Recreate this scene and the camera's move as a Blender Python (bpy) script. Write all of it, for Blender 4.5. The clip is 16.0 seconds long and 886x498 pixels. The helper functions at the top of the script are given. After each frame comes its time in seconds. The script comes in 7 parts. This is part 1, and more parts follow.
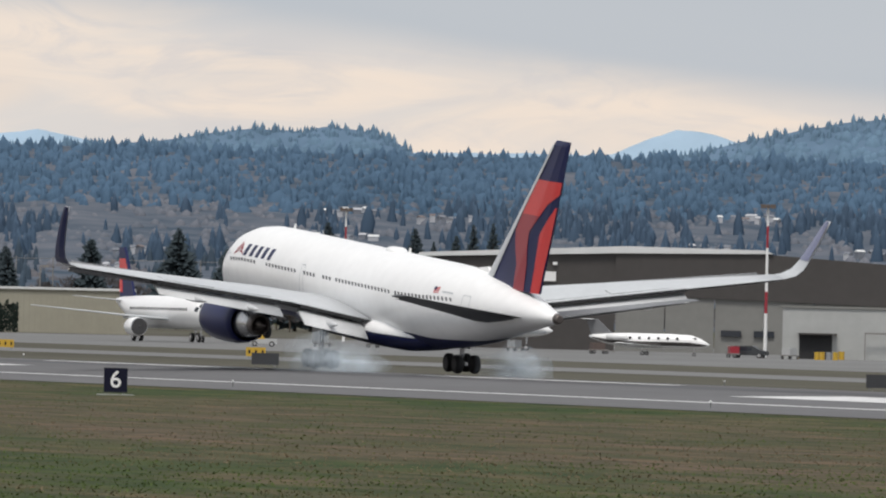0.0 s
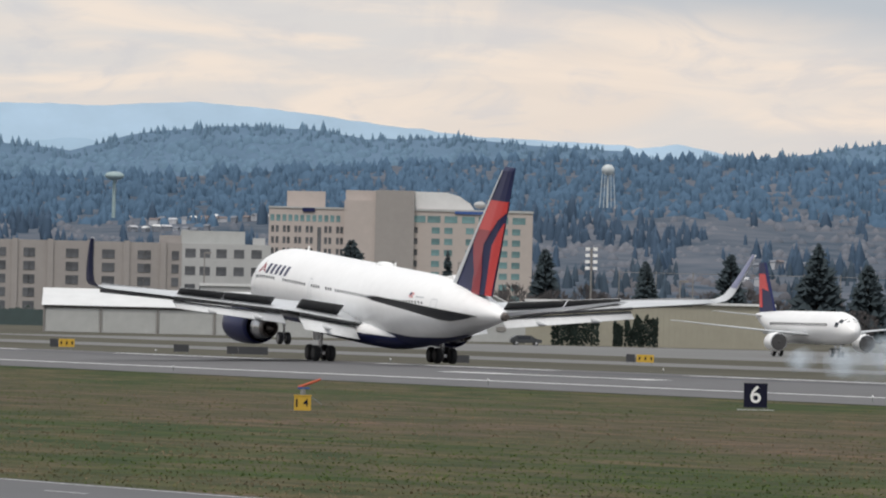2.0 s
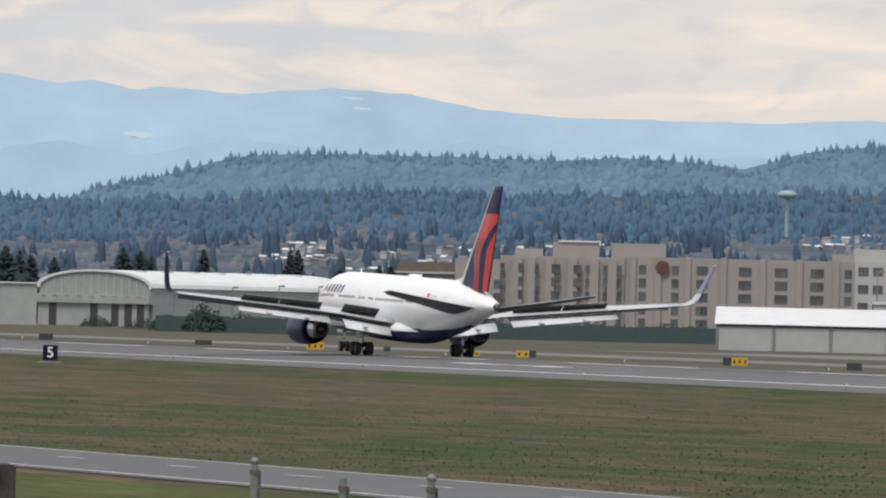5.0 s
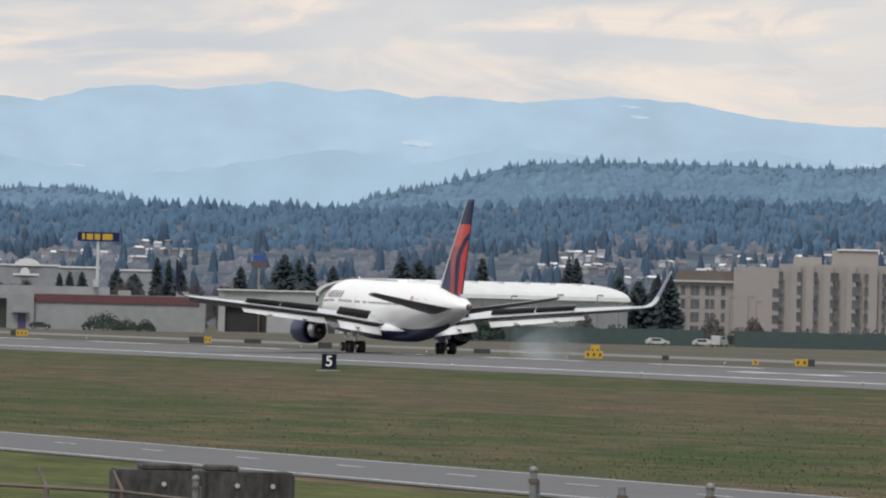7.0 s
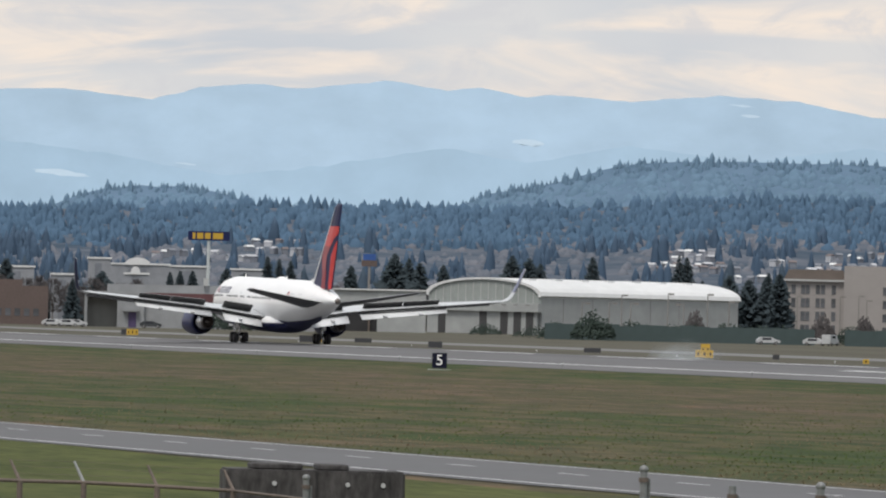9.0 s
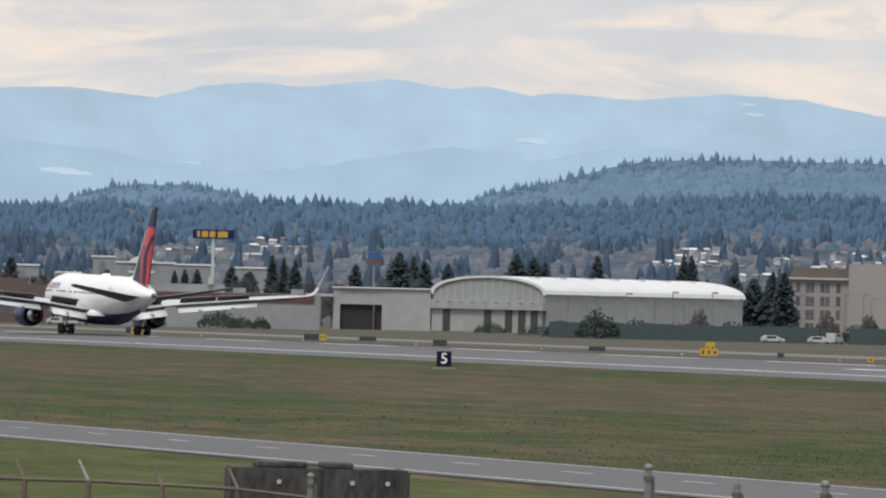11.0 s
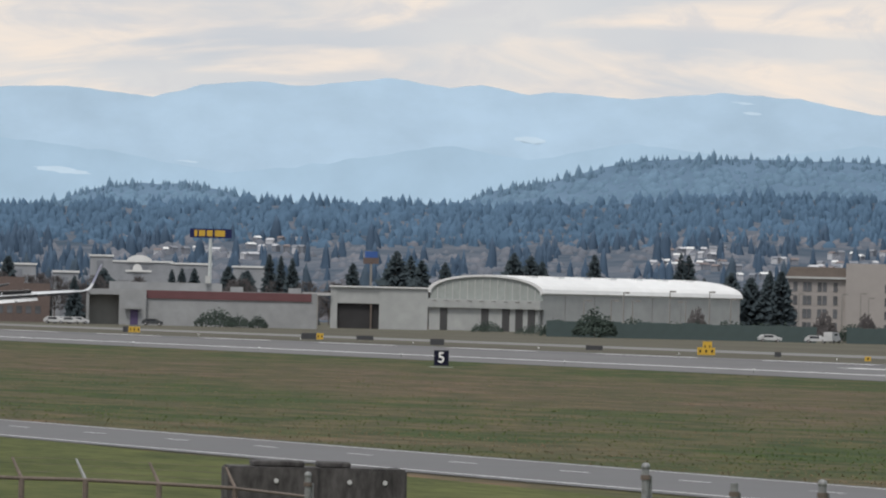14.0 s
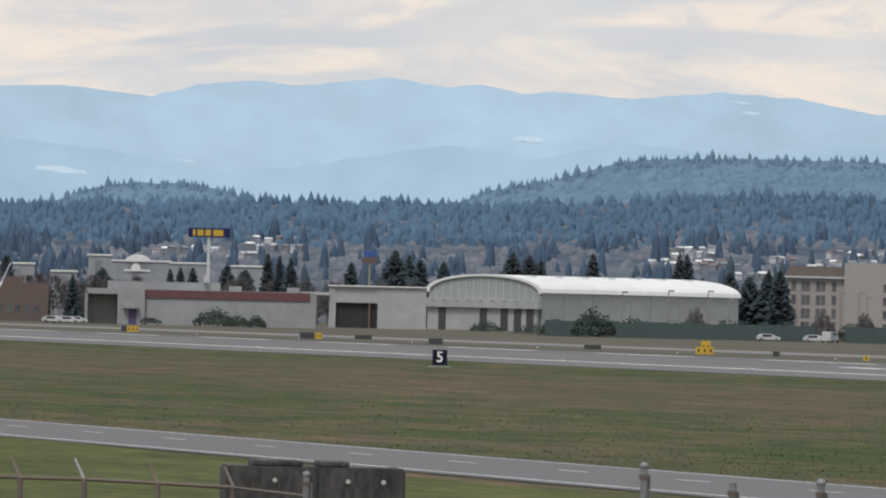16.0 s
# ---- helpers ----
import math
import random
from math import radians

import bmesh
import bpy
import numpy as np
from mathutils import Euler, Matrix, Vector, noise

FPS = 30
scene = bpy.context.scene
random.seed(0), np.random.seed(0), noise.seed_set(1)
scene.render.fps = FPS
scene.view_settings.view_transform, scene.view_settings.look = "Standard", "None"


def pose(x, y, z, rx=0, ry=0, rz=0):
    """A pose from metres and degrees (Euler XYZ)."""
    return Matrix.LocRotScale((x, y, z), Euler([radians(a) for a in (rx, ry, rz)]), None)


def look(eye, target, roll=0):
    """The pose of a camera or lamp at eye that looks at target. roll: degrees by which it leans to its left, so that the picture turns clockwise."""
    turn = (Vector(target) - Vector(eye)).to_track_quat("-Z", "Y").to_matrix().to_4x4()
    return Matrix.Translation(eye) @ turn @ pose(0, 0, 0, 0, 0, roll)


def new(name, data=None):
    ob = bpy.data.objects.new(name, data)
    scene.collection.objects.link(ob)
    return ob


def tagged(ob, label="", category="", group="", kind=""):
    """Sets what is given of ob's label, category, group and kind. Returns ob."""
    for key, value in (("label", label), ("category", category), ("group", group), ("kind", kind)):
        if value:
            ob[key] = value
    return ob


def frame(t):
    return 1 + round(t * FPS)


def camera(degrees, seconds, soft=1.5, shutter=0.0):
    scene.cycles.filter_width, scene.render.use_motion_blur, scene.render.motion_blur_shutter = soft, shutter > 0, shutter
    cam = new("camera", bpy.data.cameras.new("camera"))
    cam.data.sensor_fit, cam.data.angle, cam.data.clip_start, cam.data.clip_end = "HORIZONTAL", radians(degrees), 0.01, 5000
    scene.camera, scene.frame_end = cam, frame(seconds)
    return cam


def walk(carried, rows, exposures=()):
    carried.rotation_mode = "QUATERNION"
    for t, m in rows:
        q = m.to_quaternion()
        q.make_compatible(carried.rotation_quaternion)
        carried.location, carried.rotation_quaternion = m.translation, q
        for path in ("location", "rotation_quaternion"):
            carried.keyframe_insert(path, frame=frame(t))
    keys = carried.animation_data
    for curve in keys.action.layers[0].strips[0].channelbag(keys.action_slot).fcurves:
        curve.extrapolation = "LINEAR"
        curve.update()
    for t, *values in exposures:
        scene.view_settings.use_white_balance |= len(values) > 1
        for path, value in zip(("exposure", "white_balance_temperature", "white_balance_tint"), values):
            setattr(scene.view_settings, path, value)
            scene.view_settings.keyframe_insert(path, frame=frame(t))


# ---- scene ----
CAM_H = 4.7
cam = camera(5.281, 16.0, soft=2.1)
# seconds, heading (degrees from straight across the runway, to the left), tilt
PAN = [
    (0, 66.5443, 0.3676),
    (0.2, 66.9955, 0.3698),
    (0.5, 67.6731, 0.3623),
    (0.7, 68.0870, 0.3675),
    (1, 68.6786, 0.3696),
    (1.5, 69.5709, 0.3698),
    (2, 70.3604, 0.3681),
    (2.5, 71.1346, 0.3786),
    (3, 71.8651, 0.3734),
    (3.5, 72.5755, 0.3816),
    (4, 73.2423, 0.3840),
    (4.5, 73.8295, 0.3856),
    (5, 74.3743, 0.3855),
    (5.2, 74.6101, 0.3840),
    (7.3, 76.2013, 0.3947),
    (7.5, 76.3137, 0.3916),
    (8, 76.5776, 0.3955),
    (10.5, 76.7275, 0.3720),
    (11, 76.7222, 0.3669),
    (11.5, 76.7166, 0.3722),
    (12, 76.7153, 0.3655),
    (12.5, 76.7082, 0.3667),
    (13, 76.7014, 0.3627),
    (13.5, 76.7009, 0.3635),
    (14, 76.7055, 0.3616),
    (14.5, 76.6951, 0.3576),
    (15, 76.6939, 0.3573),
    (15.5, 76.6956, 0.3572),
    (16, 76.6963, 0.3583),
]
walk(cam, [(t, pose(0, 0, CAM_H, 90 + tilt, 0, yaw) @ pose(0, 0, 0, 0, 0, 1.364)) for t, yaw, tilt in PAN],
     exposures=[(0, -0.07), (1.5, -0.05), (3.5, -0.02), (5, 0.0), (16, 0.03)])


# ---- light ----
def build_world():
    world = bpy.data.worlds.new("world")
    scene.world = world
    world.use_nodes = True
    nt = world.node_tree
    nt.nodes.clear()
    out = nt.nodes.new("ShaderNodeOutputWorld")
    bg = nt.nodes.new("ShaderNodeBackground")
    sky = nt.nodes.new("ShaderNodeTexSky")
    sky.sky_type = "NISHITA"
    sky.sun_disc = False
    sky.sun_elevation, sky.sun_rotation = radians(60), radians(126)
    co = nt.nodes.new("ShaderNodeTexCoord")

    def noise_tex(scale, loc, size, detail, rough, dist):
        mp = nt.nodes.new("ShaderNodeMapping")
        mp.inputs["Scale"].default_value = scale
        mp.inputs["Location"].default_value = loc
        tx = nt.nodes.new("ShaderNodeTexNoise")
        tx.inputs["Scale"].default_value = size
        tx.inputs["Detail"].default_value = detail
        tx.inputs["Roughness"].default_value = rough
        tx.inputs["Distortion"].default_value = dist
        nt.links.new(co.outputs["Generated"], mp.inputs["Vector"])
        nt.links.new(mp.outputs["Vector"], tx.inputs["Vector"])
        return tx.outputs["Fac"]

    def ramp(fac, stops):
        r = nt.nodes.new("ShaderNodeValToRGB")
        r.color_ramp.interpolation = "EASE"
        el = r.color_ramp.elements
        while len(el) < len(stops):
            el.new(0.5)
        for e, (p, c) in zip(el, stops):
            e.position, e.color = p, (*c, 1)
        nt.links.new(fac, r.inputs["Fac"])
        return r.outputs["Color"]

    def mix(fac, a, b):
        m = nt.nodes.new("ShaderNodeMix")
        m.data_type = "RGBA"
        for sock, v in ((m.inputs["Factor"], fac), (m.inputs["A"], a), (m.inputs["B"], b)):
            if isinstance(v, (int, float)):
                sock.default_value = v
            elif isinstance(v, tuple):
                sock.default_value = (*v, 1)
            else:
                nt.links.new(v, sock)
        return m.outputs["Result"]

    # pale stratus with cream-lit streaks and wisps, thin bluish gaps
    streak = noise_tex((1, 1, 5.5), (3.1, 0.4, 0.2), 26.0, 7.0, 0.52, 1.1)
    broad = noise_tex((1, 1, 4), (0.3, 1.4, 0.7), 11.0, 4.0, 0.5, 0.5)
    wisp = noise_tex((1, 1, 2.6), (2.0, 0.3, 1.0), 62.0, 6.0, 0.58, 1.6)
    base = ramp(broad, [(0.36, (0.60, 0.63, 0.68)), (0.50, (0.72, 0.715, 0.72)), (0.64, (0.84, 0.75, 0.68))])
    lit = ramp(streak, [(0.42, (0.0, 0.0, 0.0)), (0.66, (0.9, 0.9, 0.9))])
    tuft = ramp(wisp, [(0.46, (0.0, 0.0, 0.0)), (0.68, (0.7, 0.7, 0.7))])
    cloud = mix(lit, base, (0.96, 0.83, 0.72))
    cloud = mix(tuft, cloud, (0.66, 0.66, 0.69))
    sep = nt.nodes.new("ShaderNodeSeparateXYZ")
    nt.links.new(co.outputs["Generated"], sep.inputs["Vector"])

    def affine(a, ka, b, kb, c):
        m1 = nt.nodes.new("ShaderNodeMath")
        m1.operation = "MULTIPLY_ADD"
        nt.links.new(a, m1.inputs[0])
        m1.inputs[1].default_value, m1.inputs[2].default_value = ka, c
        m2 = nt.nodes.new("ShaderNodeMath")
        m2.operation = "MULTIPLY_ADD"
        nt.links.new(b, m2.inputs[0])
        m2.inputs[1].default_value = kb
        nt.links.new(m1.outputs[0], m2.inputs[2])
        return m2.outputs[0]

    # the hidden sun warms the low cloud toward one side
    warm = ramp(sep.outputs["Y"], [(0.24, (0.0, 0.0, 0.0)), (0.44, (0.34, 0.34, 0.34))])
    cloud = mix(warm, cloud, (1.0, 0.82, 0.68))
    # a cooler grey deck slopes down over that side and closes the sky higher up
    rise = affine(sep.outputs["Z"], 10.0, sep.outputs["Y"], 1.03, -0.3657)
    edge = affine(rise, 1.0, broad, 0.09, -0.045)
    deck = mix(ramp(edge, [(0.285, (0.0, 0.0, 0.0)), (0.345, (1.0, 1.0, 1.0))]), cloud, mix(broad, (0.50, 0.55, 0.61), (0.60, 0.62, 0.66)))
    high = ramp(sep.outputs["Z"], [(0.05, (0.0, 0.0, 0.0)), (0.15, (1.0, 1.0, 1.0))])
    deck = mix(high, deck, (0.72, 0.745, 0.78))
    skyscale = nt.nodes.new("ShaderNodeMix")
    skyscale.data_type, skyscale.blend_type = "RGBA", "MULTIPLY"
    skyscale.inputs["Factor"].default_value = 1.0
    nt.links.new(sky.outputs["Color"], skyscale.inputs["A"])
    skyscale.inputs["B"].default_value = (0.08, 0.08, 0.08, 1)
    total = mix(0.93, skyscale.outputs["Result"], deck)
    nt.links.new(total, bg.inputs["Color"])
    bg.inputs["Strength"].default_value = 1.0
    nt.links.new(bg.outputs["Background"], out.inputs["Surface"])


build_world()
sun_data = bpy.data.lights.new("sun", "SUN")
sun_data.energy, sun_data.angle, sun_data.color = 2.3, radians(16), (1.0, 0.94, 0.87)
sun = new("sun", sun_data)
sun.matrix_basis = look((125, -90, 267), (0, 0, 0))
scene.cycles.transparent_max_bounces = 96


# ---- materials ----
def mat(name, color, rough=0.6, metal=0.0, dark=0.8, light=1.12, big=0.3, small=4.0, bump=0.0, spec=0.5, alpha=1.0, tint=None, stretch=(1, 1, 1), rand=0.0):
    """A surface with soft stains (big) and grain (small); sizes are repeats a metre."""
    m = bpy.data.materials.new(name)
    m.use_nodes = True
    nt = m.node_tree
    p = nt.nodes["Principled BSDF"]
    p.inputs["Roughness"].default_value = rough
    p.inputs["Metallic"].default_value = metal
    p.inputs["Specular IOR Level"].default_value = spec
    p.inputs["Alpha"].default_value = alpha
    co = nt.nodes.new("ShaderNodeTexCoord")
    mp = nt.nodes.new("ShaderNodeMapping")
    mp.inputs["Scale"].default_value = stretch
    nt.links.new(co.outputs["Object"], mp.inputs["Vector"])
    cols = []
    for scale, detail in ((big, 3.0), (small, 4.0)):
        t = nt.nodes.new("ShaderNodeTexNoise")
        t.inputs["Scale"].default_value = scale
        t.inputs["Detail"].default_value = detail
        t.inputs["Roughness"].default_value = 0.6
        nt.links.new(mp.outputs["Vector"], t.inputs["Vector"])
        cols.append(t.outputs["Fac"])
    avg = nt.nodes.new("ShaderNodeMath")
    avg.operation = "ADD"
    nt.links.new(cols[0], avg.inputs[0])
    nt.links.new(cols[1], avg.inputs[1])
    fac = avg.outputs[0]
    if rand:
        oi = nt.nodes.new("ShaderNodeObjectInfo")
        mr = nt.nodes.new("ShaderNodeMapRange")
        mr.inputs["To Min"].default_value, mr.inputs["To Max"].default_value = -rand, rand
        nt.links.new(oi.outputs["Random"], mr.inputs["Value"])
        ad = nt.nodes.new("ShaderNodeMath")
        nt.links.new(fac, ad.inputs[0])
        nt.links.new(mr.outputs["Result"], ad.inputs[1])
        fac = ad.outputs[0]
    rg = nt.nodes.new("ShaderNodeMapRange")
    rg.inputs["From Min"].default_value, rg.inputs["From Max"].default_value = 0.7, 1.3
    nt.links.new(fac, rg.inputs["Value"])
    mx = nt.nodes.new("ShaderNodeMix")
    mx.data_type = "RGBA"
    nt.links.new(rg.outputs["Result"], mx.inputs["Factor"])
    t2 = tint or color
    mx.inputs["A"].default_value = (*[min(1, c * dark) for c in color], 1)
    mx.inputs["B"].default_value = (*[min(1, c * light) for c in t2], 1)
    nt.links.new(mx.outputs["Result"], p.inputs["Base Color"])
    if bump:
        b = nt.nodes.new("ShaderNodeBump")
        b.inputs["Strength"].default_value = bump
        b.inputs["Distance"].default_value = 0.05
        nt.links.new(cols[1], b.inputs["Height"])
        nt.links.new(b.outputs["Normal"], p.inputs["Normal"])
    return m


M = {}
M["white"] = mat("white_aircraft_paint", (0.88, 0.88, 0.88), 0.28, dark=0.95, light=1.03, big=0.2, small=1.5)
M["wing_grey"] = mat("grey_wing_paint", (0.52, 0.54, 0.56), 0.35, dark=0.9, light=1.06, big=0.3, small=2.5)
M["flap"] = mat("pale_grey_flap_paint", (0.62, 0.635, 0.65), 0.4, dark=0.9, light=1.05, big=0.4, small=3.0)
M["slate"] = mat("slate_blue_paint", (0.20, 0.215, 0.33), 0.35, dark=0.9, light=1.1)
# near-black that paints the shade under wings and tailplane
M["under_shade"] = mat("shade_dark_underside", (0.075, 0.08, 0.09), 0.5, dark=0.85, light=1.1)
# tailplane shade worked into this grey; plain paint on a jet's fin
M["tail_grey"] = mat("mid_grey_tail_paint_with_shade", (0.16, 0.165, 0.175), 0.45, dark=0.9, light=1.08)
M["rim"] = mat("dark_wheel_rim", (0.06, 0.06, 0.062), 0.6, 0.3)
M["navy"] = mat("navy_paint", (0.012, 0.017, 0.075), 0.4, dark=0.9, light=1.1, spec=0.25)
M["red"] = mat("red_paint", (0.62, 0.045, 0.045), 0.35, dark=0.92, light=1.05)
M["dark_red"] = mat("dark_red_paint", (0.30, 0.02, 0.035), 0.35, dark=0.92, light=1.05)
M["metal"] = mat("bare_metal", (0.55, 0.55, 0.56), 0.25, 0.9, dark=0.8, light=1.1)
M["hot_metal"] = mat("heat_stained_nozzle_metal", (0.16, 0.14, 0.13), 0.4, 0.8)
M["black"] = mat("black_rubber", (0.018, 0.018, 0.02), 0.75, dark=0.8, light=1.3)
M["cabin_glass"] = mat("grey_cabin_window", (0.13, 0.135, 0.15), 0.2, dark=0.9, light=1.1)
M["glass_dark"] = mat("dark_window_glass", (0.03, 0.035, 0.045), 0.12, dark=0.9, light=1.1)
M["panel_dark"] = mat("dark_cavity_grey", (0.05, 0.05, 0.052), 0.6)
M["sign_black"] = mat("black_sign_face", (0.012, 0.013, 0.028), 0.8, spec=0.1)
M["sign_back"] = mat("weathered_black_sign_back", (0.04, 0.042, 0.048), 0.6)
M["sign_white"] = mat("white_sign_legend", (0.8, 0.8, 0.8), 0.5, dark=0.95, light=1.03)
M["sign_yellow"] = mat("yellow_sign_face", (0.52, 0.33, 0.035), 0.5, dark=0.9, light=1.05)
M["paint_white"] = mat("worn_white_runway_paint", (0.66, 0.66, 0.66), 0.7, dark=0.72, light=1.15, big=0.15, small=2.0)
M["asphalt"] = mat("grooved_grey_asphalt", (0.108, 0.107, 0.111), 0.85, dark=0.8, light=1.12, big=0.05, small=0.9, stretch=(0.25, 1, 1))
M["road"] = mat("grey_road_asphalt", (0.098, 0.099, 0.104), 0.85, dark=0.88, light=1.1, big=0.06, small=1.5)
M["apron"] = mat("pale_apron_concrete", (0.150, 0.150, 0.148), 0.85, dark=0.8, light=1.1, big=0.02, small=0.3)
M["rubber_marks"] = mat("rubber_streaked_asphalt", (0.062, 0.062, 0.066), 0.8, dark=0.6, light=1.5, big=0.03, small=0.6, stretch=(0.06, 1.5, 1))
M["beige"] = mat("beige_stucco", (0.308, 0.288, 0.278), 0.85, dark=0.93, light=1.05, big=0.05, small=0.5)
M["pink_beige"] = mat("pinkish_beige_precast", (0.445, 0.395, 0.372), 0.85, dark=0.94, light=1.05, big=0.05, small=0.5)
M["pale_wall"] = mat("pale_painted_wall", (0.425, 0.432, 0.435), 0.8, dark=0.9, light=1.04, big=0.05, small=0.5)
M["white_wall"] = mat("white_metal_siding", (0.40, 0.41, 0.405), 0.6, dark=0.88, light=1.06, big=0.08, small=0.6)
M["white_roof"] = mat("white_membrane_roof", (0.66, 0.67, 0.675), 0.6, dark=0.88, light=1.03, big=0.04, small=0.4)
M["grey_wall"] = mat("pale_grey_hangar_cladding", (0.335, 0.35, 0.35), 0.7, dark=0.85, light=1.06, big=0.05, small=0.4)
M["arch_wall"] = mat("weathered_greenish_gable_boards", (0.27, 0.295, 0.285), 0.8, dark=0.85, light=1.1, big=0.06, small=0.7)
M["tan_wall"] = mat("tan_ribbed_metal_wall", (0.33, 0.315, 0.255), 0.7, dark=0.9, light=1.06, big=0.08, small=0.6)
M["dark_wall"] = mat("charcoal_hangar_cladding", (0.055, 0.05, 0.048), 0.6, dark=0.9, light=1.1, big=0.1, small=1.0)
M["door_grey"] = mat("grey_hangar_door", (0.20, 0.20, 0.19), 0.6, dark=0.92, light=1.06, big=0.1, small=0.8)
M["dull_wall"] = mat("dull_grey_painted_wall", (0.265, 0.275, 0.285), 0.85, dark=0.82, light=1.08, big=0.08, small=0.5)
M["maroon"] = mat("maroon_fascia_paint", (0.12, 0.05, 0.055), 0.7)
M["brick"] = mat("brown_brick_wall", (0.12, 0.09, 0.082), 0.85, big=0.1, small=2.0)
# near-black that paints the shade inside openings; also a dark joint
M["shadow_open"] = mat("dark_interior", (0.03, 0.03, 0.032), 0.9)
# both window tones are lifted to carry haze
M["window"] = mat("tinted_window_glass", (0.085, 0.090, 0.100), 0.25, dark=0.7, light=1.4, big=0.1, small=0.4, rand=0.25)
M["teal_window"] = mat("teal_window_glass", (0.14, 0.245, 0.26), 0.25, dark=0.7, light=1.3, big=0.1, small=0.4, rand=0.25)
M["concrete_dark"] = mat("black_stained_concrete", (0.034, 0.032, 0.032), 0.9, dark=0.25, light=2.6, big=1.4, small=9.0, bump=0.4, stretch=(1, 1, 0.35))
M["galv"] = mat("galvanised_steel", (0.22, 0.23, 0.23), 0.55, 0.4, dark=0.7, light=1.2, big=2.0, small=20.0)
M["rust"] = mat("rusty_steel_pipe", (0.12, 0.095, 0.08), 0.8, dark=0.7, light=1.3, big=2.0, small=20.0)
M["pole"] = mat("weathered_pole_grey", (0.22, 0.21, 0.20), 0.7)
M["orange"] = mat("orange_fabric", (0.46, 0.10, 0.05), 0.8)
M["blue_paint"] = mat("blue_paint", (0.03, 0.09, 0.30), 0.5)
# tank paints made paler to hold the haze of distance
M["tank_green"] = mat("haze_paled_green_tank_paint", (0.29, 0.38, 0.39), 0.6)
M["tank_white"] = mat("hazy_white_tank_paint", (0.50, 0.54, 0.55), 0.6)
M["hedge"] = mat("dark_green_hedge", (0.048, 0.064, 0.056), 1.0, spec=0.0, dark=0.5, light=1.6, big=0.15, small=0.8)
M["screen"] = mat("dark_green_fence_screen", (0.050, 0.075, 0.076), 0.8, dark=0.85, light=1.15, big=0.03, small=0.3)
# needles lifted toward blue-grey, haze included in the colour
M["needles"] = mat("dark_conifer_needles", (0.046, 0.060, 0.068), 1.0, dark=0.8, light=1.2, big=0.2, small=1.5, spec=0.0)
M["bark"] = mat("grey_brown_bark", (0.09, 0.07, 0.055), 0.9)
# far land, blue with distance: haze painted into tree, hill, mountain and snow colours
M["far_wood"] = mat("haze_blue_conifer_wood", (0.076, 0.128, 0.194), 0.95, dark=0.85, light=1.15, big=0.012, small=0.05, spec=0.0)
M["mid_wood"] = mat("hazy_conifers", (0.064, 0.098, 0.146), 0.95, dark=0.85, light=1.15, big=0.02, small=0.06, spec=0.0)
M["near_wood"] = mat("haze_tinted_valley_conifers", (0.060, 0.084, 0.112), 0.95, dark=0.85, light=1.15, big=0.02, small=0.06, spec=0.0)
M["far_bare"] = mat("haze_tinted_bare_trees", (0.126, 0.146, 0.180), 0.95, dark=0.85, light=1.15, big=0.012, small=0.05, spec=0.0, tint=(0.152, 0.158, 0.180))
M["near_bare"] = mat("haze_tinted_leafless_trees", (0.106, 0.112, 0.130), 0.95, dark=0.85, light=1.15, big=0.012, small=0.05, spec=0.0, tint=(0.124, 0.120, 0.130))
M["far_slope"] = mat("haze_tinted_wooded_slope", (0.078, 0.112, 0.154), 0.95, dark=0.72, light=1.3, big=0.012, small=0.05, spec=0.0, tint=(0.112, 0.120, 0.140))
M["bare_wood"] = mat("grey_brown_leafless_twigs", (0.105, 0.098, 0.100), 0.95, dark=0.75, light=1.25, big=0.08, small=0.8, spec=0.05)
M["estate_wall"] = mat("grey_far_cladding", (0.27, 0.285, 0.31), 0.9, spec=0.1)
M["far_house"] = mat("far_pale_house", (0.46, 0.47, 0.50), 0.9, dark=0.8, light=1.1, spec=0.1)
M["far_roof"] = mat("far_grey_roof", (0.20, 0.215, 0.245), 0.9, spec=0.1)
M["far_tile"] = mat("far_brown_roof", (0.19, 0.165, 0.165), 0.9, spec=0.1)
M["hill"] = mat("haze_blue_wooded_hill", (0.116, 0.184, 0.264), 0.95, dark=0.84, light=1.15, big=0.011, small=0.05, spec=0.0, tint=(0.122, 0.184, 0.260))
M["hill_trees"] = mat("haze_blue_hilltop_trees", (0.124, 0.198, 0.276), 0.95, dark=0.9, light=1.1, big=0.02, small=0.05, spec=0.05)
M["mountain"] = mat("haze_blue_mountain", (0.344, 0.460, 0.574), 0.95, dark=0.91, light=1.09, big=0.006, small=0.03, spec=0.0, stretch=(1, 1, 2))
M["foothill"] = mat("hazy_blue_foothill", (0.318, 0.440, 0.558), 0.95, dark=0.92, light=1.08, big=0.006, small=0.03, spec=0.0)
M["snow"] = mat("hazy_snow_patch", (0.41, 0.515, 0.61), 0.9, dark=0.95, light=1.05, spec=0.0)


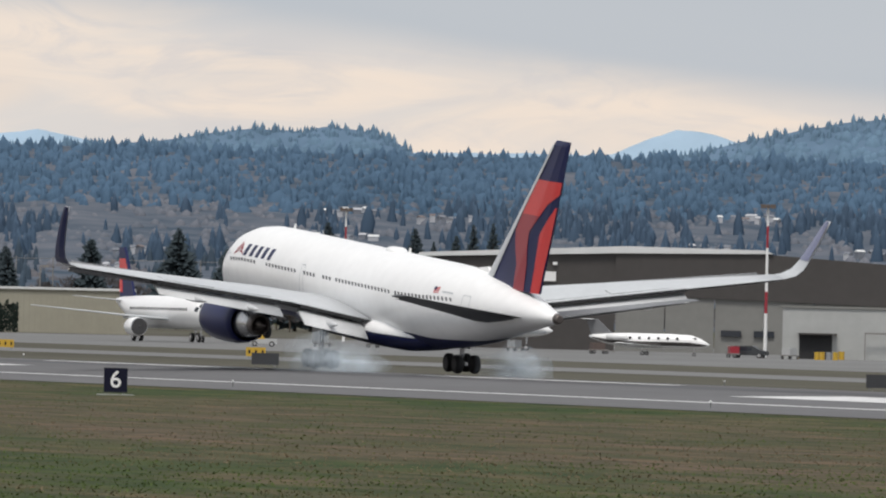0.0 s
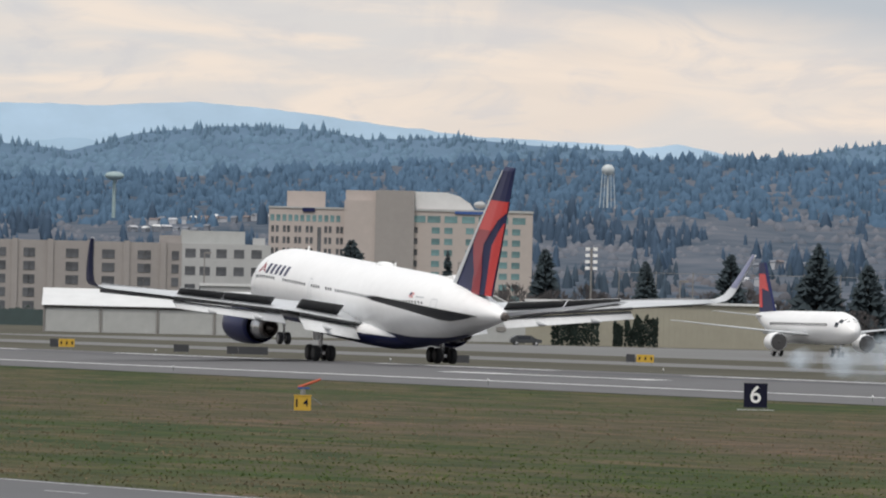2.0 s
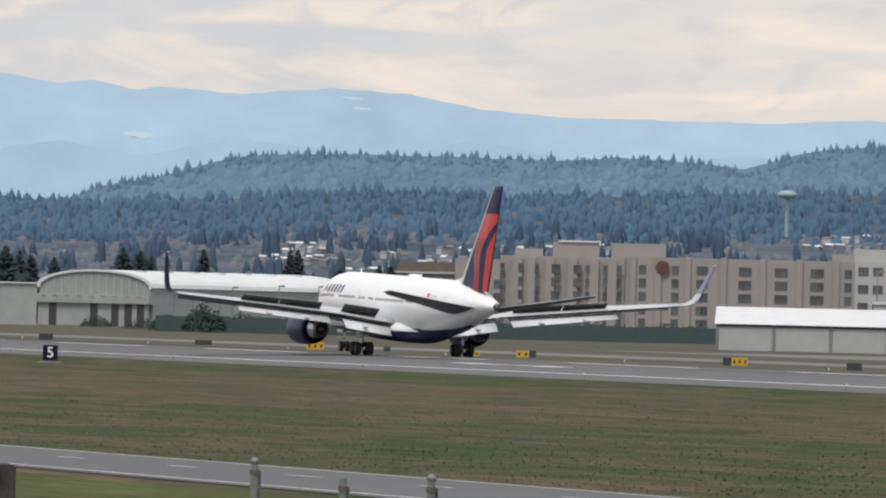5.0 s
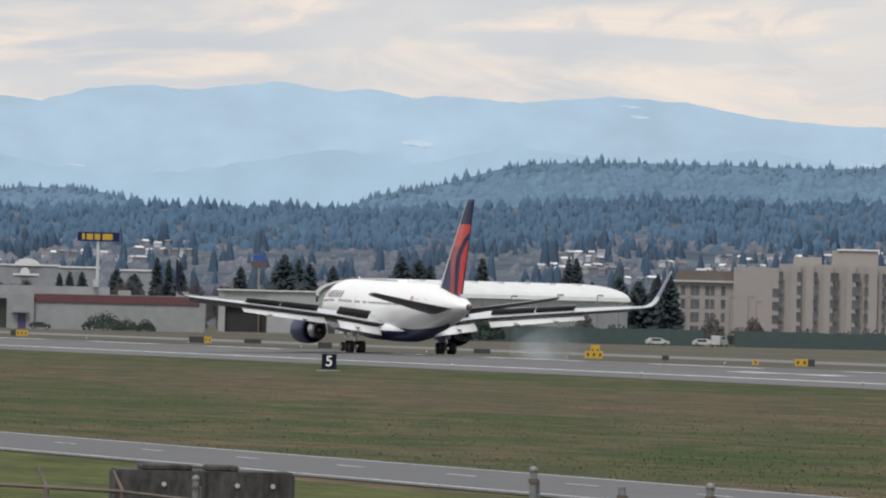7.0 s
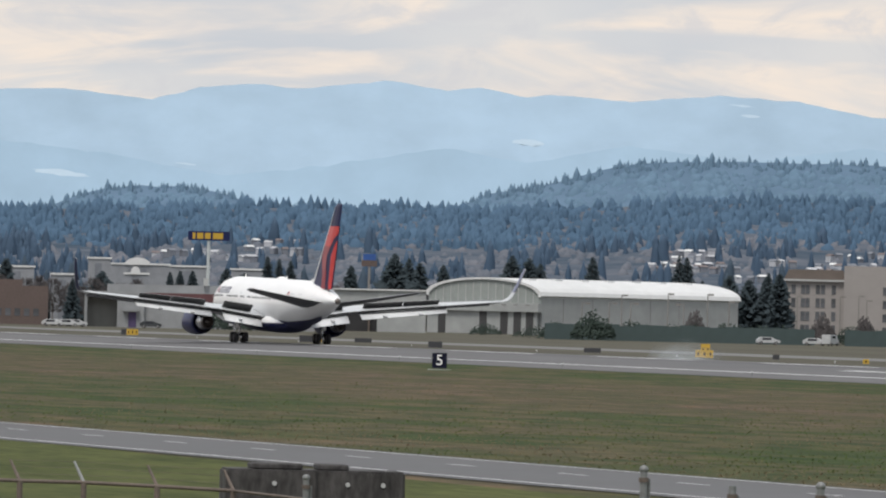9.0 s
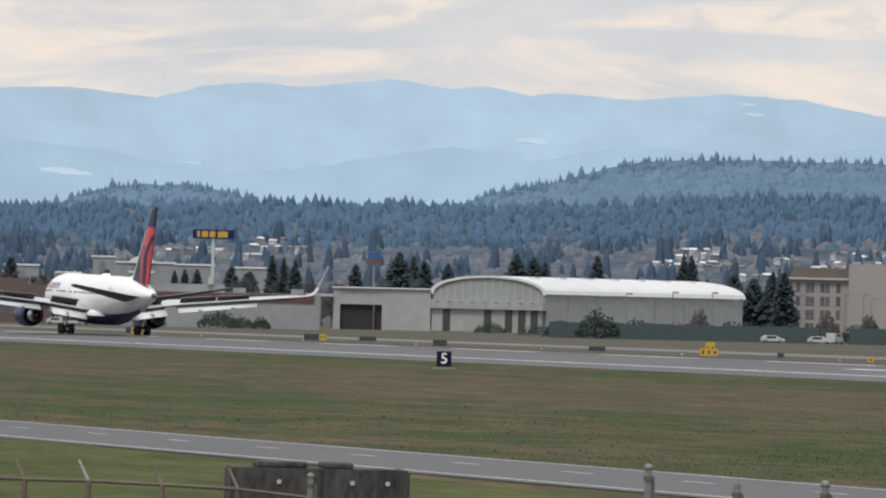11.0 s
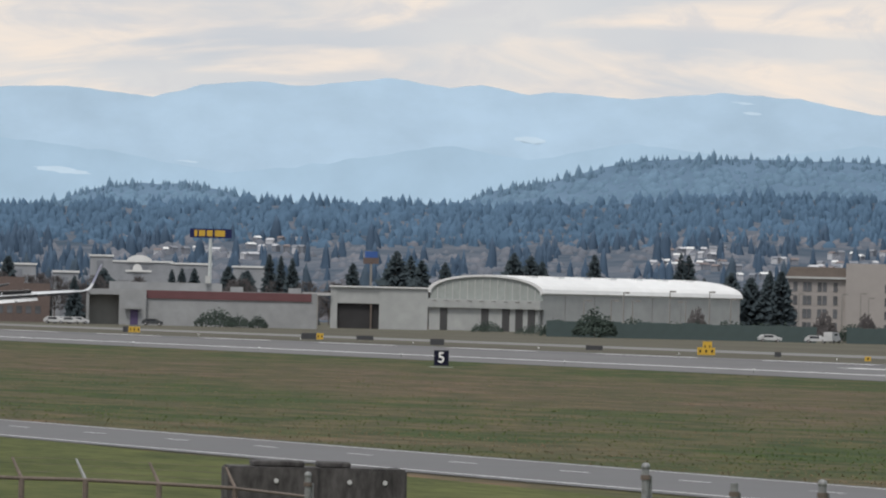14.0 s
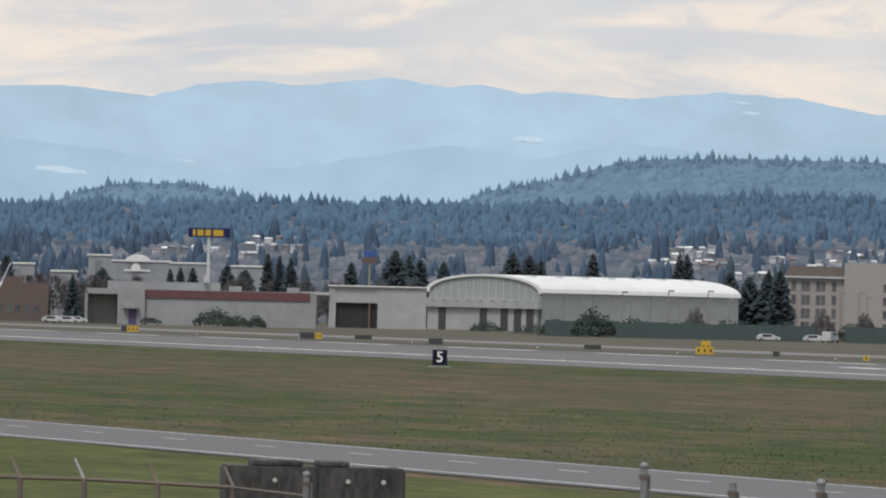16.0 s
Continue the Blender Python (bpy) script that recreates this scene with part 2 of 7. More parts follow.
def grass_material():
    m = bpy.data.materials.new("winter_grass")
    m.use_nodes = True
    nt = m.node_tree
    p = nt.nodes["Principled BSDF"]
    p.inputs["Roughness"].default_value = 0.95
    p.inputs["Specular IOR Level"].default_value = 0.15
    co = nt.nodes.new("ShaderNodeTexCoord")

    def tex(scale, detail, stretch):
        mp = nt.nodes.new("ShaderNodeMapping")
        mp.inputs["Scale"].default_value = stretch
        t = nt.nodes.new("ShaderNodeTexNoise")
        t.inputs["Scale"].default_value = scale
        t.inputs["Detail"].default_value = detail
        t.inputs["Roughness"].default_value = 0.65
        nt.links.new(co.outputs["Object"], mp.inputs["Vector"])
        nt.links.new(mp.outputs["Vector"], t.inputs["Vector"])
        return t.outputs["Fac"]

    def ramp(fac, stops):
        r = nt.nodes.new("ShaderNodeValToRGB")
        el = r.color_ramp.elements
        while len(el) < len(stops):
            el.new(0.5)
        for e, (pos, c) in zip(el, stops):
            e.position, e.color = pos, (*c, 1)
        nt.links.new(fac, r.inputs["Fac"])
        return r.outputs["Color"]

    def mix(a, b, fac, kind="MIX"):
        x = nt.nodes.new("ShaderNodeMix")
        x.data_type, x.blend_type = "RGBA", kind
        if isinstance(fac, float):
            x.inputs["Factor"].default_value = fac
        else:
            nt.links.new(fac, x.inputs["Factor"])
        nt.links.new(a, x.inputs["A"])
        nt.links.new(b, x.inputs["B"])
        return x.outputs["Result"]

    # mown strips run along the runway; damp green and dry straw patches between
    strips = ramp(tex(0.05, 2.0, (0.22, 1, 1)), [(0.41, (0.046, 0.080, 0.018)), (0.49, (0.092, 0.092, 0.040)), (0.56, (0.160, 0.116, 0.074))])
    patches = ramp(tex(0.13, 2.5, (0.34, 1, 1)), [(0.43, (0.036, 0.078, 0.012)), (0.5, (0.090, 0.088, 0.038)), (0.57, (0.180, 0.128, 0.086))])
    base = mix(strips, patches, 0.72)
    # mowing bands across the infield: green by the runway, straw in the middle, green again, straw by the road
    sep = nt.nodes.new("ShaderNodeSeparateXYZ")
    nt.links.new(co.outputs["Object"], sep.inputs["Vector"])
    wob = nt.nodes.new("ShaderNodeMath")
    wob.operation = "MULTIPLY_ADD"
    nt.links.new(tex(0.04, 5.0, (0.25, 1, 1)), wob.inputs[0])
    wob.inputs[1].default_value = 46.0
    nt.links.new(sep.outputs["Y"], wob.inputs[2])
    span = nt.nodes.new("ShaderNodeMapRange")
    span.inputs["From Min"].default_value, span.inputs["From Max"].default_value = 93.0, 218.0
    nt.links.new(wob.outputs[0], span.inputs["Value"])
    bands = ramp(span.outputs["Result"], [(0.0, (0.150, 0.122, 0.066)), (0.10, (0.062, 0.090, 0.022)), (0.34, (0.066, 0.092, 0.026)), (0.46, (0.150, 0.112, 0.072)), (0.74, (0.125, 0.104, 0.060)), (0.88, (0.062, 0.092, 0.022))])
    base = mix(base, bands, 0.42)
    clods = ramp(tex(0.42, 2.5, (0.34, 1, 1)), [(0.38, (0.56, 0.68, 0.52)), (0.5, (1.0, 1.0, 1.0)), (0.60, (1.42, 1.22, 1.16))])
    base = mix(base, clods, 0.85, "MULTIPLY")
    grain = ramp(tex(1.3, 5.0, (0.5, 1, 1)), [(0.32, (0.42, 0.44, 0.44)), (0.5, (0.58, 0.58, 0.60)), (0.68, (0.76, 0.73, 0.73))])
    nt.links.new(mix(base, grain, 1.0, "MULTIPLY"), p.inputs["Base Color"])
    return m


M["grass"] = grass_material()
M["dry_grass"] = mat("dull_dry_grass", (0.088, 0.083, 0.064), 0.95, dark=0.75, light=1.2, big=0.03, small=0.4, spec=0.1, stretch=(0.15, 1, 1))
M["lush"] = mat("damp_green_grass", (0.054, 0.078, 0.020), 0.95, dark=0.5, light=1.5, big=0.25, small=1.8, spec=0.1, stretch=(0.3, 1, 1), tint=(0.070, 0.076, 0.026))


# ---- mesh helpers ----
def mesh_of(name, bm, material, smooth=False):
    me = bpy.data.meshes.new(name)
    bmesh.ops.recalc_face_normals(bm, faces=bm.faces)
    bm.to_mesh(me)
    bm.free()
    if smooth:
        me.polygons.foreach_set("use_smooth", [True] * len(me.polygons))
    for mm in material if isinstance(material, (list, tuple)) else [material]:
        me.materials.append(mm)
    return me


def part(name, bm, material, parent=None, label="", smooth=False, at=None, kind=""):
    ob = new(name, mesh_of(name, bm, material, smooth))
    if parent:
        ob.parent = parent
    if at is not None:
        ob.matrix_basis = at
    return tagged(ob, label, kind=kind)


def box(bm, x0, x1, y0, y1, z0, z1):
    v = [bm.verts.new(c) for c in ((x0, y0, z0), (x1, y0, z0), (x1, y1, z0), (x0, y1, z0), (x0, y0, z1), (x1, y0, z1), (x1, y1, z1), (x0, y1, z1))]
    for f in ((3, 2, 1, 0), (4, 5, 6, 7), (0, 1, 5, 4), (1, 2, 6, 5), (2, 3, 7, 6), (3, 0, 4, 7)):
        bm.faces.new([v[i] for i in f])
    return bm


def boxes(*rows):
    bm = bmesh.new()
    for r in rows:
        box(bm, *r)
    return bm


def loft(bm, rings, cap=True, closed=True):
    vs = [[bm.verts.new(c) for c in ring] for ring in rings]
    n = len(rings[0])
    for a, b in zip(vs, vs[1:]):
        for i in range(n if closed else n - 1):
            j = (i + 1) % n
            bm.faces.new((a[i], a[j], b[j], b[i]))
    if cap:
        bm.faces.new(list(reversed(vs[0])))
        bm.faces.new(vs[-1])
    return bm


def tube(bm, p, q, r0, r1=None, n=8):
    p, q = Vector(p), Vector(q)
    r1 = r0 if r1 is None else r1
    m = (q - p).to_track_quat("Z", "Y").to_matrix()
    ring = lambda c, r: [c + m @ Vector((r * math.cos(2 * math.pi * i / n), r * math.sin(2 * math.pi * i / n), 0)) for i in range(n)]
    return loft(bm, [ring(p, r0), ring(q, r1)])


def lathe_x(bm, profile, n=24, y=0.0, z=0.0):
    """Turned about an axis along x; profile of (x, radius)."""
    return loft(bm, [[(x, y + r * math.cos(2 * math.pi * i / n), z + r * math.sin(2 * math.pi * i / n)) for i in range(n)] for x, r in profile])


def prism(bm, poly, y0, y1):
    """A polygon in x and z, from y0 to y1."""
    a = [bm.verts.new((x, y0, z)) for x, z in poly]
    b = [bm.verts.new((x, y1, z)) for x, z in poly]
    n = len(poly)
    bm.faces.new(a)
    bm.faces.new(list(reversed(b)))
    for i in range(n):
        j = (i + 1) % n
        bm.faces.new((a[j], a[i], b[i], b[j]))
    return bm


def ball(bm, c, r, u=10, v=6, squash=1.0):
    m = Matrix.Translation(c) @ Matrix.Diagonal((r, r, r * squash, 1))
    bmesh.ops.create_uvsphere(bm, u_segments=u, v_segments=v, radius=1.0, matrix=m)
    return bm


def site(bearing, dist, z=0.0, turn=0.0):
    """A spot on the plan by bearing and range from the viewing bank; local x runs across, y away, z up."""
    a = radians(bearing)
    return pose(-dist * math.sin(a), dist * math.cos(a), z, 0, 0, bearing + turn)


def thing(name, m, label, category, group="", kind=""):
    ob = new(name)
    ob.matrix_basis = m
    return tagged(ob, label, category, group, kind)


# ---- ground, runway, road ----
CROWN = 231.0
PROFILE = [(-4000, 0), (55, 0), (150, 0), (180, 0.0), (194, 0.2), (201.5, 0.42), (227, 0.85), (253.5, 0.42), (262, 0.25), (285, 0), (600, 0), (5000, 0)]


def ground_z(d):
    return float(np.interp(d, [p[0] for p in PROFILE], [p[1] for p in PROFILE]))


def strip(name, d0, d1, x0, x1, material, lift, label, category, kind="structure", parent=None):
    """A sheet on the ground between two distances from the viewing line, along the runway."""
    cuts = [d0] + [p[0] for p in PROFILE if d0 < p[0] < d1] + [d1]
    bm = bmesh.new()
    xs = np.linspace(x0, x1, max(2, int(abs(x1 - x0) / 250) + 1))
    rows = [[bm.verts.new((x, d, ground_z(d) + lift)) for x in xs] for d in cuts]
    for a, b in zip(rows, rows[1:]):
        for i in range(len(xs) - 1):
            bm.faces.new((a[i], a[i + 1], b[i + 1], b[i]))
    ob = part(name, bm, material, parent)
    if parent is None:
        tagged(ob, label, category, kind=kind)
    return ob


strip("ground", -4000, 5000, 3000, -4990, M["grass"], 0, "flat winter grass, green and straw-coloured patches", "grass field")
runway = strip("runway", 193.5, 256.5, 1500, -3500, M["asphalt"], 0.03, "grey grooved asphalt runway with white markings", "runway")
strip("edge_line", 201.2, 202.1, 1500, -3500, M["paint_white"], 0.045, "", "", parent=runway)
strip("edge_line", 248.2, 249.1, 1500, -3500, M["paint_white"], 0.045, "", "", parent=runway)
# touchdown bars, centre dashes, aiming blocks
for k in range(-14, 16):
    x = -1400 + k * 61
    strip("centre_dash", 224.55, 225.45, x, x - 36.6, M["paint_white"], 0.045, "", "", parent=runway)
for x, w in ((-404, 7.0), (-560, 1.8), (-566, 1.8), (-576.412, 1.8), (-729.983, 1.8), (-738.97, 1.8)):
    strip("touchdown_bar", 214.5 - w / 2, 214.5 + w / 2, x, x - (45 if w > 3 else 23), M["paint_white"], 0.046, "", "", parent=runway)
for d in (222.5, 232.0):
    strip("rubber_streak", d - 2.2, d + 2.2, -330, -1500, M["rubber_marks"], 0.036, "", "", parent=runway)
strip("far_infield", 256.7, 900, 1500, -4000, M["dry_grass"], 0.012, "dull dry grass beyond the runway", "grass field")
strip("taxiway", 318, 341, 1500, -4000, M["apron"], 0.03, "pale concrete parallel taxiway beyond the runway", "taxiway")
strip("apron", 385, 1000, 600, -1300, M["apron"], 0.03, "pale concrete parking apron before the hangars", "apron")

road = strip("road", 61.4, 72.0, 400, -2500, M["road"], 0.03, "grey two-lane perimeter road with white lines", "road")
strip("road_line", 62.15, 62.36, 400, -2500, M["paint_white"], 0.045, "", "", parent=road)
strip("road_line", 71.2, 71.36, 400, -2500, M["paint_white"], 0.045, "", "", parent=road)
for k in range(60):
    x = -198.6 - k * 12.19
    strip("road_dash", 67.63, 67.79, x, x - 3.05, M["paint_white"], 0.045, "", "", parent=road)
# the road runs slightly askew to the runway
road.matrix_basis = pose(-300, 67.7, 0, 0, 0, 2.1) @ Matrix.Translation((300, -67.7, 0))
strip("verge", 20, 61.0, 200, -1500, M["lush"], 0.012, "lush green grass bank before the road", "grass verge")


# ---- far land ----
def profile(rows):
    b = [r[0] for r in rows][::-1]
    e = [r[1] for r in rows][::-1]
    return lambda bearing: float(np.interp(bearing, b, e))


TREELINE = profile([
    (80.368, 0.58), (79.357, 0.55), (77.671, 0.61), (76.322, 0.609), (75.648, 0.652), (74.974, 0.708),
    (73.974, 0.701), (71.722, 0.772), (71.838, 0.773), (69.923, 0.913), (69.845, 0.919),
    (68.497, 0.931), (69.179, 0.928), (66.819, 0.917), (63.892, 0.933), (62.773, 0.932)])
HILLS = profile([
    (80.368, 0.486), (79.3, 0.53), (79.045, 0.577), (78.845, 0.663), (78.577, 0.71), (78.24, 0.711), (78.004, 0.677), (77.833, 0.606),
    (76.654, 0.614), (76.604, 0.636), (76.42, 0.714), (76.084, 0.773), (75.817, 0.853), (75.548, 0.914), (75.313, 0.929), (74.875, 0.939),
    (74.267, 0.935), (73.795, 0.929), (73.525, 0.935), (73.323, 0.957), (72.986, 0.938), (72.581, 0.907), (72.213, 1.01), (72.164, 1.021),
    (71.626, 1.074), (71.154, 1.061), (70.816, 1.012), (70.311, 1.031), (69.805, 0.995), (69.266, 0.974), (69.2, 0.931), (68.527, 0.947),
    (68.191, 0.982), (67.855, 1.038), (67.688, 1.062), (67.418, 1.048), (67.25, 1.079), (67.047, 1.064), (66.877, 1.014), (66.724, 0.93),
    (66.166, 0.883), (65.56, 0.904), (65.056, 0.969), (64.822, 1.036), (64.487, 1.114), (64.152, 1.179), (63.923, 1.201), (62.773, 1.2510000000000001)])
FOOT = profile([
    (80.4, 0.93), (79.4, 0.97), (78.7, 0.90), (78.0, 0.78), (77.4, 0.86), (76.7, 0.98), (76.2, 0.90), (75.6, 1.02), (74.9, 0.93), (74.2, 1.04), (73.4, 0.90), (72.6, 0.98),
    (71.6, 0.86), (70.6, 0.90), (69.4, 0.78), (66.8, 0.6), (62.7, 0.6)])
PEAKS = profile([
    (80.368, 1.19), (79.364, 1.27), (78.96, 1.283), (78.454, 1.228), (78.186, 1.302), (77.816, 1.338), (77.614, 1.312), (77.042, 1.37),
    (76.67, 1.322), (76.502, 1.349), (76.197, 1.289), (76.096, 1.315), (75.59, 1.28), (75.052, 1.329), (74.58, 1.3), (74.138, 1.22),
    (73.631, 1.182), (73.261, 1.184), (72.418, 1.176), (71.899, 1.212), (71.493, 1.185), (71.155, 1.152), (70.817, 1.109), (70.142, 1.041),
    (69.266, 1.011), (69.201, 0.988), (69.0, 1.026), (68.763, 0.985), (68.526, 0.923), (65.56, 0.951), (65.46, 0.997), (65.327, 1.057),
    (65.16, 1.112), (64.957, 1.093), (64.719, 1.014), (63.943, 0.938), (62.773, 0.8)])


def ridge(name, crest, near, far, z_near, material, label, category, rough, seed, n=420, m=14, b0=61.5, b1=81.5):
    """A hillside that climbs from the near range to a crest at the far range."""
    bm = bmesh.new()
    grid = []
    for i in range(n + 1):
        b = b0 + (b1 - b0) * i / n
        a = radians(b)
        row = []
        for j in range(m + 1):
            f = j / m
            r = near + (far - near) * f
            top = CAM_H + math.tan(radians(crest(b))) * far
            z = z_near + (top - z_near) * f ** 1.25
            z += rough * noise.noise(Vector((b * 2.2, f * 3 + seed, seed))) * math.sin(math.pi * min(f, 0.93))
            z += rough * 0.35 * noise.noise(Vector((b * 9, f * 9, seed + 5)))
            row.append(bm.verts.new((-r * math.sin(a), r * math.cos(a), z)))
        grid.append(row)
    for p, q in zip(grid, grid[1:]):
        for j in range(m):
            bm.faces.new((p[j], p[j + 1], q[j + 1], q[j]))
    return tagged(part(name, bm, material, smooth=True), label, category, kind="structure")


def slope_z(crest, near, far, z_near, b, r):
    f = (r - near) / (far - near)
    top = CAM_H + math.tan(radians(crest(b))) * far
    return z_near + (top - z_near) * max(0, f) ** 1.25


def conifer_mesh(verts, faces, x, y, z, h, rng, sides=6, spread=0.46):
    """A far conifer: one closed ragged spire, with a waist of shorter boughs."""
    a0 = rng.random() * 6.28
    c = len(verts)
    full = rng.uniform(0.75, 1.12)
    for u, g in ((0.0, 1.0), (0.40, 0.86 * full), (0.74, 0.46 * full)):
        for i in range(sides):
            a, r = a0 + 6.283 * i / sides, h * spread * 0.5 * g * (0.62 + 0.7 * rng.random())
            verts.append((x + r * math.cos(a), y + r * math.sin(a), z + h * (u + 0.07 * (rng.random() - 0.5))))
    verts.append((x + h * 0.02 * (rng.random() - 0.5), y, z + h))
    for k in (0, sides):
        for i in range(sides):
            j = (i + 1) % sides
            faces.append((c + k + i, c + k + j, c + k + sides + j, c + k + sides + i))
    for i in range(sides):
        faces.append((c + 2 * sides + i, c + 2 * sides + (i + 1) % sides, c + 3 * sides))


def crown_mesh(verts, faces, x, y, z, h, rng, sides=7):
    """A round-headed leafless tree far off: one low uneven dome."""
    a0 = rng.random() * 6.28
    c = len(verts)
    for u, g in ((0.0, 1.0), (0.5, 0.9), (0.82, 0.5)):
        for i in range(sides):
            a, r = a0 + 6.283 * i / sides, h * 0.55 * g * (0.75 + 0.45 * rng.random())
            verts.append((x + r * math.cos(a), y + r * math.sin(a), z + h * (u + 0.12 * (rng.random() - 0.5))))
    verts.append((x, y, z + h))
    for k in (0, sides):
        for i in range(sides):
            j = (i + 1) % sides
            faces.append((c + k + i, c + k + j, c + k + sides + j, c + k + sides + i))
    for i in range(sides):
        faces.append((c + 2 * sides + i, c + 2 * sides + (i + 1) % sides, c + 3 * sides))


def stuff(name, verts, faces, material, label, category):
    me = bpy.data.meshes.new(name)
    me.from_pydata(verts, [], faces)
    me.polygons.foreach_set("use_smooth", [True] * len(faces))
    me.materials.append(material)
    return tagged(new(name, me), label, category, kind="stuff")


def polar(b, r):
    a = radians(b)
    return -r * math.sin(a), r * math.cos(a)


# ridges farther off wear paler, bluer colours that carry the haze
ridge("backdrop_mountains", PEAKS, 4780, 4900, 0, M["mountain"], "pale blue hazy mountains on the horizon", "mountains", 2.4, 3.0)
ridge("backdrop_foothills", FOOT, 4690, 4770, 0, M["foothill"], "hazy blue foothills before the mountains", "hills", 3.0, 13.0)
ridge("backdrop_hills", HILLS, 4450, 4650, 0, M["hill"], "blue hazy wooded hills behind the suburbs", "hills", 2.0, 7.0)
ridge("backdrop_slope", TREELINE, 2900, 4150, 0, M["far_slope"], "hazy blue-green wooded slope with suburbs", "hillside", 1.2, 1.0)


def copse(b, r):
    """Above zero: conifers stand here; below: bare trees and houses."""
    return noise.noise(Vector((b * 1.9, r * 0.0042, 3.3))) + 0.45 * noise.noise(Vector((b * 6.0, r * 0.011, 1.1)))


def far_woods():
    rng = random.Random(11)
    ground_at = lambda b, r: slope_z(TREELINE, 2900, 4150, 0, b, r)
    # the skyline wood: tall trees in uneven clumps, their crowns closed below
    v, f = [], []
    for i in range(9000):
        b = 61.8 + 19.5 * rng.random()
        r = 3700 + 445 * rng.random() ** 0.8
        clump = noise.noise(Vector((b * 4.5, r * 0.008, 9.0)))
        x, y = polar(b, r)
        h = max(6.0, (9.0 + 5.0 * clump + 4.0 * rng.random() ** 2) * (1.25 if rng.random() < 0.04 else 1.0))
        if rng.random() < 0.36:
            crown_mesh(v, f, x, y, ground_at(b, r) - 0.55 * h, h * rng.uniform(0.62, 0.85), rng)
        else:
            conifer_mesh(v, f, x, y, ground_at(b, r) - 0.55 * h, h, rng, sides=7, spread=rng.uniform(0.40, 0.66))
    stuff("haze_blue_conifer_wood", v, f, M["far_wood"], "dark conifer wood along the skyline, tinted blue for haze", "woodland")
    # clumps and single conifers among the houses
    # each belt's colour holds its own share of haze
    for name, n, r0, r1, m, label in (("suburban_conifers", 5200, 3350, 3740, "mid_wood", "hazy conifers scattered among far houses"), ("valley_conifers", 2400, 2930, 3350, "near_wood", "conifers at the foot of the slope, tinted for haze")):
        v, f = [], []
        for i in range(n):
            b = 61.8 + 19.5 * rng.random()
            r = r0 + (r1 - r0) * rng.random()
            here = copse(b, r)
            if here < 0.12 and rng.random() < 0.94:
                continue
            x, y = polar(b, r)
            h = 5.0 + 8.0 * rng.random() ** 1.5
            conifer_mesh(v, f, x, y, ground_at(b, r) - (0.3 if here > 0.12 else 0.08) * h, h, rng, spread=0.40)
        stuff(name, v, f, M[m], label, "trees")
    for name, n, r0, r1, m, label in (("suburban_bare_trees", 5200, 3300, 3780, "far_bare", "hazy leafless brown trees among far houses"), ("valley_bare_trees", 4200, 2900, 3330, "near_bare", "leafless brown trees at the foot of the slope, greyed for haze")):
        v, f = [], []
        for i in range(n):
            b = 61.8 + 19.5 * rng.random()
            r = r0 + (r1 - r0) * rng.random()
            if copse(b, r) > 0.2 or (copse(b, r) < -0.12 and rng.random() < 0.75):
                continue
            x, y = polar(b, r)
            h = 3.0 + 3.0 * rng.random()
            crown_mesh(v, f, x, y, ground_at(b, r) - 0.62 * h, h, rng)
        stuff(name, v, f, M[m], label, "trees")
    # trees over the crest of the blue hills
    v, f = [], []
    for i in range(9000):
        b = 61.8 + 19.5 * rng.random()
        r = 4650 - 120 * rng.random() ** 1.5
        x, y = polar(b, r)
        clump = noise.noise(Vector((b * 4.0, 2.0, 5.0)))
        h = max(4.0, 6.0 + 3.5 * clump + 6.0 * rng.random() ** 6)
        (conifer_mesh if r > 4640 else crown_mesh)(v, f, x, y, slope_z(HILLS, 4450, 4650, 0, b, r) - (0.55 if r > 4640 else 0.72) * h, h, rng)
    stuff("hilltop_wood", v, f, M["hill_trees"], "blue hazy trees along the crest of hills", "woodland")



far_woods()


def snow_patches():
    """Hazy logged clearings and snow on the mountainside, lying just above the slope."""
    rng = random.Random(2)
    for b, e, w, h in ((74.933, 1.272, 10, 1.6), (74.88, 1.212, 9, 1.8), (76.204, 1.023, 14, 5), (78.986, 0.778, 28, 4.5), (78.244, 0.849, 9, 1.5), (74.889, 1.213, 8, 2.2), (76.199, 1.019, 14, 4), (73.519, 0.958, 8, 1.6)):
        x, y = polar(b, 4430)
        z = 4.7 + 4430 * math.tan(radians(e))
        bm = bmesh.new()
        n = 16
        bm.faces.new([bm.verts.new((w / 2 * math.cos(6.2832 * i / n) * (0.7 + 0.5 * rng.random()), 0, h / 2 * math.sin(6.2832 * i / n) * (0.6 + 0.6 * rng.random()) - 0.12 * w * 0.5 * math.cos(6.2832 * i / n))) for i in range(n)])
        ob = part("backdrop_snow", bm, M["snow"], at=pose(x, y, z, 0, 0, b) @ pose(0, 0, 0, -50, 0, 0))
        tagged(ob, "hazy pale snow clearing on the far mountainside", "snow", kind="structure")


snow_patches()


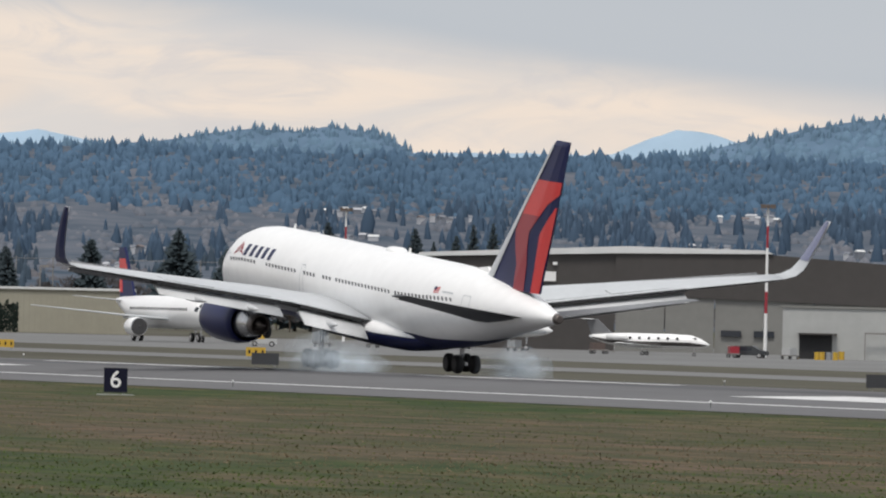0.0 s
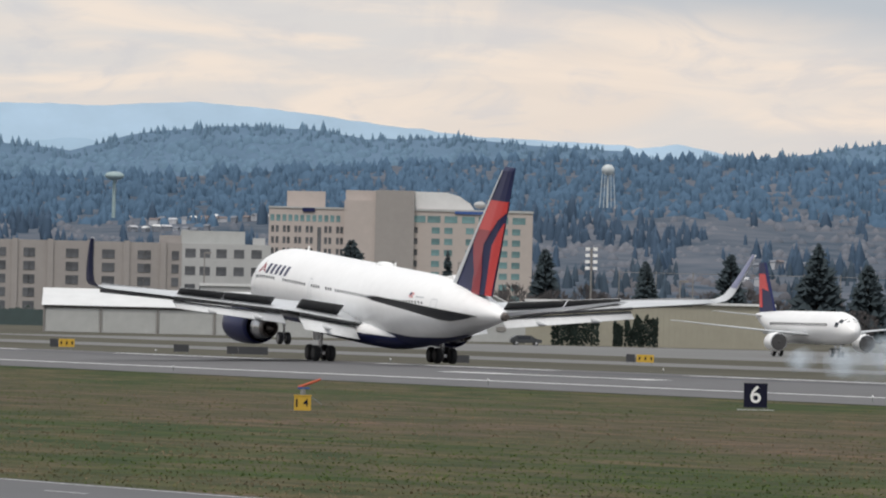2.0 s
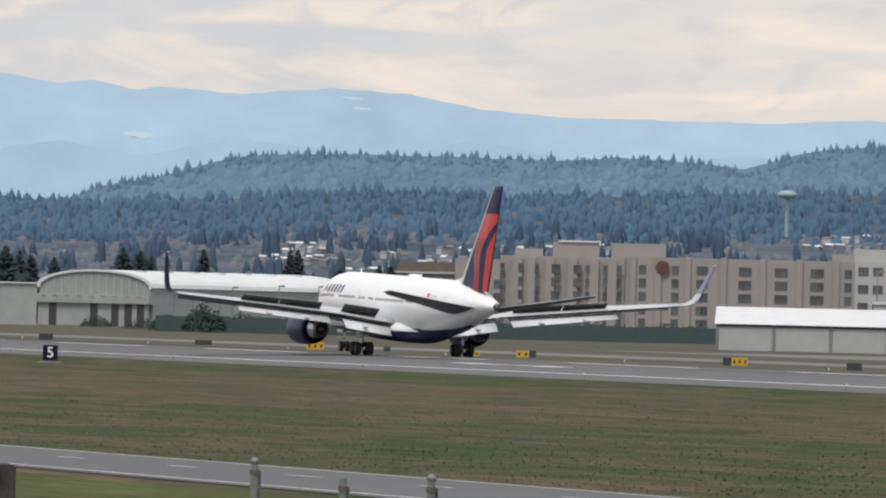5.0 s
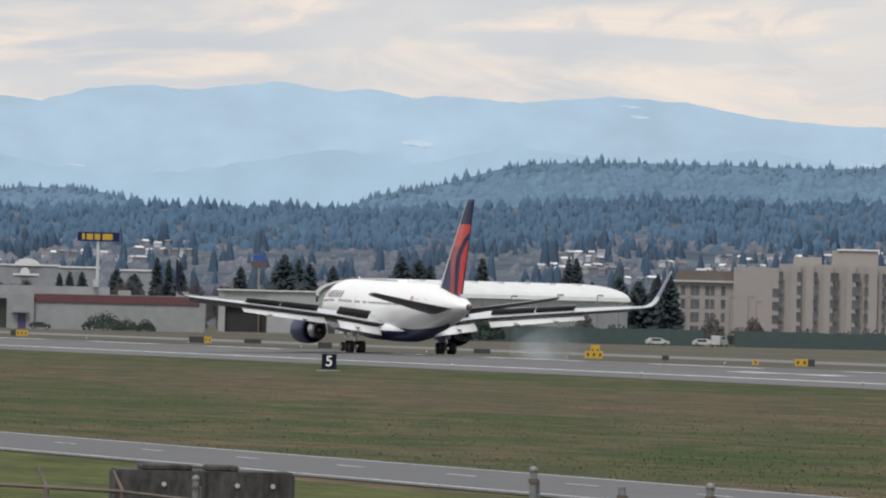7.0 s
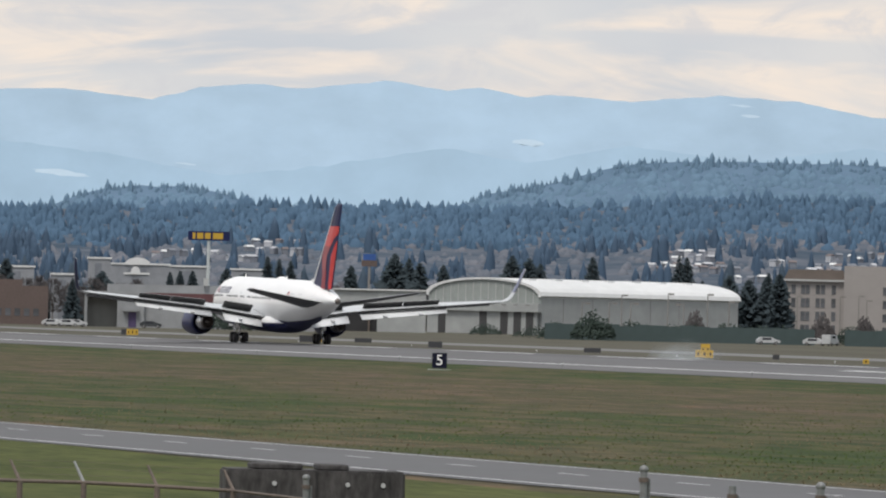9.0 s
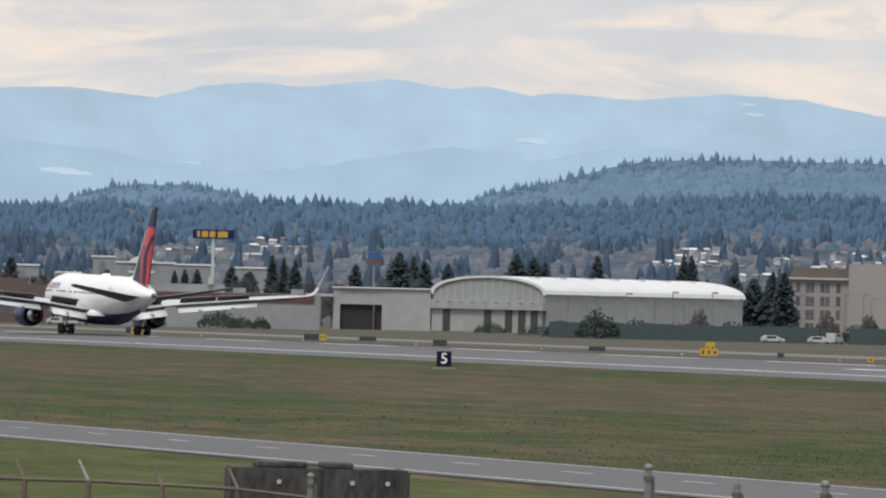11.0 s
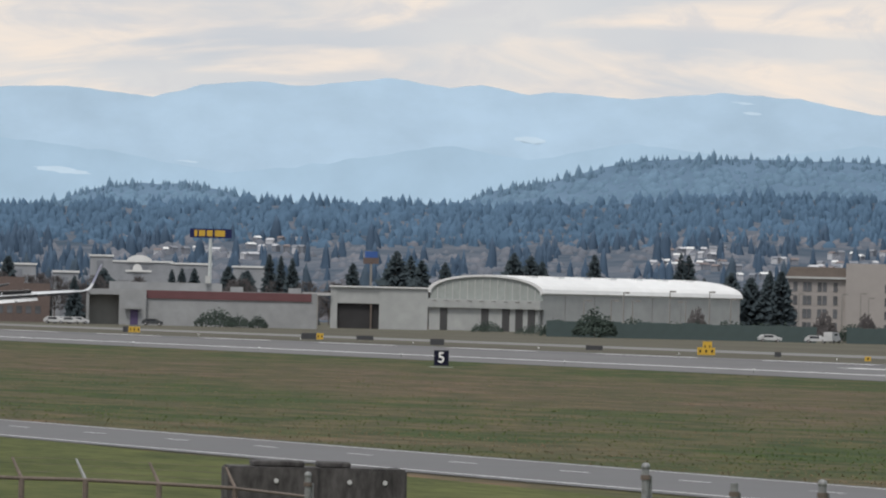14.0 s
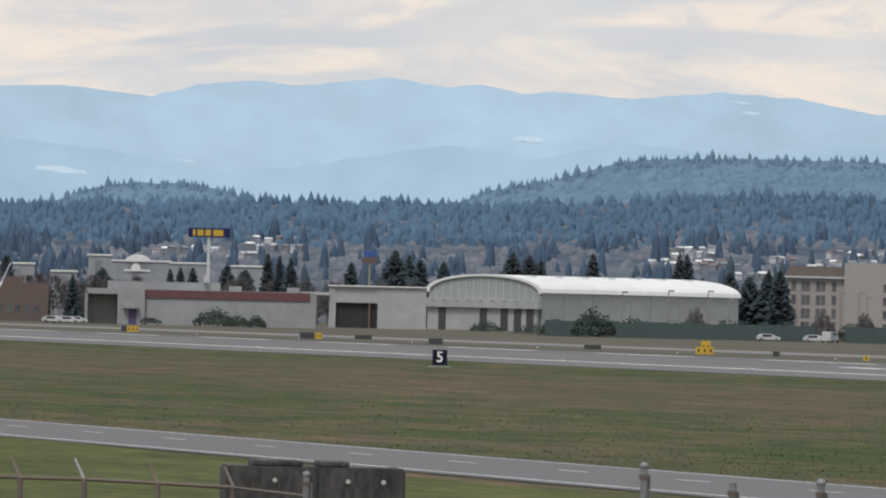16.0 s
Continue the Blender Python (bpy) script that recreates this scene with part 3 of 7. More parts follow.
def far_houses():
    """Streets of small pale houses along the contour, in the clearings."""
    rng = random.Random(5)
    built = 0
    while built < 300:
        street_b, street_r = 62 + 19 * rng.random(), 3180 + 560 * rng.random() ** 0.7
        if copse(street_b, street_r) > -0.06:
            continue
        b = street_b
        for k in range(rng.randint(3, 8)):
            b -= 0.035 + 0.05 * rng.random()
            r = street_r + rng.uniform(-14, 14)
            z = slope_z(TREELINE, 2900, 4150, 0, b, r)
            w, d, h = 1.7 + 2.6 * rng.random() ** 2, 3.0, 0.8 + 0.5 * rng.random()
            t = thing("far_house", site(b, r, z + 0.9, rng.uniform(-35, 35)), "small pale suburban house far off among trees", "house", "houses on the far slope")
            part("wall", boxes((-w / 2, w / 2, -d / 2, d / 2, -1.6, h)), M["far_house"] if rng.random() < 0.5 else M["far_roof"], t)
            bm = bmesh.new()
            loft(bm, [[(x, -d / 2 - 0.2, h), (x * 0.94, 0, h + 0.75), (x, d / 2 + 0.2, h)] for x in (-w / 2 - 0.2, w / 2 + 0.2)])
            part("roof", bm, (M["far_house"], M["far_roof"], M["white_roof"], M["far_tile"])[rng.choice((0, 1, 1, 2, 3))], t)
            built += 1


far_houses()
# ---- the landing airliner; local x forward, y to its left, z up, origin on the ground between the main wheels ----
HULL = [(28.30, 0.06, 4.10, 4.25), (28.05, 0.45, 3.65, 4.70), (27.5, 0.92, 3.20, 5.22), (26.6, 1.45, 2.82, 5.90), (25.4, 1.90, 2.58, 6.62), (24.0, 2.22, 2.44, 7.20), (22.4, 2.42, 2.36, 7.55),
        (20.5, 2.51, 2.34, 7.72), (17.0, 2.515, 2.34, 7.75), (0.0, 2.515, 2.34, 7.75), (-7.5, 2.515, 2.38, 7.75), (-10.5, 2.47, 2.62, 7.75), (-13.5, 2.34, 3.02, 7.71), (-16.5, 2.10, 3.48, 7.54), (-19.5, 1.72, 4.06, 7.22), (-22.0, 1.30, 4.56, 6.84), (-24.3, 0.84, 5.02, 6.40), (-25.8, 0.52, 5.30, 6.10), (-26.5, 0.36, 5.42, 6.00)]


# the body on its legs: sunk a little, nose slightly up
REST = Matrix.Translation((0, 0, -0.68 + 3.3)) @ pose(0, 0, 0, 0, -0.69, 0) @ Matrix.Translation((0, 0, -3.3))


def hull_at(x):
    xs = [-s[0] for s in HULL]
    return [float(np.interp(-x, xs, [s[k] for s in HULL])) for k in (1, 2, 3)]


def hull_point(x, deg, grow=0.0):
    """On the hull: deg 0 is the crown, 90 the left side, 180 the keel."""
    w, lo, hi = hull_at(x)
    a = radians(deg)
    return (x, (w + grow) * math.sin(a), (lo + hi) / 2 + ((hi - lo) / 2 + grow) * math.cos(a))


def hull_patch(bm, x0, x1, a0, a1, grow=0.02, nx=3, na=3, lean=0.0):
    """A thin painted panel that follows the hull; lean shifts its lower edge aft."""
    g = [[bm.verts.new(hull_point(x0 + (x1 - x0) * i / nx - lean * j / na, a0 + (a1 - a0) * j / na, grow)) for j in range(na + 1)] for i in range(nx + 1)]
    for p, q in zip(g, g[1:]):
        for j in range(na):
            bm.faces.new((p[j], p[j + 1], q[j + 1], q[j]))
    return bm


def foil(le, te, y, z, t, n=9, up=(0, 0, 1), twist=0.0):
    """A wing section: leading and trailing x, thickness; up is the way that its thickness goes."""
    c = le - te
    upv = Vector(up).normalized()
    top, bot = [], []
    for i in range(n):
        f = (1 - math.cos(math.pi * i / (n - 1))) / 2
        th = t * c * 2.9 * (0.2969 * math.sqrt(f) - 0.126 * f - 0.3516 * f * f + 0.2843 * f ** 3 - 0.1015 * f ** 4) * 1.72
        camber = 0.015 * c * math.sin(math.pi * f)
        p = Vector((le - c * f, y, z - twist * f))
        top.append(p + upv * (camber + th))
        bot.append(p + upv * (camber - th))
    return [tuple(p) for p in top] + [tuple(p) for p in reversed(bot[1:-1])]


def wheel(bm_tyre, bm_rim, x, y, z, r, w):
    lathe = [(-w / 2, r * 0.62), (-w / 2, r * 0.86), (-w * 0.36, r * 0.97), (-w * 0.15, r), (w * 0.15, r), (w * 0.36, r * 0.97), (w / 2, r * 0.86), (w / 2, r * 0.62)]
    n = 20
    loft(bm_tyre, [[(x + rr * math.cos(6.2832 * i / n), y + yy, z + rr * math.sin(6.2832 * i / n)) for i in range(n)] for yy, rr in lathe])
    n = 14
    loft(bm_rim, [[(x + rr * math.cos(6.2832 * i / n), y + yy, z + rr * math.sin(6.2832 * i / n)) for i in range(n)] for yy, rr in ((-w * 0.52, r * 0.3), (-w * 0.51, r * 0.6), (w * 0.51, r * 0.6), (w * 0.52, r * 0.3))])


def build_airliner():
    air = thing("airliner", pose(-540, CROWN, 0.9), "white twin-engined airliner with navy belly and red fin, landing", "airliner")
    # hull
    bm = bmesh.new()
    xs = [28.3, 28.2, 28.05, 27.8, 27.5, 27.05, 26.6, 26, 25.4, 24.7, 24, 23.2, 22.4, 21.5, 20.5, 19] + [17 - 2.45 * k for k in range(11)] + [-9, -10.5, -12, -13.5, -15, -16.5, -18, -19.5, -20.8, -22, -23.2, -24.3, -25.1, -25.8, -26.5]
    loft(bm, [[hull_point(x, 360 * i / 48) for i in range(48)] for x in xs])
    hull = part("hull", bm, M["white"], air, "glossy white painted fuselage", smooth=True)
    # navy belly that sweeps up toward the tail
    bm = bmesh.new()
    edge = lambda x: float(np.interp(-x, [-26, -20, -8, 2, 8, 14, 19.5], [152, 146, 140, 128, 132, 150, 178]))
    bx = [26 - 1.0 * k for k in range(46)]
    loft(bm, [[hull_point(x, edge(x) + (360 - 2 * edge(x)) * i / 20, 0.02) for i in range(21)] for x in bx], cap=False, closed=False)
    part("belly_paint", bm, M["navy"], hull, "navy painted belly", smooth=True)
    # wing-to-body fairing
    bm = bmesh.new()
    loft(bm, [[(x, w * math.sin(radians(a)), 3.0 + (hh * math.cos(radians(a)))) for a in range(0, 360, 12)] for x, w, hh in ((12.5, 0.6, 0.4), (11, 2.2, 0.9), (8, 2.62, 1.1), (0, 2.72, 1.15), (-4, 2.6, 1.1), (-7.5, 1.8, 0.75), (-9.5, 0.5, 0.35))])
    part("wing_fairing", bm, M["white"], air, "white wing root fairing", smooth=True)
    bm = bmesh.new()
    loft(bm, [[(x, (w + 0.02) * math.sin(radians(a)), 3.0 + (hh + 0.02) * math.cos(radians(a))) for a in range(92, 269, 8)] for x, w, hh in ((11, 2.2, 0.9), (8, 2.62, 1.1), (0, 2.72, 1.15), (-4, 2.6, 1.1), (-7.5, 1.8, 0.75), (-9.5, 0.5, 0.35))], cap=False, closed=False)
    part("fairing_belly", bm, M["navy"], air, "navy lower side of the wing root fairing", smooth=True)
    bm = bmesh.new()
    lathe_x(bm, [(-26.9, 0.18), (-26.85, 0.26), (-26.45, 0.33)], 16, 0, 5.71)
    part("tail_pipe", bm, M["hot_metal"], air, "dark exhaust at the tail tip")
    # cabin windows
    me = mesh_of("cabin_window", boxes((-0.115, 0.115, -0.012, 0.012, -0.16, 0.16)), M["cabin_glass"])
    gaps = ((16.2, 17.6), (9.4, 10.4), (6.2, 7.4), (3.6, 4.4), (-6.5, -5.6))
    for k in range(68):
        x = 22.6 - 0.56 * k
        if any(a < x < b for a, b in gaps):
            continue
        for side in (1, -1):
            p = hull_point(x, 79)
            ob = new("cabin_window", me)
            ob.parent = hull
            ob.matrix_basis = pose(p[0], side * (p[1] + 0.008), p[2], -11 * side, 0, 0)
    bm = bmesh.new()
    for side in (1, -1):
        for j in range(3):
            hull_patch(bm, 26.45 - 0.35 * j, 25.9 - 0.45 * j, side * (8 + 22 * j), side * (26 + 22 * j), 0.03)
    part("cockpit_window", bm, M["glass_dark"], hull)
    # titles as plain bars, emblem as a plain red wedge; tail registration as a bar
    for side in (1, -1):
        for k in range(5):
            bm = bmesh.new()
            x = 20.2 - 1.08 * k
            hull_patch(bm, x, x - 0.56, side * 55, side * 72, 0.015, lean=-0.28)
            part("title_bar", bm, M["navy"], hull, "plain navy bar of the airline title")
        bm = bmesh.new()
        for q in (((21.5, 51), (22.15, 66), (21.5, 63)), ((21.42, 51), (21.42, 63), (20.75, 66)), ((22.2, 67), (22.35, 72), (21.5, 66), (21.5, 64.5)), ((21.42, 64.5), (21.42, 66), (20.5, 72), (20.7, 67))):
            bm.faces.new([bm.verts.new(hull_point(x, side * d, 0.02)) for x, d in q])
        part("emblem", bm, M["dark_red"], hull, "plain red wedge emblem")
        bm = bmesh.new()
        for j in range(4):
            hull_patch(bm, -12.2, -13.0, side * (61 + 2.6 * j), side * (62.4 + 2.6 * j), 0.015)
        part("flag_stripe", bm, M["red"], hull)
        part("flag_field", hull_patch(bmesh.new(), -12.2, -12.55, side * 61, side * 66, 0.02), M["navy"], hull)
        part("registration_bar", hull_patch(bmesh.new(), -13.5, -15.0, side * 66.5, side * 69, 0.015), M["wing_grey"], hull, "plain bar of the registration")
        # doors
        for x, w in ((24.2, 0.95), (9.9, 0.6), (-16.4, 0.95)):
            bm = bmesh.new()
            hull_patch(bm, x, x - 0.05, side * 68, side * 104, 0.012)
            hull_patch(bm, x - w, x - w - 0.05, side * 68, side * 104, 0.012)
            hull_patch(bm, x, x - w, side * 67, side * 68.4, 0.012)
            part("door_seam", bm, M["wing_grey"], hull)
    for x in (18.0, -2.0):
        bm = bmesh.new()
        prism(bm, [(x, 7.7), (x - 0.5, 7.7), (x - 0.5, 8.08), (x - 0.34, 8.08)], -0.03, 0.03)
        part("blade_antenna", bm, M["white"], hull)
    bm = bmesh.new()
    loft(bm, [[(x, w * math.sin(radians(a)), 7.66 + h * math.cos(radians(a))) for a in range(0, 360, 30)] for x, w, h in ((1.2, 0.1, 0.05), (0.6, 0.5, 0.3), (-0.6, 0.55, 0.34), (-1.6, 0.1, 0.05))])
    part("antenna_dome", bm, M["white"], hull, smooth=True)

    # wings, winglets, flaps, spoilers, engines, on both sides
    def wing_line(y):
        """Leading x, trailing x, height of the wing at a span."""
        return (float(np.interp(y, [2, 23.2], [10.2, -4.2])), float(np.interp(y, [2, 7.6, 23.2], [-2.2, -2.3, -6.9])), float(np.interp(y, [2, 7.6, 23.2], [3.5, 4.35, 5.85])))

    spoilers, wings, legs = [], [], []
    for side in (1, -1):
        bm = bmesh.new()
        rings = []
        for y in (1.8, 4.5, 7.6, 12, 17, 21, 23.2):
            le, te, z = wing_line(y)
            rings.append(foil(le, te, side * y, z, float(np.interp(y, [2, 7.6, 23], [0.125, 0.105, 0.09])), up=(0, 0, 1)))
        loft(bm, rings)
        wing = part("wing", bm, M["wing_grey"], air, "pale grey painted wing", smooth=True)
        wings.append((wing, side))
        # second skin below the wing, its dark colour stands for shade
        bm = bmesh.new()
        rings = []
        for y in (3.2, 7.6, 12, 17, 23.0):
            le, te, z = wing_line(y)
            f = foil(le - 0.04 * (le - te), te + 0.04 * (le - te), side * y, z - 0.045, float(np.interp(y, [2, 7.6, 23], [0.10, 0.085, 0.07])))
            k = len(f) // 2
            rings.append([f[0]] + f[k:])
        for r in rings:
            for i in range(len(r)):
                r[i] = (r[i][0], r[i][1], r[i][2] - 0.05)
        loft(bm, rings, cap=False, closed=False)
        part("wing_underside", bm, M["under_shade"], wing, "lower wing skin, darkened to stand for shade")
        # winglet, pale inside and navy outside
        bm = bmesh.new()
        pts = [(23.2, 5.85, -4.2, -6.9), (23.8, 6.02, -4.85, -7.15), (24.2, 6.38, -5.6, -7.45), (24.45, 7.0, -6.3, -7.85), (24.7, 7.9, -7.2, -8.5), (24.93, 8.9, -8.2, -9.25), (25.06, 9.55, -8.95, -9.72)]
        rings = []
        for k, (y, z, le, te) in enumerate(pts):
            up = ((0, 0, 1), (0, -0.3, 0.95), (0, -0.7, 0.7), (0, -0.9, 0.4), (0, -0.96, 0.27), (0, -0.96, 0.27), (0, -0.96, 0.27))[k]
            rings.append(foil(le, te, side * y, z, 0.05, up=(0, up[1] * side, up[2])))
        loft(bm, rings)
        part("winglet", bm, M["wing_grey"], wing, "upturned winglet, pale on its inner face", smooth=True)
        bm = bmesh.new()
        vs = [(side * (y + 0.06), z - 0.02, le - 0.02, te + 0.02) for y, z, le, te in pts[1:]]
        g = [[bm.verts.new((le, y, z)), bm.verts.new(((le + te) / 2, y + side * 0.05, z)), bm.verts.new((te, y - side * 0.03, z))] for y, z, le, te in vs]
        for p, q in zip(g, g[1:]):
            for j in range(2):
                bm.faces.new((p[j], p[j + 1], q[j + 1], q[j]))
        part("winglet_paint", bm, M["navy"], wing, "navy outer face of the winglet")
        bm = bmesh.new()
        g = [[bm.verts.new((le - 0.12, side * (y - 0.06), z)), bm.verts.new(((le + te) / 2, side * (y - 0.10), z)), bm.verts.new((te + 0.12, side * (y - 0.06), z))] for y, z, le, te in pts[3:]]
        for p, q in zip(g, g[1:]):
            for j in range(2):
                bm.faces.new((p[j], p[j + 1], q[j + 1], q[j]))
        part("winglet_inner_paint", bm, M["slate"], wing, "slate-blue inner face of the winglet")
        # flaps, lowered
        for y0, y1, c, drop in ((2.75, 7.0, 1.95, 27), (8.4, 17.4, 1.42, 25)):
            bm = bmesh.new()
            rings = []
            for f in (0, 0.5, 1):
                y = y0 + (y1 - y0) * f
                le, te, z = wing_line(y)
                cc = c * (1.0 if y0 < 5 else 1.12 - 0.25 * f)
                sec = foil(0, -cc, side * y, 0, 0.11)
                m = Matrix.Translation((te + 0.75, 0, z - 0.28)) @ Matrix.Rotation(radians(-drop), 4, "Y")
                rings.append([tuple(m @ Vector(p)) for p in sec])
            loft(bm, rings)
            part("flap", bm, M["flap"], wing, "white trailing flap, lowered", smooth=True)
            # solid dark strip paints the shade of the cove
            bm = bmesh.new()
            rings = []
            for f in (0, 1):
                y = y0 + (y1 - y0) * f
                le, te, z = wing_line(y)
                rings.append([(te + 1.4, side * y, z + 0.06), (te + 0.05, side * y, z + 0.03), (te + 0.1, side * y, z - 0.17), (te + 1.4, side * y, z - 0.25)])
            loft(bm, rings)
            part("flap_cove_shade", bm, M["panel_dark"], wing, "dark strip for the shade in the gap before the flap")
        for y in (5.2, 10.8, 14.6):
            bm = bmesh.new()
            le, te, z = wing_line(y)
            lathe_x(bm, [(te + 2.4, 0.05), (te + 1.4, 0.2), (te - 0.2, 0.22), (te - 1.2, 0.15), (te - 1.9, 0.03)], 10, side * y, z - 0.72)
            part("flap_track_fairing", bm, M["flap"], wing, smooth=True)
        # slats, a drooped strip along the leading edge
        bm = bmesh.new()
        rings = []
        for y in (3.4, 6.6, 9.2, 15, 22.6):
            le, te, z = wing_line(y)
            c = 0.16 * (le - te)
            rings.append([(le + 0.28, side * y, z - 0.42), (le + 0.2, side * y, z - 0.1), (le - c * 0.5, side * y, z + 0.28), (le - c * 0.5, side * y, z + 0.22), (le - 0.05, side * y, z - 0.15)])
        loft(bm, rings)
        part("slat", bm, M["metal"], wing, "bare metal leading-edge slat")
        # ground spoilers, hinged along their front edge
        for y0, y1, c in ((3.6, 6.8, 1.5), (8.9, 13.0, 1.15), (13.1, 16.8, 1.0)):
            le0, te0, z0 = wing_line(y0)
            le1, te1, z1 = wing_line(y1)
            hinge = Vector((te0 + 0.55 + c, side * y0, z0 + 0.20))
            end = Vector((te1 + 0.55 + c * 0.94, side * y1, z1 + 0.15))
            d = end - hinge
            bm = bmesh.new()
            q = [(0, 0, 0), d, d + Vector((-c * 0.92, 0, -0.12)), Vector((-c, 0, -0.15))]
            q = [Vector(p) for p in q]
            loft(bm, [[p for p in q], [p + Vector((0, 0, 0.06)) for p in q]])
            sp = part("spoiler", bm, M["panel_dark"], wing, "dark raised ground spoiler panel", at=Matrix.Translation(hinge))
            spoilers.append((sp, hinge.copy(), (d * side).normalized()))
            bm = bmesh.new()
            q2 = [Vector((0, 0, 0.065)), d + Vector((0, 0, 0.065)), d + Vector((-c * 0.92, 0, -0.055)), Vector((-c, 0, -0.085))]
            loft(bm, [q2, [p + Vector((0, 0, 0.02)) for p in q2]])
            part("spoiler_skin", bm, M["wing_grey"], sp, "pale grey upper skin")
        # engine
        ey, ez = side * 7.5, 2.15
        bm = bmesh.new()
        n = 28
        prof = [(9.2, 1.02), (10.55, 1.13), (10.75, 1.2), (10.6, 1.29), (9.9, 1.38), (8.6, 1.42), (7.0, 1.40), (5.9, 1.30), (5.2, 1.18), (5.2, 1.14), (6.4, 1.16), (7.5, 1.1)]
        loft(bm, [[(x, ey + r * math.cos(6.2832 * i / n), ez + r * math.sin(6.2832 * i / n)) for i in range(n)] for x, r in prof], cap=False)
        eng = part("engine_cowl", bm, M["navy"], air, "navy engine cowl with bright lip", smooth=True)
        bm = bmesh.new()
        lathe_x(bm, [(10.5, 1.16), (10.78, 1.2), (10.72, 1.27), (10.45, 1.335)], 28, ey, ez)
        part("inlet_lip", bm, M["metal"], eng, "polished inlet lip", smooth=True)
        bm = bmesh.new()
        lathe_x(bm, [(9.4, 1.05), (9.35, 1.05), (9.3, 0.3), (9.9, 0.05)], 24, ey, ez)
        part("fan", bm, M["panel_dark"], eng)
        bm = bmesh.new()
        lathe_x(bm, [(7.4, 1.12), (6.0, 1.05), (4.9, 0.93), (3.9, 0.74), (3.2, 0.62), (3.2, 0.52), (3.9, 0.5)], 24, ey, ez)
        part("core_cowl", bm, M["metal"], eng, "bare metal core cowl", smooth=True)
        bm = bmesh.new()
        lathe_x(bm, [(4.0, 0.745), (3.15, 0.64), (3.1, 0.6), (3.15, 0.5), (3.9, 0.44), (3.2, 0.36), (2.3, 0.04)], 20, ey, ez)
        part("exhaust_nozzle", bm, M["hot_metal"], eng, "dark heat-stained nozzle and cone", smooth=True)
        bm = bmesh.new()
        prism(bm, [(9.4, ez + 1.3), (9.0, ez + 1.45), (6.2, 4.1), (1.2, 3.65), (3.6, ez + 0.6), (5.5, ez + 1.05)], ey - 0.22, ey + 0.22)
        part("pylon", bm, M["wing_grey"], eng)
        # main gear: a four-wheel bogie
        gear = new("main_gear")
        gear.parent = air
        gear.matrix_basis = pose(0, side * 4.65, 0)
        legs.append((gear, side))
        bm = bmesh.new()
        tube(bm, (0, 0, 0.72), (0.05, 0, 3.6), 0.16, 0.2)
        tube(bm, (0, 0, 1.9), (0.1, -side * 1.7, 3.2), 0.09)
        tube(bm, (0, 0, 1.8), (1.6, 0, 3.3), 0.08)
        tube(bm, (-0.8, 0, 0.6), (0.8, 0, 0.6), 0.13)
        part("strut", bm, M["metal"], gear, "grey metal main gear leg")
        part("gear_door", boxes((-0.5, 0.7, side * 0.32 - 0.03, side * 0.32 + 0.03, 1.5, 3.3)), M["white"], gear, "white gear leg door")
        for wx in (-0.71, 0.71):
            for wy in (-0.57, 0.57):
                b1, b2 = bmesh.new(), bmesh.new()
                wheel(b1, b2, 0, 0, 0, 0.585, 0.44)
                w = part("tyre", b1, M["black"], gear, "black rubber tyre", smooth=True, at=pose(wx, wy, 0.585))
                part("rim", b2, M["rim"], w)
        # tailplane
        bm = bmesh.new()
        loft(bm, [foil(le, te, side * y, z - 0.085 * (le - te), 0.055, twist=-0.085 * (le - te)) for le, te, y, z in ((-17.0, -23.4, 0.9, 5.50), (-20.1, -24.7, 5.0, 6.16), (-23.4, -26.0, 9.3, 6.90))])
        tail = part("tailplane", bm, M["tail_grey"], air, "tailplane darkened for shade, trimmed nose-down", smooth=True)
        # lower skin, shade painted in as near-black
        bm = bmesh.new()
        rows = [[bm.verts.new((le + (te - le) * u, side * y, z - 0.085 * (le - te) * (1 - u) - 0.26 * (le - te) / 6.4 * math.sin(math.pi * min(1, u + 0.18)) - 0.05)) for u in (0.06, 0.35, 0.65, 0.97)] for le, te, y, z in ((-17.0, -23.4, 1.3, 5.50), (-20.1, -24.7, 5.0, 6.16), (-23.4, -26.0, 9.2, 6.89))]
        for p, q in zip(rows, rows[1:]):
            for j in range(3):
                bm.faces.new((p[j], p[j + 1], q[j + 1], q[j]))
        part("tailplane_underside", bm, M["under_shade"], tail, "lower skin of the tailplane, darkened to stand for shade")
    # nose gear
    gear = new("nose_gear")
    gear.parent = air
    gear.matrix_basis = pose(22.76, 0, 0)
    bm = bmesh.new()
    tube(bm, (0, 0, 0.47), (0, 0, 2.6), 0.1, 0.13)
    tube(bm, (0, -0.4, 0.47), (0, 0.4, 0.47), 0.07)
    tube(bm, (0, 0, 1.2), (1.3, 0, 2.6), 0.06)
    part("strut", bm, M["metal"], gear, "grey metal nose gear leg")
    part("gear_door", boxes((-1.1, 0.7, -0.5, -0.45, 1.75, 2.5), (-1.1, 0.7, 0.45, 0.5, 1.75, 2.5)), M["white"], gear)
    for wy in (-0.3, 0.3):
        b1, b2 = bmesh.new(), bmesh.new()
        wheel(b1, b2, 0, 0, 0, 0.47, 0.34)
        w = part("tyre", b1, M["black"], gear, "black rubber tyre", smooth=True, at=pose(0, wy, 0.47))
        part("rim", b2, M["pole"], w)
    # fin
    def fin_edge(v):
        return -15.0 - 10.26 * v, -23.75 - 3.74 * v, 6.95 + 9.22 * v

    def fin_half(v):
        return 0.40 - 0.24 * v

    bm = bmesh.new()
    rings = []
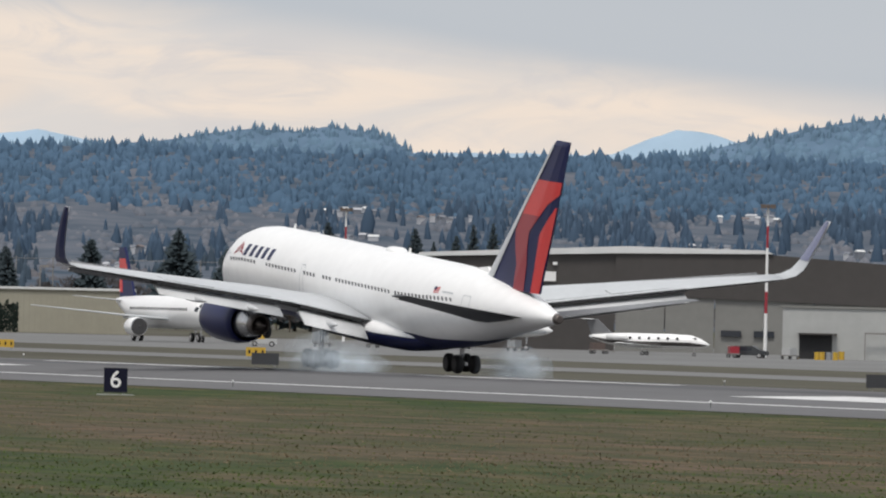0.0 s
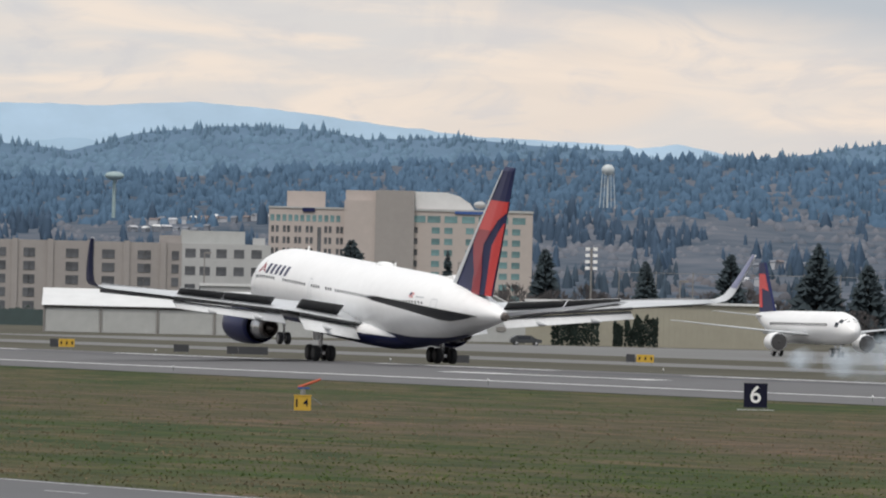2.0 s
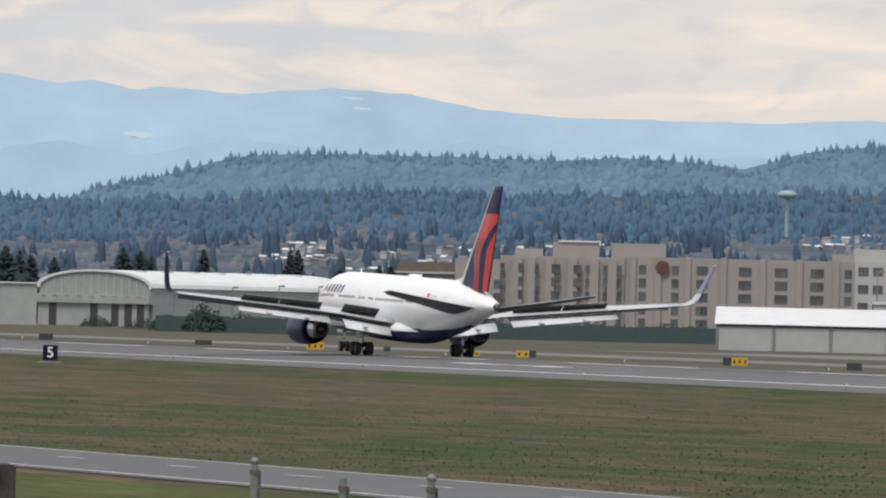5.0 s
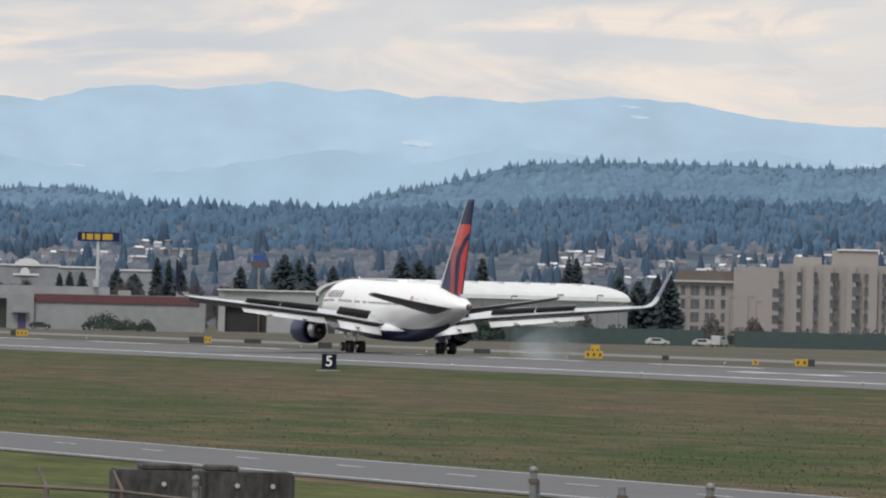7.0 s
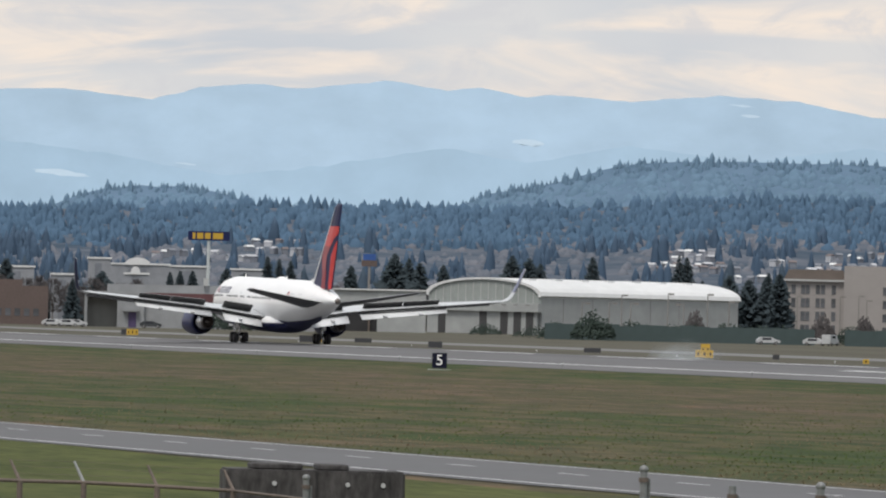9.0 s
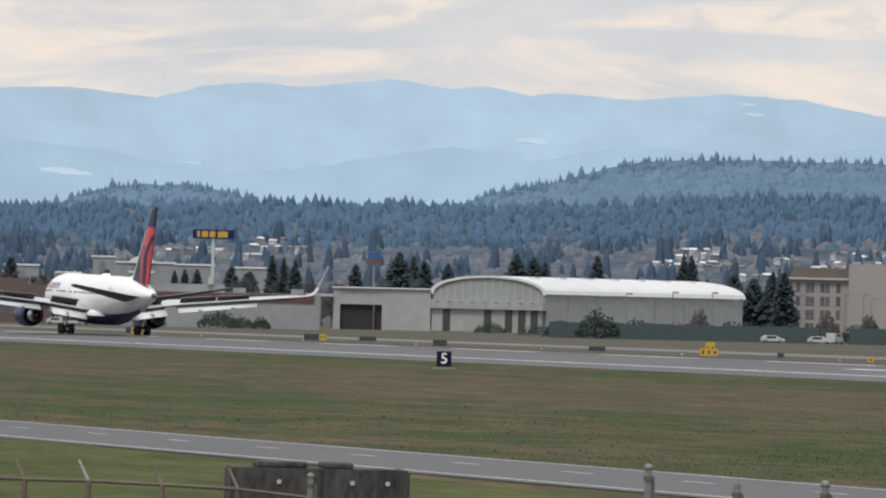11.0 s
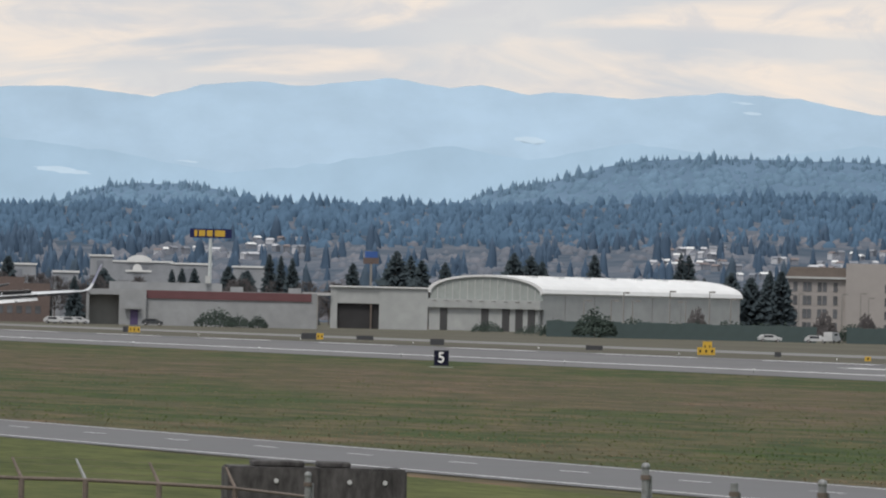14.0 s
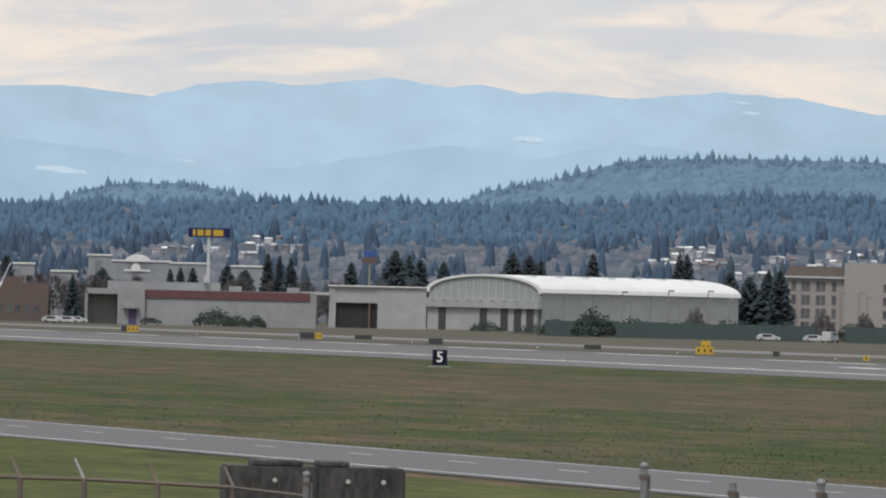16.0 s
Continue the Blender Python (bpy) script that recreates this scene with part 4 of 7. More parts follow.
    for v in (0, 0.25, 0.5, 0.75, 0.97, 1.0):
        le, te, z = fin_edge(v)
        h, c = fin_half(v) * (0.5 if v == 1 else 1), le - te
        prof = [(0, 0), (0.02, 0.4), (0.07, 0.8), (0.15, 1), (0.6, 1), (0.85, 0.62), (1, 0.08)]
        rings.append([(le - c * u, h * w, z) for u, w in prof] + [(le - c * u, -h * w, z) for u, w in reversed(prof[1:])])
    loft(bm, rings)
    # dorsal fillet
    fin = part("fin", bm, M["navy"], air, "navy and red tail fin with grey leading edge")
    bm = bmesh.new()
    prism(bm, [(-13.2, 7.68), (-15.4, 7.95), (-16.2, 7.3), (-13.2, 7.4)], -0.1, 0.1)
    part("dorsal_fillet", bm, M["white"], fin)

    def fin_patch(poly, grow, side):
        bmx = bmesh.new()
        def pt(u, v):
            le, te, z = fin_edge(v)
            w = float(np.interp(u, [0, 0.02, 0.07, 0.15, 0.6, 0.85, 1], [0, 0.4, 0.8, 1, 1, 0.62, 0.08]))
            return (le - (le - te) * u, side * (fin_half(v) * w + grow), z)
        # rows across, each between the polygon's fore and aft edges
        for (v0, a0, b0), (v1, a1, b1) in zip(poly, poly[1:]):
            k, rows = 14, 4
            for h in range(rows):
                s0, s1 = h / rows, (h + 1) / rows
                fore = lambda w: a0 + (a1 - a0) * w
                aft = lambda w: b0 + (b1 - b0) * w
                for i in range(k):
                    f, g = i / k, (i + 1) / k
                    q = [pt(fore(w) + (aft(w) - fore(w)) * u, v0 + (v1 - v0) * w) for u, w in ((f, s0), (g, s0), (g, s1), (f, s1))]
                    bmx.faces.new([bmx.verts.new(p) for p in q])
        bmesh.ops.remove_doubles(bmx, verts=bmx.verts, dist=0.001)
        return bmx

    for side in (1, -1):
        part("fin_leading_edge", fin_patch([(0.0, 0.0, 0.20), (0.5, 0.0, 0.17), (0.97, 0.0, 0.20)], 0.045, side), M["wing_grey"], fin, "grey metal leading edge")
        part("fin_red_band", fin_patch([(0.5, 0.18, 0.66), (0.58, 0.18, 0.76), (0.655, 0.18, 1.0), (0.735, 0.18, 1.0)], 0.03, side), M["red"], fin, "plain red livery band")
        part("fin_red_sweep", fin_patch([(0.0, 0.62, 0.78), (0.17, 0.52, 0.71), (0.39, 0.20, 0.54), (0.5, 0.18, 0.66)], 0.03, side), M["dark_red"], fin, "plain dark red livery sweep")
        part("fin_red_stripe", fin_patch([(0.0, 0.88, 0.99), (0.17, 0.85, 0.99), (0.39, 0.78, 1.0), (0.5, 0.88, 1.0), (0.57, 0.97, 1.0)], 0.03, side), M["red"], fin, "plain red livery stripe")
    # the body sits low on its compressed legs
    for ob in air.children:
        if ob.name.split(".")[0] not in ("main_gear", "nose_gear", "engine_cowl"):
            ob.matrix_basis = REST @ ob.matrix_basis
    return air, spoilers, wings, legs


airliner, spoilers, wings, legs = build_airliner()


# ---- buildings beyond the runway ----
def panes(parent, xs, zs, w, h, material, y=-0.06, name="window"):
    """One pane each, sharing a mesh, set a little proud of the wall with a sill under it."""
    bm = boxes((-w / 2, w / 2, 0, 0.12, -h / 2, h / 2))
    me = mesh_of(name, bm, material)
    for z in zs:
        for x in xs:
            ob = new(name, me)
            ob.parent = parent
            ob.matrix_basis = pose(x, y, z)


def hotel():
    r = 2750.0
    h = thing("hotel", site(70.954, r), "large pinkish-beige hotel block with teal windows", "hotel")
    left = part("wing_block", boxes((-21.515, 0, 0, 30, 0, 33.364)), M["pink_beige"], h)
    part("parapet", boxes((-21.676, 0.1, -0.25, 0.2, 33.041, 33.526)), M["pale_wall"], h)
    part("plant_house", boxes((-16.5, -5.5, 4, 14, 33.364, 38.054)), M["pink_beige"], h)
    part("tower", boxes((0, 9.706, -1.5, 25, 0, 35.69), (0.324, 20.059, 0.5, 24, 0, 38.601)), M["pink_beige"], h)
    part("tower_face", boxes((8.897, 20.059, -2.2, 0.4, 0, 38.793)), M["beige"], h, "plain blind tower wall")
    right = part("wing_block", boxes((20.059, 54.029, 0, 30, 0, 33.387)), M["pink_beige"], h)
    part("parapet", boxes((20.059, 54.191, -0.25, 0.2, 33.063, 33.71)), M["pale_wall"], h)
    bm = bmesh.new()
    x0, x1, z0 = 20.221, 37.529, 33.356
    zt = 38.693
    prism(bm, [(x0, z0), (x1, z0), (x1 - 1.5, z0 + 0.4 * (zt - z0)), (x1 - 4.5, z0 + 0.78 * (zt - z0)), (x1 - 8, zt - 0.15), (x0, zt)], 3, 16)
    part("vaulted_roof", bm, M["white_roof"], h, "white curved glazed roof")
    bm = bmesh.new()
    ball(bm, (38.824, 4, 35.204), 1.8, 12, 8, 0.6)
    part("dish", bm, M["pale_wall"], h)
    f = 3.187
    zt = 30.291
    panes(left, [-20.544 + 1.715 * k for k in range(12)], [zt], 1.132, 1.86, M["teal_window"])
    cols = [-126, -118, -105.5, -98, -85, -78, -65, -57.5, -32, -24.5, -11, -4]
    panes(left, [c / 6.182 for c in cols], [zt - f * k for k in range(1, 9)], 0.85, 1.9, M["window"])
    part("stair_window", boxes((-7.603, -6.471, -0.08, 0.05, 6, zt - f * 0.8)), M["window"], left)
    zt = 30.799
    panes(right, [c / 6.182 for c in (132.5, 159, 189, 220, 249.5, 279, 309.5)], [zt], 3.721, 1.941, M["teal_window"])
    panes(right, [c / 6.182 for c in (162.5, 185, 223, 245, 283, 305)], [zt - f * k for k in range(1, 9)], 2.346, 1.779, M["teal_window"])
    panes(right, [127.5 / 6.182], [zt - f * k for k in range(1, 9)], 0.971, 1.779, M["window"])
    part("roof_sign_bar", boxes((-11.971, -8.412, -0.35, -0.2, 32.109, 33.241)), M["navy"], left, "plain dark bar of unreadable roof lettering")
    part("roof_sign_bar", boxes((31.706, 40.118, -0.35, -0.2, 32.417, 33.225)), M["blue_paint"], right, "plain bar of unreadable roof lettering")


hotel()


def beige_inn():
    r = 2300.0
    h = thing("inn", site(74.03, r), "long beige stucco inn with stepped bays and dark windows", "hotel")
    K = 7.391
    px = lambda x: (x - 350) / K
    top = 19.08
    main = part("main_block", boxes((px(350), px(570), 0, 18, 0, top)), M["beige"], h)
    wide = part("main_block", boxes((px(570), px(978), 0.8, 18, 0, 19.395)), M["beige"], h)
    for a, b in ((372, 389), (398, 412), (430, 446), (470, 486), (506, 524), (540, 556)):
        part("bay", boxes((px(a), px(b), -1.0, 0.1, 0, top - 0.4)), M["beige"], main)
    for a, b, y in ((375, 425, 427), (443, 525, 414), (547, 643, 414)):
        part("plant_house", boxes((px(a), px(b), 4, 12, top - 0.5, 20.838 + (427 - y) / K)), M["beige"], h)
    part("plant_roof", boxes((px(452), px(527), 3.6, 12.4, top + 3.5, top + 3.9)), M["white_roof"], h)
    f = 3.193
    z1 = 16.104
    panes(main, [px(c) for c in (354, 385.5, 415, 444.5, 452.5, 483, 490, 504.5, 536, 561)], [z1 - f * k for k in range(5)], 0.95, 2.1, M["window"], y=-1.12)
    z2 = 16.419
    panes(wide, [px(c) for c in (703, 712, 778, 789, 842, 853, 905, 917)], [z2 - f * k for k in range(5)], 1.55, 2.1, M["window"], y=0.68)
    panes(wide, [px(c) for c in (602, 660, 966)], [z2 - f * k for k in range(5)], 1.7, 2.1, M["window"], y=0.68)
    for c in (585, 630, 682, 745, 815, 880, 945):
        part("pilaster", boxes((px(c) - 0.7, px(c) + 0.7, 0.2, 0.9, 0, 19.395 + 0.3)), M["beige"], wide)
    bm = bmesh.new()
    c = (px(637), 16.976)
    prism(bm, [(c[0] + 1.65 * math.cos(k * 0.3927), c[1] + 1.65 * math.sin(k * 0.3927)) for k in range(16)], 0.0, 0.75)
    part("round_sign", bm, M["maroon"], wide, "plain dark red round sign")
    # mansard-roofed end
    end = part("end_block", boxes((px(167), px(272), 0.5, 20, 0, 14.687)), M["beige"], h)
    bm = bmesh.new()
    z0, z1b = 14.687, 16.986
    prism(bm, [(px(164), z0), (px(274), z0), (px(268), z1b), (px(172), z1b)], 0.0, 20)
    part("mansard_roof", bm, mat("grey_brown_shingles", (0.15, 0.125, 0.11), 0.9), h, "grey-brown shingled mansard roof")
    part("cornice", boxes((px(163), px(350), -0.4, 0.45, z0 - 0.5, z0 - 0.02)), M["pale_wall"], h)
    stair = part("stair_block", boxes((px(270), px(350), -1.2, 18, 0, 18.056)), M["beige"], h)
    panes(end, [px(c) for c in (181, 198, 206, 224, 233, 252)], [12.252 - f * k for k in range(4)], 1.0, 2.2, M["window"], y=0.4)
    panes(stair, [px(c) for c in (345,)], [12.104 - f * k for k in range(4)], 1.6, 2.0, M["window"], y=-1.3)


beige_inn()


def white_office():
    h = thing("office", site(71.926, 2500), "white office block with square dark windows", "office block")
    K = 6.8
    lower = part("wall", boxes((0, 160 / K, 0, 20, 0, 20.666)), M["pale_wall"], h)
    part("setback_storey", boxes((0, 114 / K, 4, 18, 20.518, 24.047)), M["white_wall"], h)
    part("plant_house", boxes((128 / K, 150 / K, 4, 10, 20.518, 22.43)), M["pale_wall"], h)
    panes(lower, [c / K for c in (18, 44, 73, 104, 135)], [18.166 - 4.6 * k for k in range(5)], 2.7, 2.3, M["window"])
    h = thing("office", site(71.919, 2350), "low beige office block with square dark windows", "office block")
    low = part("wall", boxes((-14.5, 0, 0, 20, 0, 19.633)), M["beige"], h)
    panes(low, [c / 7.23 for c in (-78, -62, -52, -13)], [16.593 - 3.2 * k for k in range(5)], 1.8, 2.0, M["window"])
    part("plant_house", boxes((-5.5, 0.0, 3, 9, 19.495, 21.568)), M["beige"], h)


white_office()


def low_hangars():
    K = 11.333
    eave, ridge_z = 4.319, 6.877
    door_me = mesh_of("hangar_door", boxes((-4.15, 4.15, -0.15, 0.1, 0.05, eave - 0.55)), M["white_wall"])
    for name, x_left, n_doors, gable_w in (("row_hangar", -35.5, 4, 10.2), ("row_hangar", -19.6, 2, 10.2)):
        first = n_doors == 4
        base = site(71.373, 1500) if first else site(70.247, 1500)
        h = thing(name, base, "low white metal hangar with sliding doors and gable end", "hangar", "row hangars")
        part("frame_wall", boxes((x_left, 0, 0, 18, 0, eave)), M["pale_wall"], h)
        bm = bmesh.new()
        loft(bm, [[(x_left - 0.4, -0.6, eave - 0.15), (x_left - 0.4, 9, ridge_z), (x_left - 0.4, 18.6, eave - 0.15), (x_left - 0.4, 9, eave - 0.2)], [(0.2, -0.6, eave - 0.15), (0.2, 9, ridge_z), (0.2, 18.6, eave - 0.15), (0.2, 9, eave - 0.2)]])
        part("roof", bm, M["white_roof"], h, "pale weathered metal roof")
        # charcoal strip stands in for the shadow under the eave
        part("eave_shadow_strip", boxes((x_left, 0, -0.25, 0.02, eave - 0.55, eave - 0.2)), M["dark_wall"], h)
        for k in range(n_doors):
            ob = new("hangar_door", door_me)
            ob.parent = h
            ob.matrix_basis = pose(x_left + (k + 0.5) * (-x_left) / n_doors, 0, 0)
        for k in range(n_doors + 1):
            part("door_post", boxes((x_left + k * (-x_left) / n_doors - 0.15, x_left + k * (-x_left) / n_doors + 0.15, -0.3, 0.05, 0, eave - 0.2)), M["pole"], h)
        bm = bmesh.new()
        w = gable_w
        prism(bm, [(0, 0), (w, 0), (w, eave + 0.2), (w / 2, ridge_z + 0.3), (0, eave + 0.2)], -1.5, 18)
        g = part("gable_end", bm, M["white_wall"], h, "white ribbed gable wall")
        for k in range(10):
            part("wall_rib", boxes((0.5 + k * w / 10.4, 0.58 + k * w / 10.4, -1.55, -1.48, 0, eave)), M["pale_wall"], g)
        bm = bmesh.new()
        loft(bm, [[(-0.3, y, eave + 0.15), (w / 2, y, ridge_z + 0.3), (w + 0.3, y, eave + 0.15), (w + 0.3, y, eave + 0.35), (w / 2, y, ridge_z + 0.52), (-0.3, y, eave + 0.35)] for y in (-1.8, 18.3)])
        part("gable_roof", bm, M["white_roof"], h)
        part("vent", boxes((w * 0.55, w * 0.7, -1.6, -1.45, 1.7, 2.4)), M["pole"], g)
    # ribbed tan hangar with tall dark openings
    h = thing("ribbed_hangar", site(69.858, 1430), "tan ribbed metal hangar with dark green openings", "hangar")
    K = 17000 / 1430
    top = 6.437
    wall = part("wall", boxes((0, 440 / K, 0, 20, 0, top)), M["tan_wall"], h)
    part("roof_edge", boxes((-0.2, 440 / K + 0.2, -0.4, 20, top, top + 0.35)), M["white_roof"], h, "pale roof edge")
    me = mesh_of("wall_rib", boxes((-0.09, 0.09, -0.12, 0.02, 0, top - 0.05)), M["tan_wall"])
    for k in range(44):
        ob = new("wall_rib", me)
        ob.parent = wall
        ob.matrix_basis = pose(0.4 + k * 0.84, 0, 0)
    rng = random.Random(61)
    for a, b, y in ((46, 92, 566), (78, 130, 556), (156, 172, 568), (176, 206, 560), (198, 234, 553)):
        v, f = [], []
        x0, x1, zt = a / K, b / K, top - (y - 545) / K
        for k in range(420):
            x = x0 + (x1 - x0) * rng.random()
            z = zt * rng.random() ** 0.8 * (0.72 + 0.4 * noise.noise(Vector((x * 1.3, a, 0))))
            q, c = 0.10 + 0.14 * rng.random(), len(v)
            v += [(x - q, -0.16 - 0.25 * rng.random(), z), (x + q, -0.2, z - q * 0.4), (x, -0.3 - 0.2 * rng.random(), z + q * 1.2), (x + 0.2 * q, -0.1, z - q)]
            f += [(c, c + 1, c + 2), (c, c + 3, c + 1)]
        me = bpy.data.meshes.new("ivy")
        me.from_pydata(v, [], f)
        me.materials.append(M["hedge"])
        ob = new("ivy", me)
        ob.parent = wall
        tagged(ob, "dark green ivy climbing the ribbed wall")
    # flat roofs and plant behind
    for a, b, y, d in ((120, 255, 498, 1700), (255, 470, 512, 1750)):
        t = thing("low_building", site(71.194, 1700), "low flat-roofed service building behind hangars", "building")
        part("wall", boxes(((a - 300) / 10, (b - 300) / 10, 0, 15, 0, 8.124)), M["pale_wall"], t)
        part("roof", boxes(((a - 302) / 10, (b - 298) / 10, -0.3, 15.3, 8.124, 8.124 + 0.5)), M["white_roof"], t)


low_hangars()


def arched_hangar():
    h = thing("arched_hangar", site(76.103, 2200, 0, 50), "big pale hangar with white barrel roof and boarded gable", "hangar")
    L, W = 72.0, 34.0
    e, c = 8.615, 12.617
    arch = [(W / 2 + W / 2 * math.cos(math.pi * k / 16), e + (c - e) * math.sin(math.pi * k / 16) ** 0.9) for k in range(17)]
    bm = bmesh.new()
    loft(bm, [[(x, y, z) for y, z in arch] + [(x, 0, 0), (x, W, 0)] for x in (0.4, L)])
    body = part("body", bm, M["grey_wall"], h)
    bm = bmesh.new()
    loft(bm, [[(x, W / 2 + (y - W / 2) * 1.03, z + 0.35) for y, z in arch] + [(x, W / 2 + (y - W / 2) * 0.98, z - 0.1) for y, z in reversed(arch)] for x in (-0.5, L + 0.5)])
    part("roof", bm, M["white_roof"], h, "white barrel-vaulted roof")
    bm = bmesh.new()
    loft(bm, [[(x, y, z - 0.25) for y, z in arch] + [(x, 0, e - 1.4), (x, W, e - 1.4)] for x in (0.0, 0.38)])
    gable = part("gable", bm, M["arch_wall"], h, "weathered boarded gable")
    me = mesh_of("board_rib", boxes((-0.1, 0.02, -0.08, 0.08, 0, 1.0)), M["pale_wall"])
    for k in range(1, 15):
        y = W * k / 15
        z = e - 0.6 + (c - e) * math.sin(math.acos(2 * y / W - 1)) ** 0.9
        ob = new("board_rib", me)
        ob.parent = gable
        ob.matrix_basis = pose(0, y, e - 1.4) @ Matrix.Diagonal((1, 1, max(0.3, z - e + 1.3), 1))
    part("lintel", boxes((-1.6, 0.0, -0.5, W + 0.5, e - 3.4, e - 1.35)), M["grey_wall"], h, "grey door head beam")
    part("door_leaf", boxes((-0.8, -0.1, 0.6, W - 0.4, 0, e - 3.4)), M["grey_wall"], h, "pale grey sliding door leaves")
    # dark strips on the leaves paint the shade of door openings
    for y in (1.5, 5.2, 9.2, 15.5, 28.0):
        part("door_gap_shade", boxes((-1.0, -0.75, y, y + 2.1, 0, e - 3.45)), M["panel_dark"], h)
    for k in range(9):
        part("bracket", boxes((-3.0, -1.6, 2 + k * 3.6, 2.15 + k * 3.6, e - 1.9, e - 1.75)), M["pole"], h)
    for k in range(7):
        part("roof_vent", boxes((6 + k * 9.5, 8.2 + k * 9.5, 8.5, 10.5, c - 1.1, c + 0.3)), M["white_roof"], h)
    for k in range(6):
        part("wall_seam", boxes((8 + k * 10.5, 8.12 + k * 10.5, -0.06, 0.02, 0, e - 0.1)), M["pole"], body)
    # flat annex with open bays
    a = thing("hangar_annex", site(77.368, 2150), "flat-roofed pale annex with an open dark bay", "hangar")
    K = 17000 / 2150
    t = 9.246
    part("wall", boxes((0, 12 / K, 0, 20, 0, t), (86 / K, 172 / K, 0, 20, 0, t), (0, 172 / K, 0.2, 20, t - 3.6, t)), M["grey_wall"], a)
    # dark block fills the bay in place of its inner shade
    part("bay_shade_fill", boxes((12 / K, 86 / K, 1.0, 19, 0, t - 3.6)), M["shadow_open"], a)
    part("roof_edge", boxes((-0.3, 172 / K + 0.3, -0.5, 20, t, t + 0.3)), M["white_roof"], a)
    part("bay_post", boxes((70 / K, 73 / K, -0.1, 0.3, 0, t - 3.6)), M["rust"], a)
    part("canopy", boxes((-50 / K, 0, -1, 14, t - 2.0, t - 1.4)), M["pale_wall"], a)
    for x in (-46, -24):
        part("canopy_post", boxes((x / K, x / K + 0.25, -0.8, -0.5, 0, t - 2.0)), M["pole"], a)


arched_hangar()


def maroon_store():
    h = thing("service_building", site(78.824, 2000), "long low pale building with a maroon fascia band", "building")
    K = 8.5
    t = 7.406
    part("wall", boxes((58 / K, 106 / K, -1, 20, 0, t), (106 / K, 408 / K, 0, 20, 0, t), (0, 58 / K, 8, 20, 0, t)), M["dull_wall"], h)
    part("portal", boxes((0, 5 / K, -1, 8, 0, t), (0, 58 / K, -1, 8, t - 1.2, t)), M["dull_wall"], h)
    # grey block fills the portal to stand for its dark opening
    part("portal_dark", boxes((5 / K, 58 / K, 3, 7.9, 0, t - 1.2)), M["door_grey"], h)
    part("fascia_band", boxes((106 / K, 398 / K, -0.25, 0.1, t - 1.8, t - 0.1)), M["maroon"], h, "maroon fascia band")
    part("entrance", boxes((78 / K, 92 / K, -1.1, -0.9, 0, 3.2)), mat("purple_door", (0.07, 0.05, 0.12), 0.6), h)
    part("entrance_canopy", boxes((68 / K, 96 / K, -2.2, -0.9, 3.3, 3.9)), M["dull_wall"], h)
    part("plant_house", boxes((40 / K, 240 / K, 5, 14, t, t + 1.6)), M["dull_wall"], h)
    part("chimney", boxes((210 / K, 218 / K, 4, 5.2, t + 1.6, t + 3.2)), M["white_wall"], h)
    for x in (255, 358):
        part("roof_unit", boxes((x / K, (x + 22) / K, 3, 6, t, t + 1.0)), M["dull_wall"], h)
    b = thing("brick_building", site(79.195, 2050), "low brown brick building with flat roof", "building")
    part("wall", boxes((-9, 5.5, 0, 14, 0, 8.248), (-9, 0, 2, 14, 0, 9.575)), M["brick"], b)
    panes(b, [-7, -5, -3, -1, 1, 3], [2.6], 1.2, 1.6, M["window"])
    # pale trading estate behind
    for x0, x1, y, rr in ((155, 195, 452, 2800), (195, 300, 461, 2850), (300, 370, 463, 2820), (220, 262, 478, 2600), (408, 465, 466, 2750), (90, 135, 482, 2500), (0, 60, 470, 2700)):
        s = thing("warehouse", site(79.33 - x0 * 0.00337033, rr), "pale flat-roofed warehouse far beyond the field", "warehouse", "trading estate")
        w = (x1 - x0) * rr / 17000
        t = 4.7 + (532 - y) / 17000 * rr
        part("wall", boxes((0, w, 0, 15, 0, t)), M["estate_wall"], s)
        part("roof", boxes((-0.3, w + 0.3, -0.3, 15.3, t, t + 0.5)), M["white_roof"], s)
        part("loading_door", boxes((w * 0.3, w * 0.6, -0.1, 0.05, 0, t - 1.2)), M["far_roof"], s)
        if x0 in (195, 220):
            bm = bmesh.new()
            prism(bm, [(w * 0.45 + w * 0.22 * math.cos(k * 0.3491), t + 2.2 * math.sin(k * 0.3491)) for k in range(10)], -0.5, 14)
            part("vault", bm, M["white_roof"], s)


maroon_store()


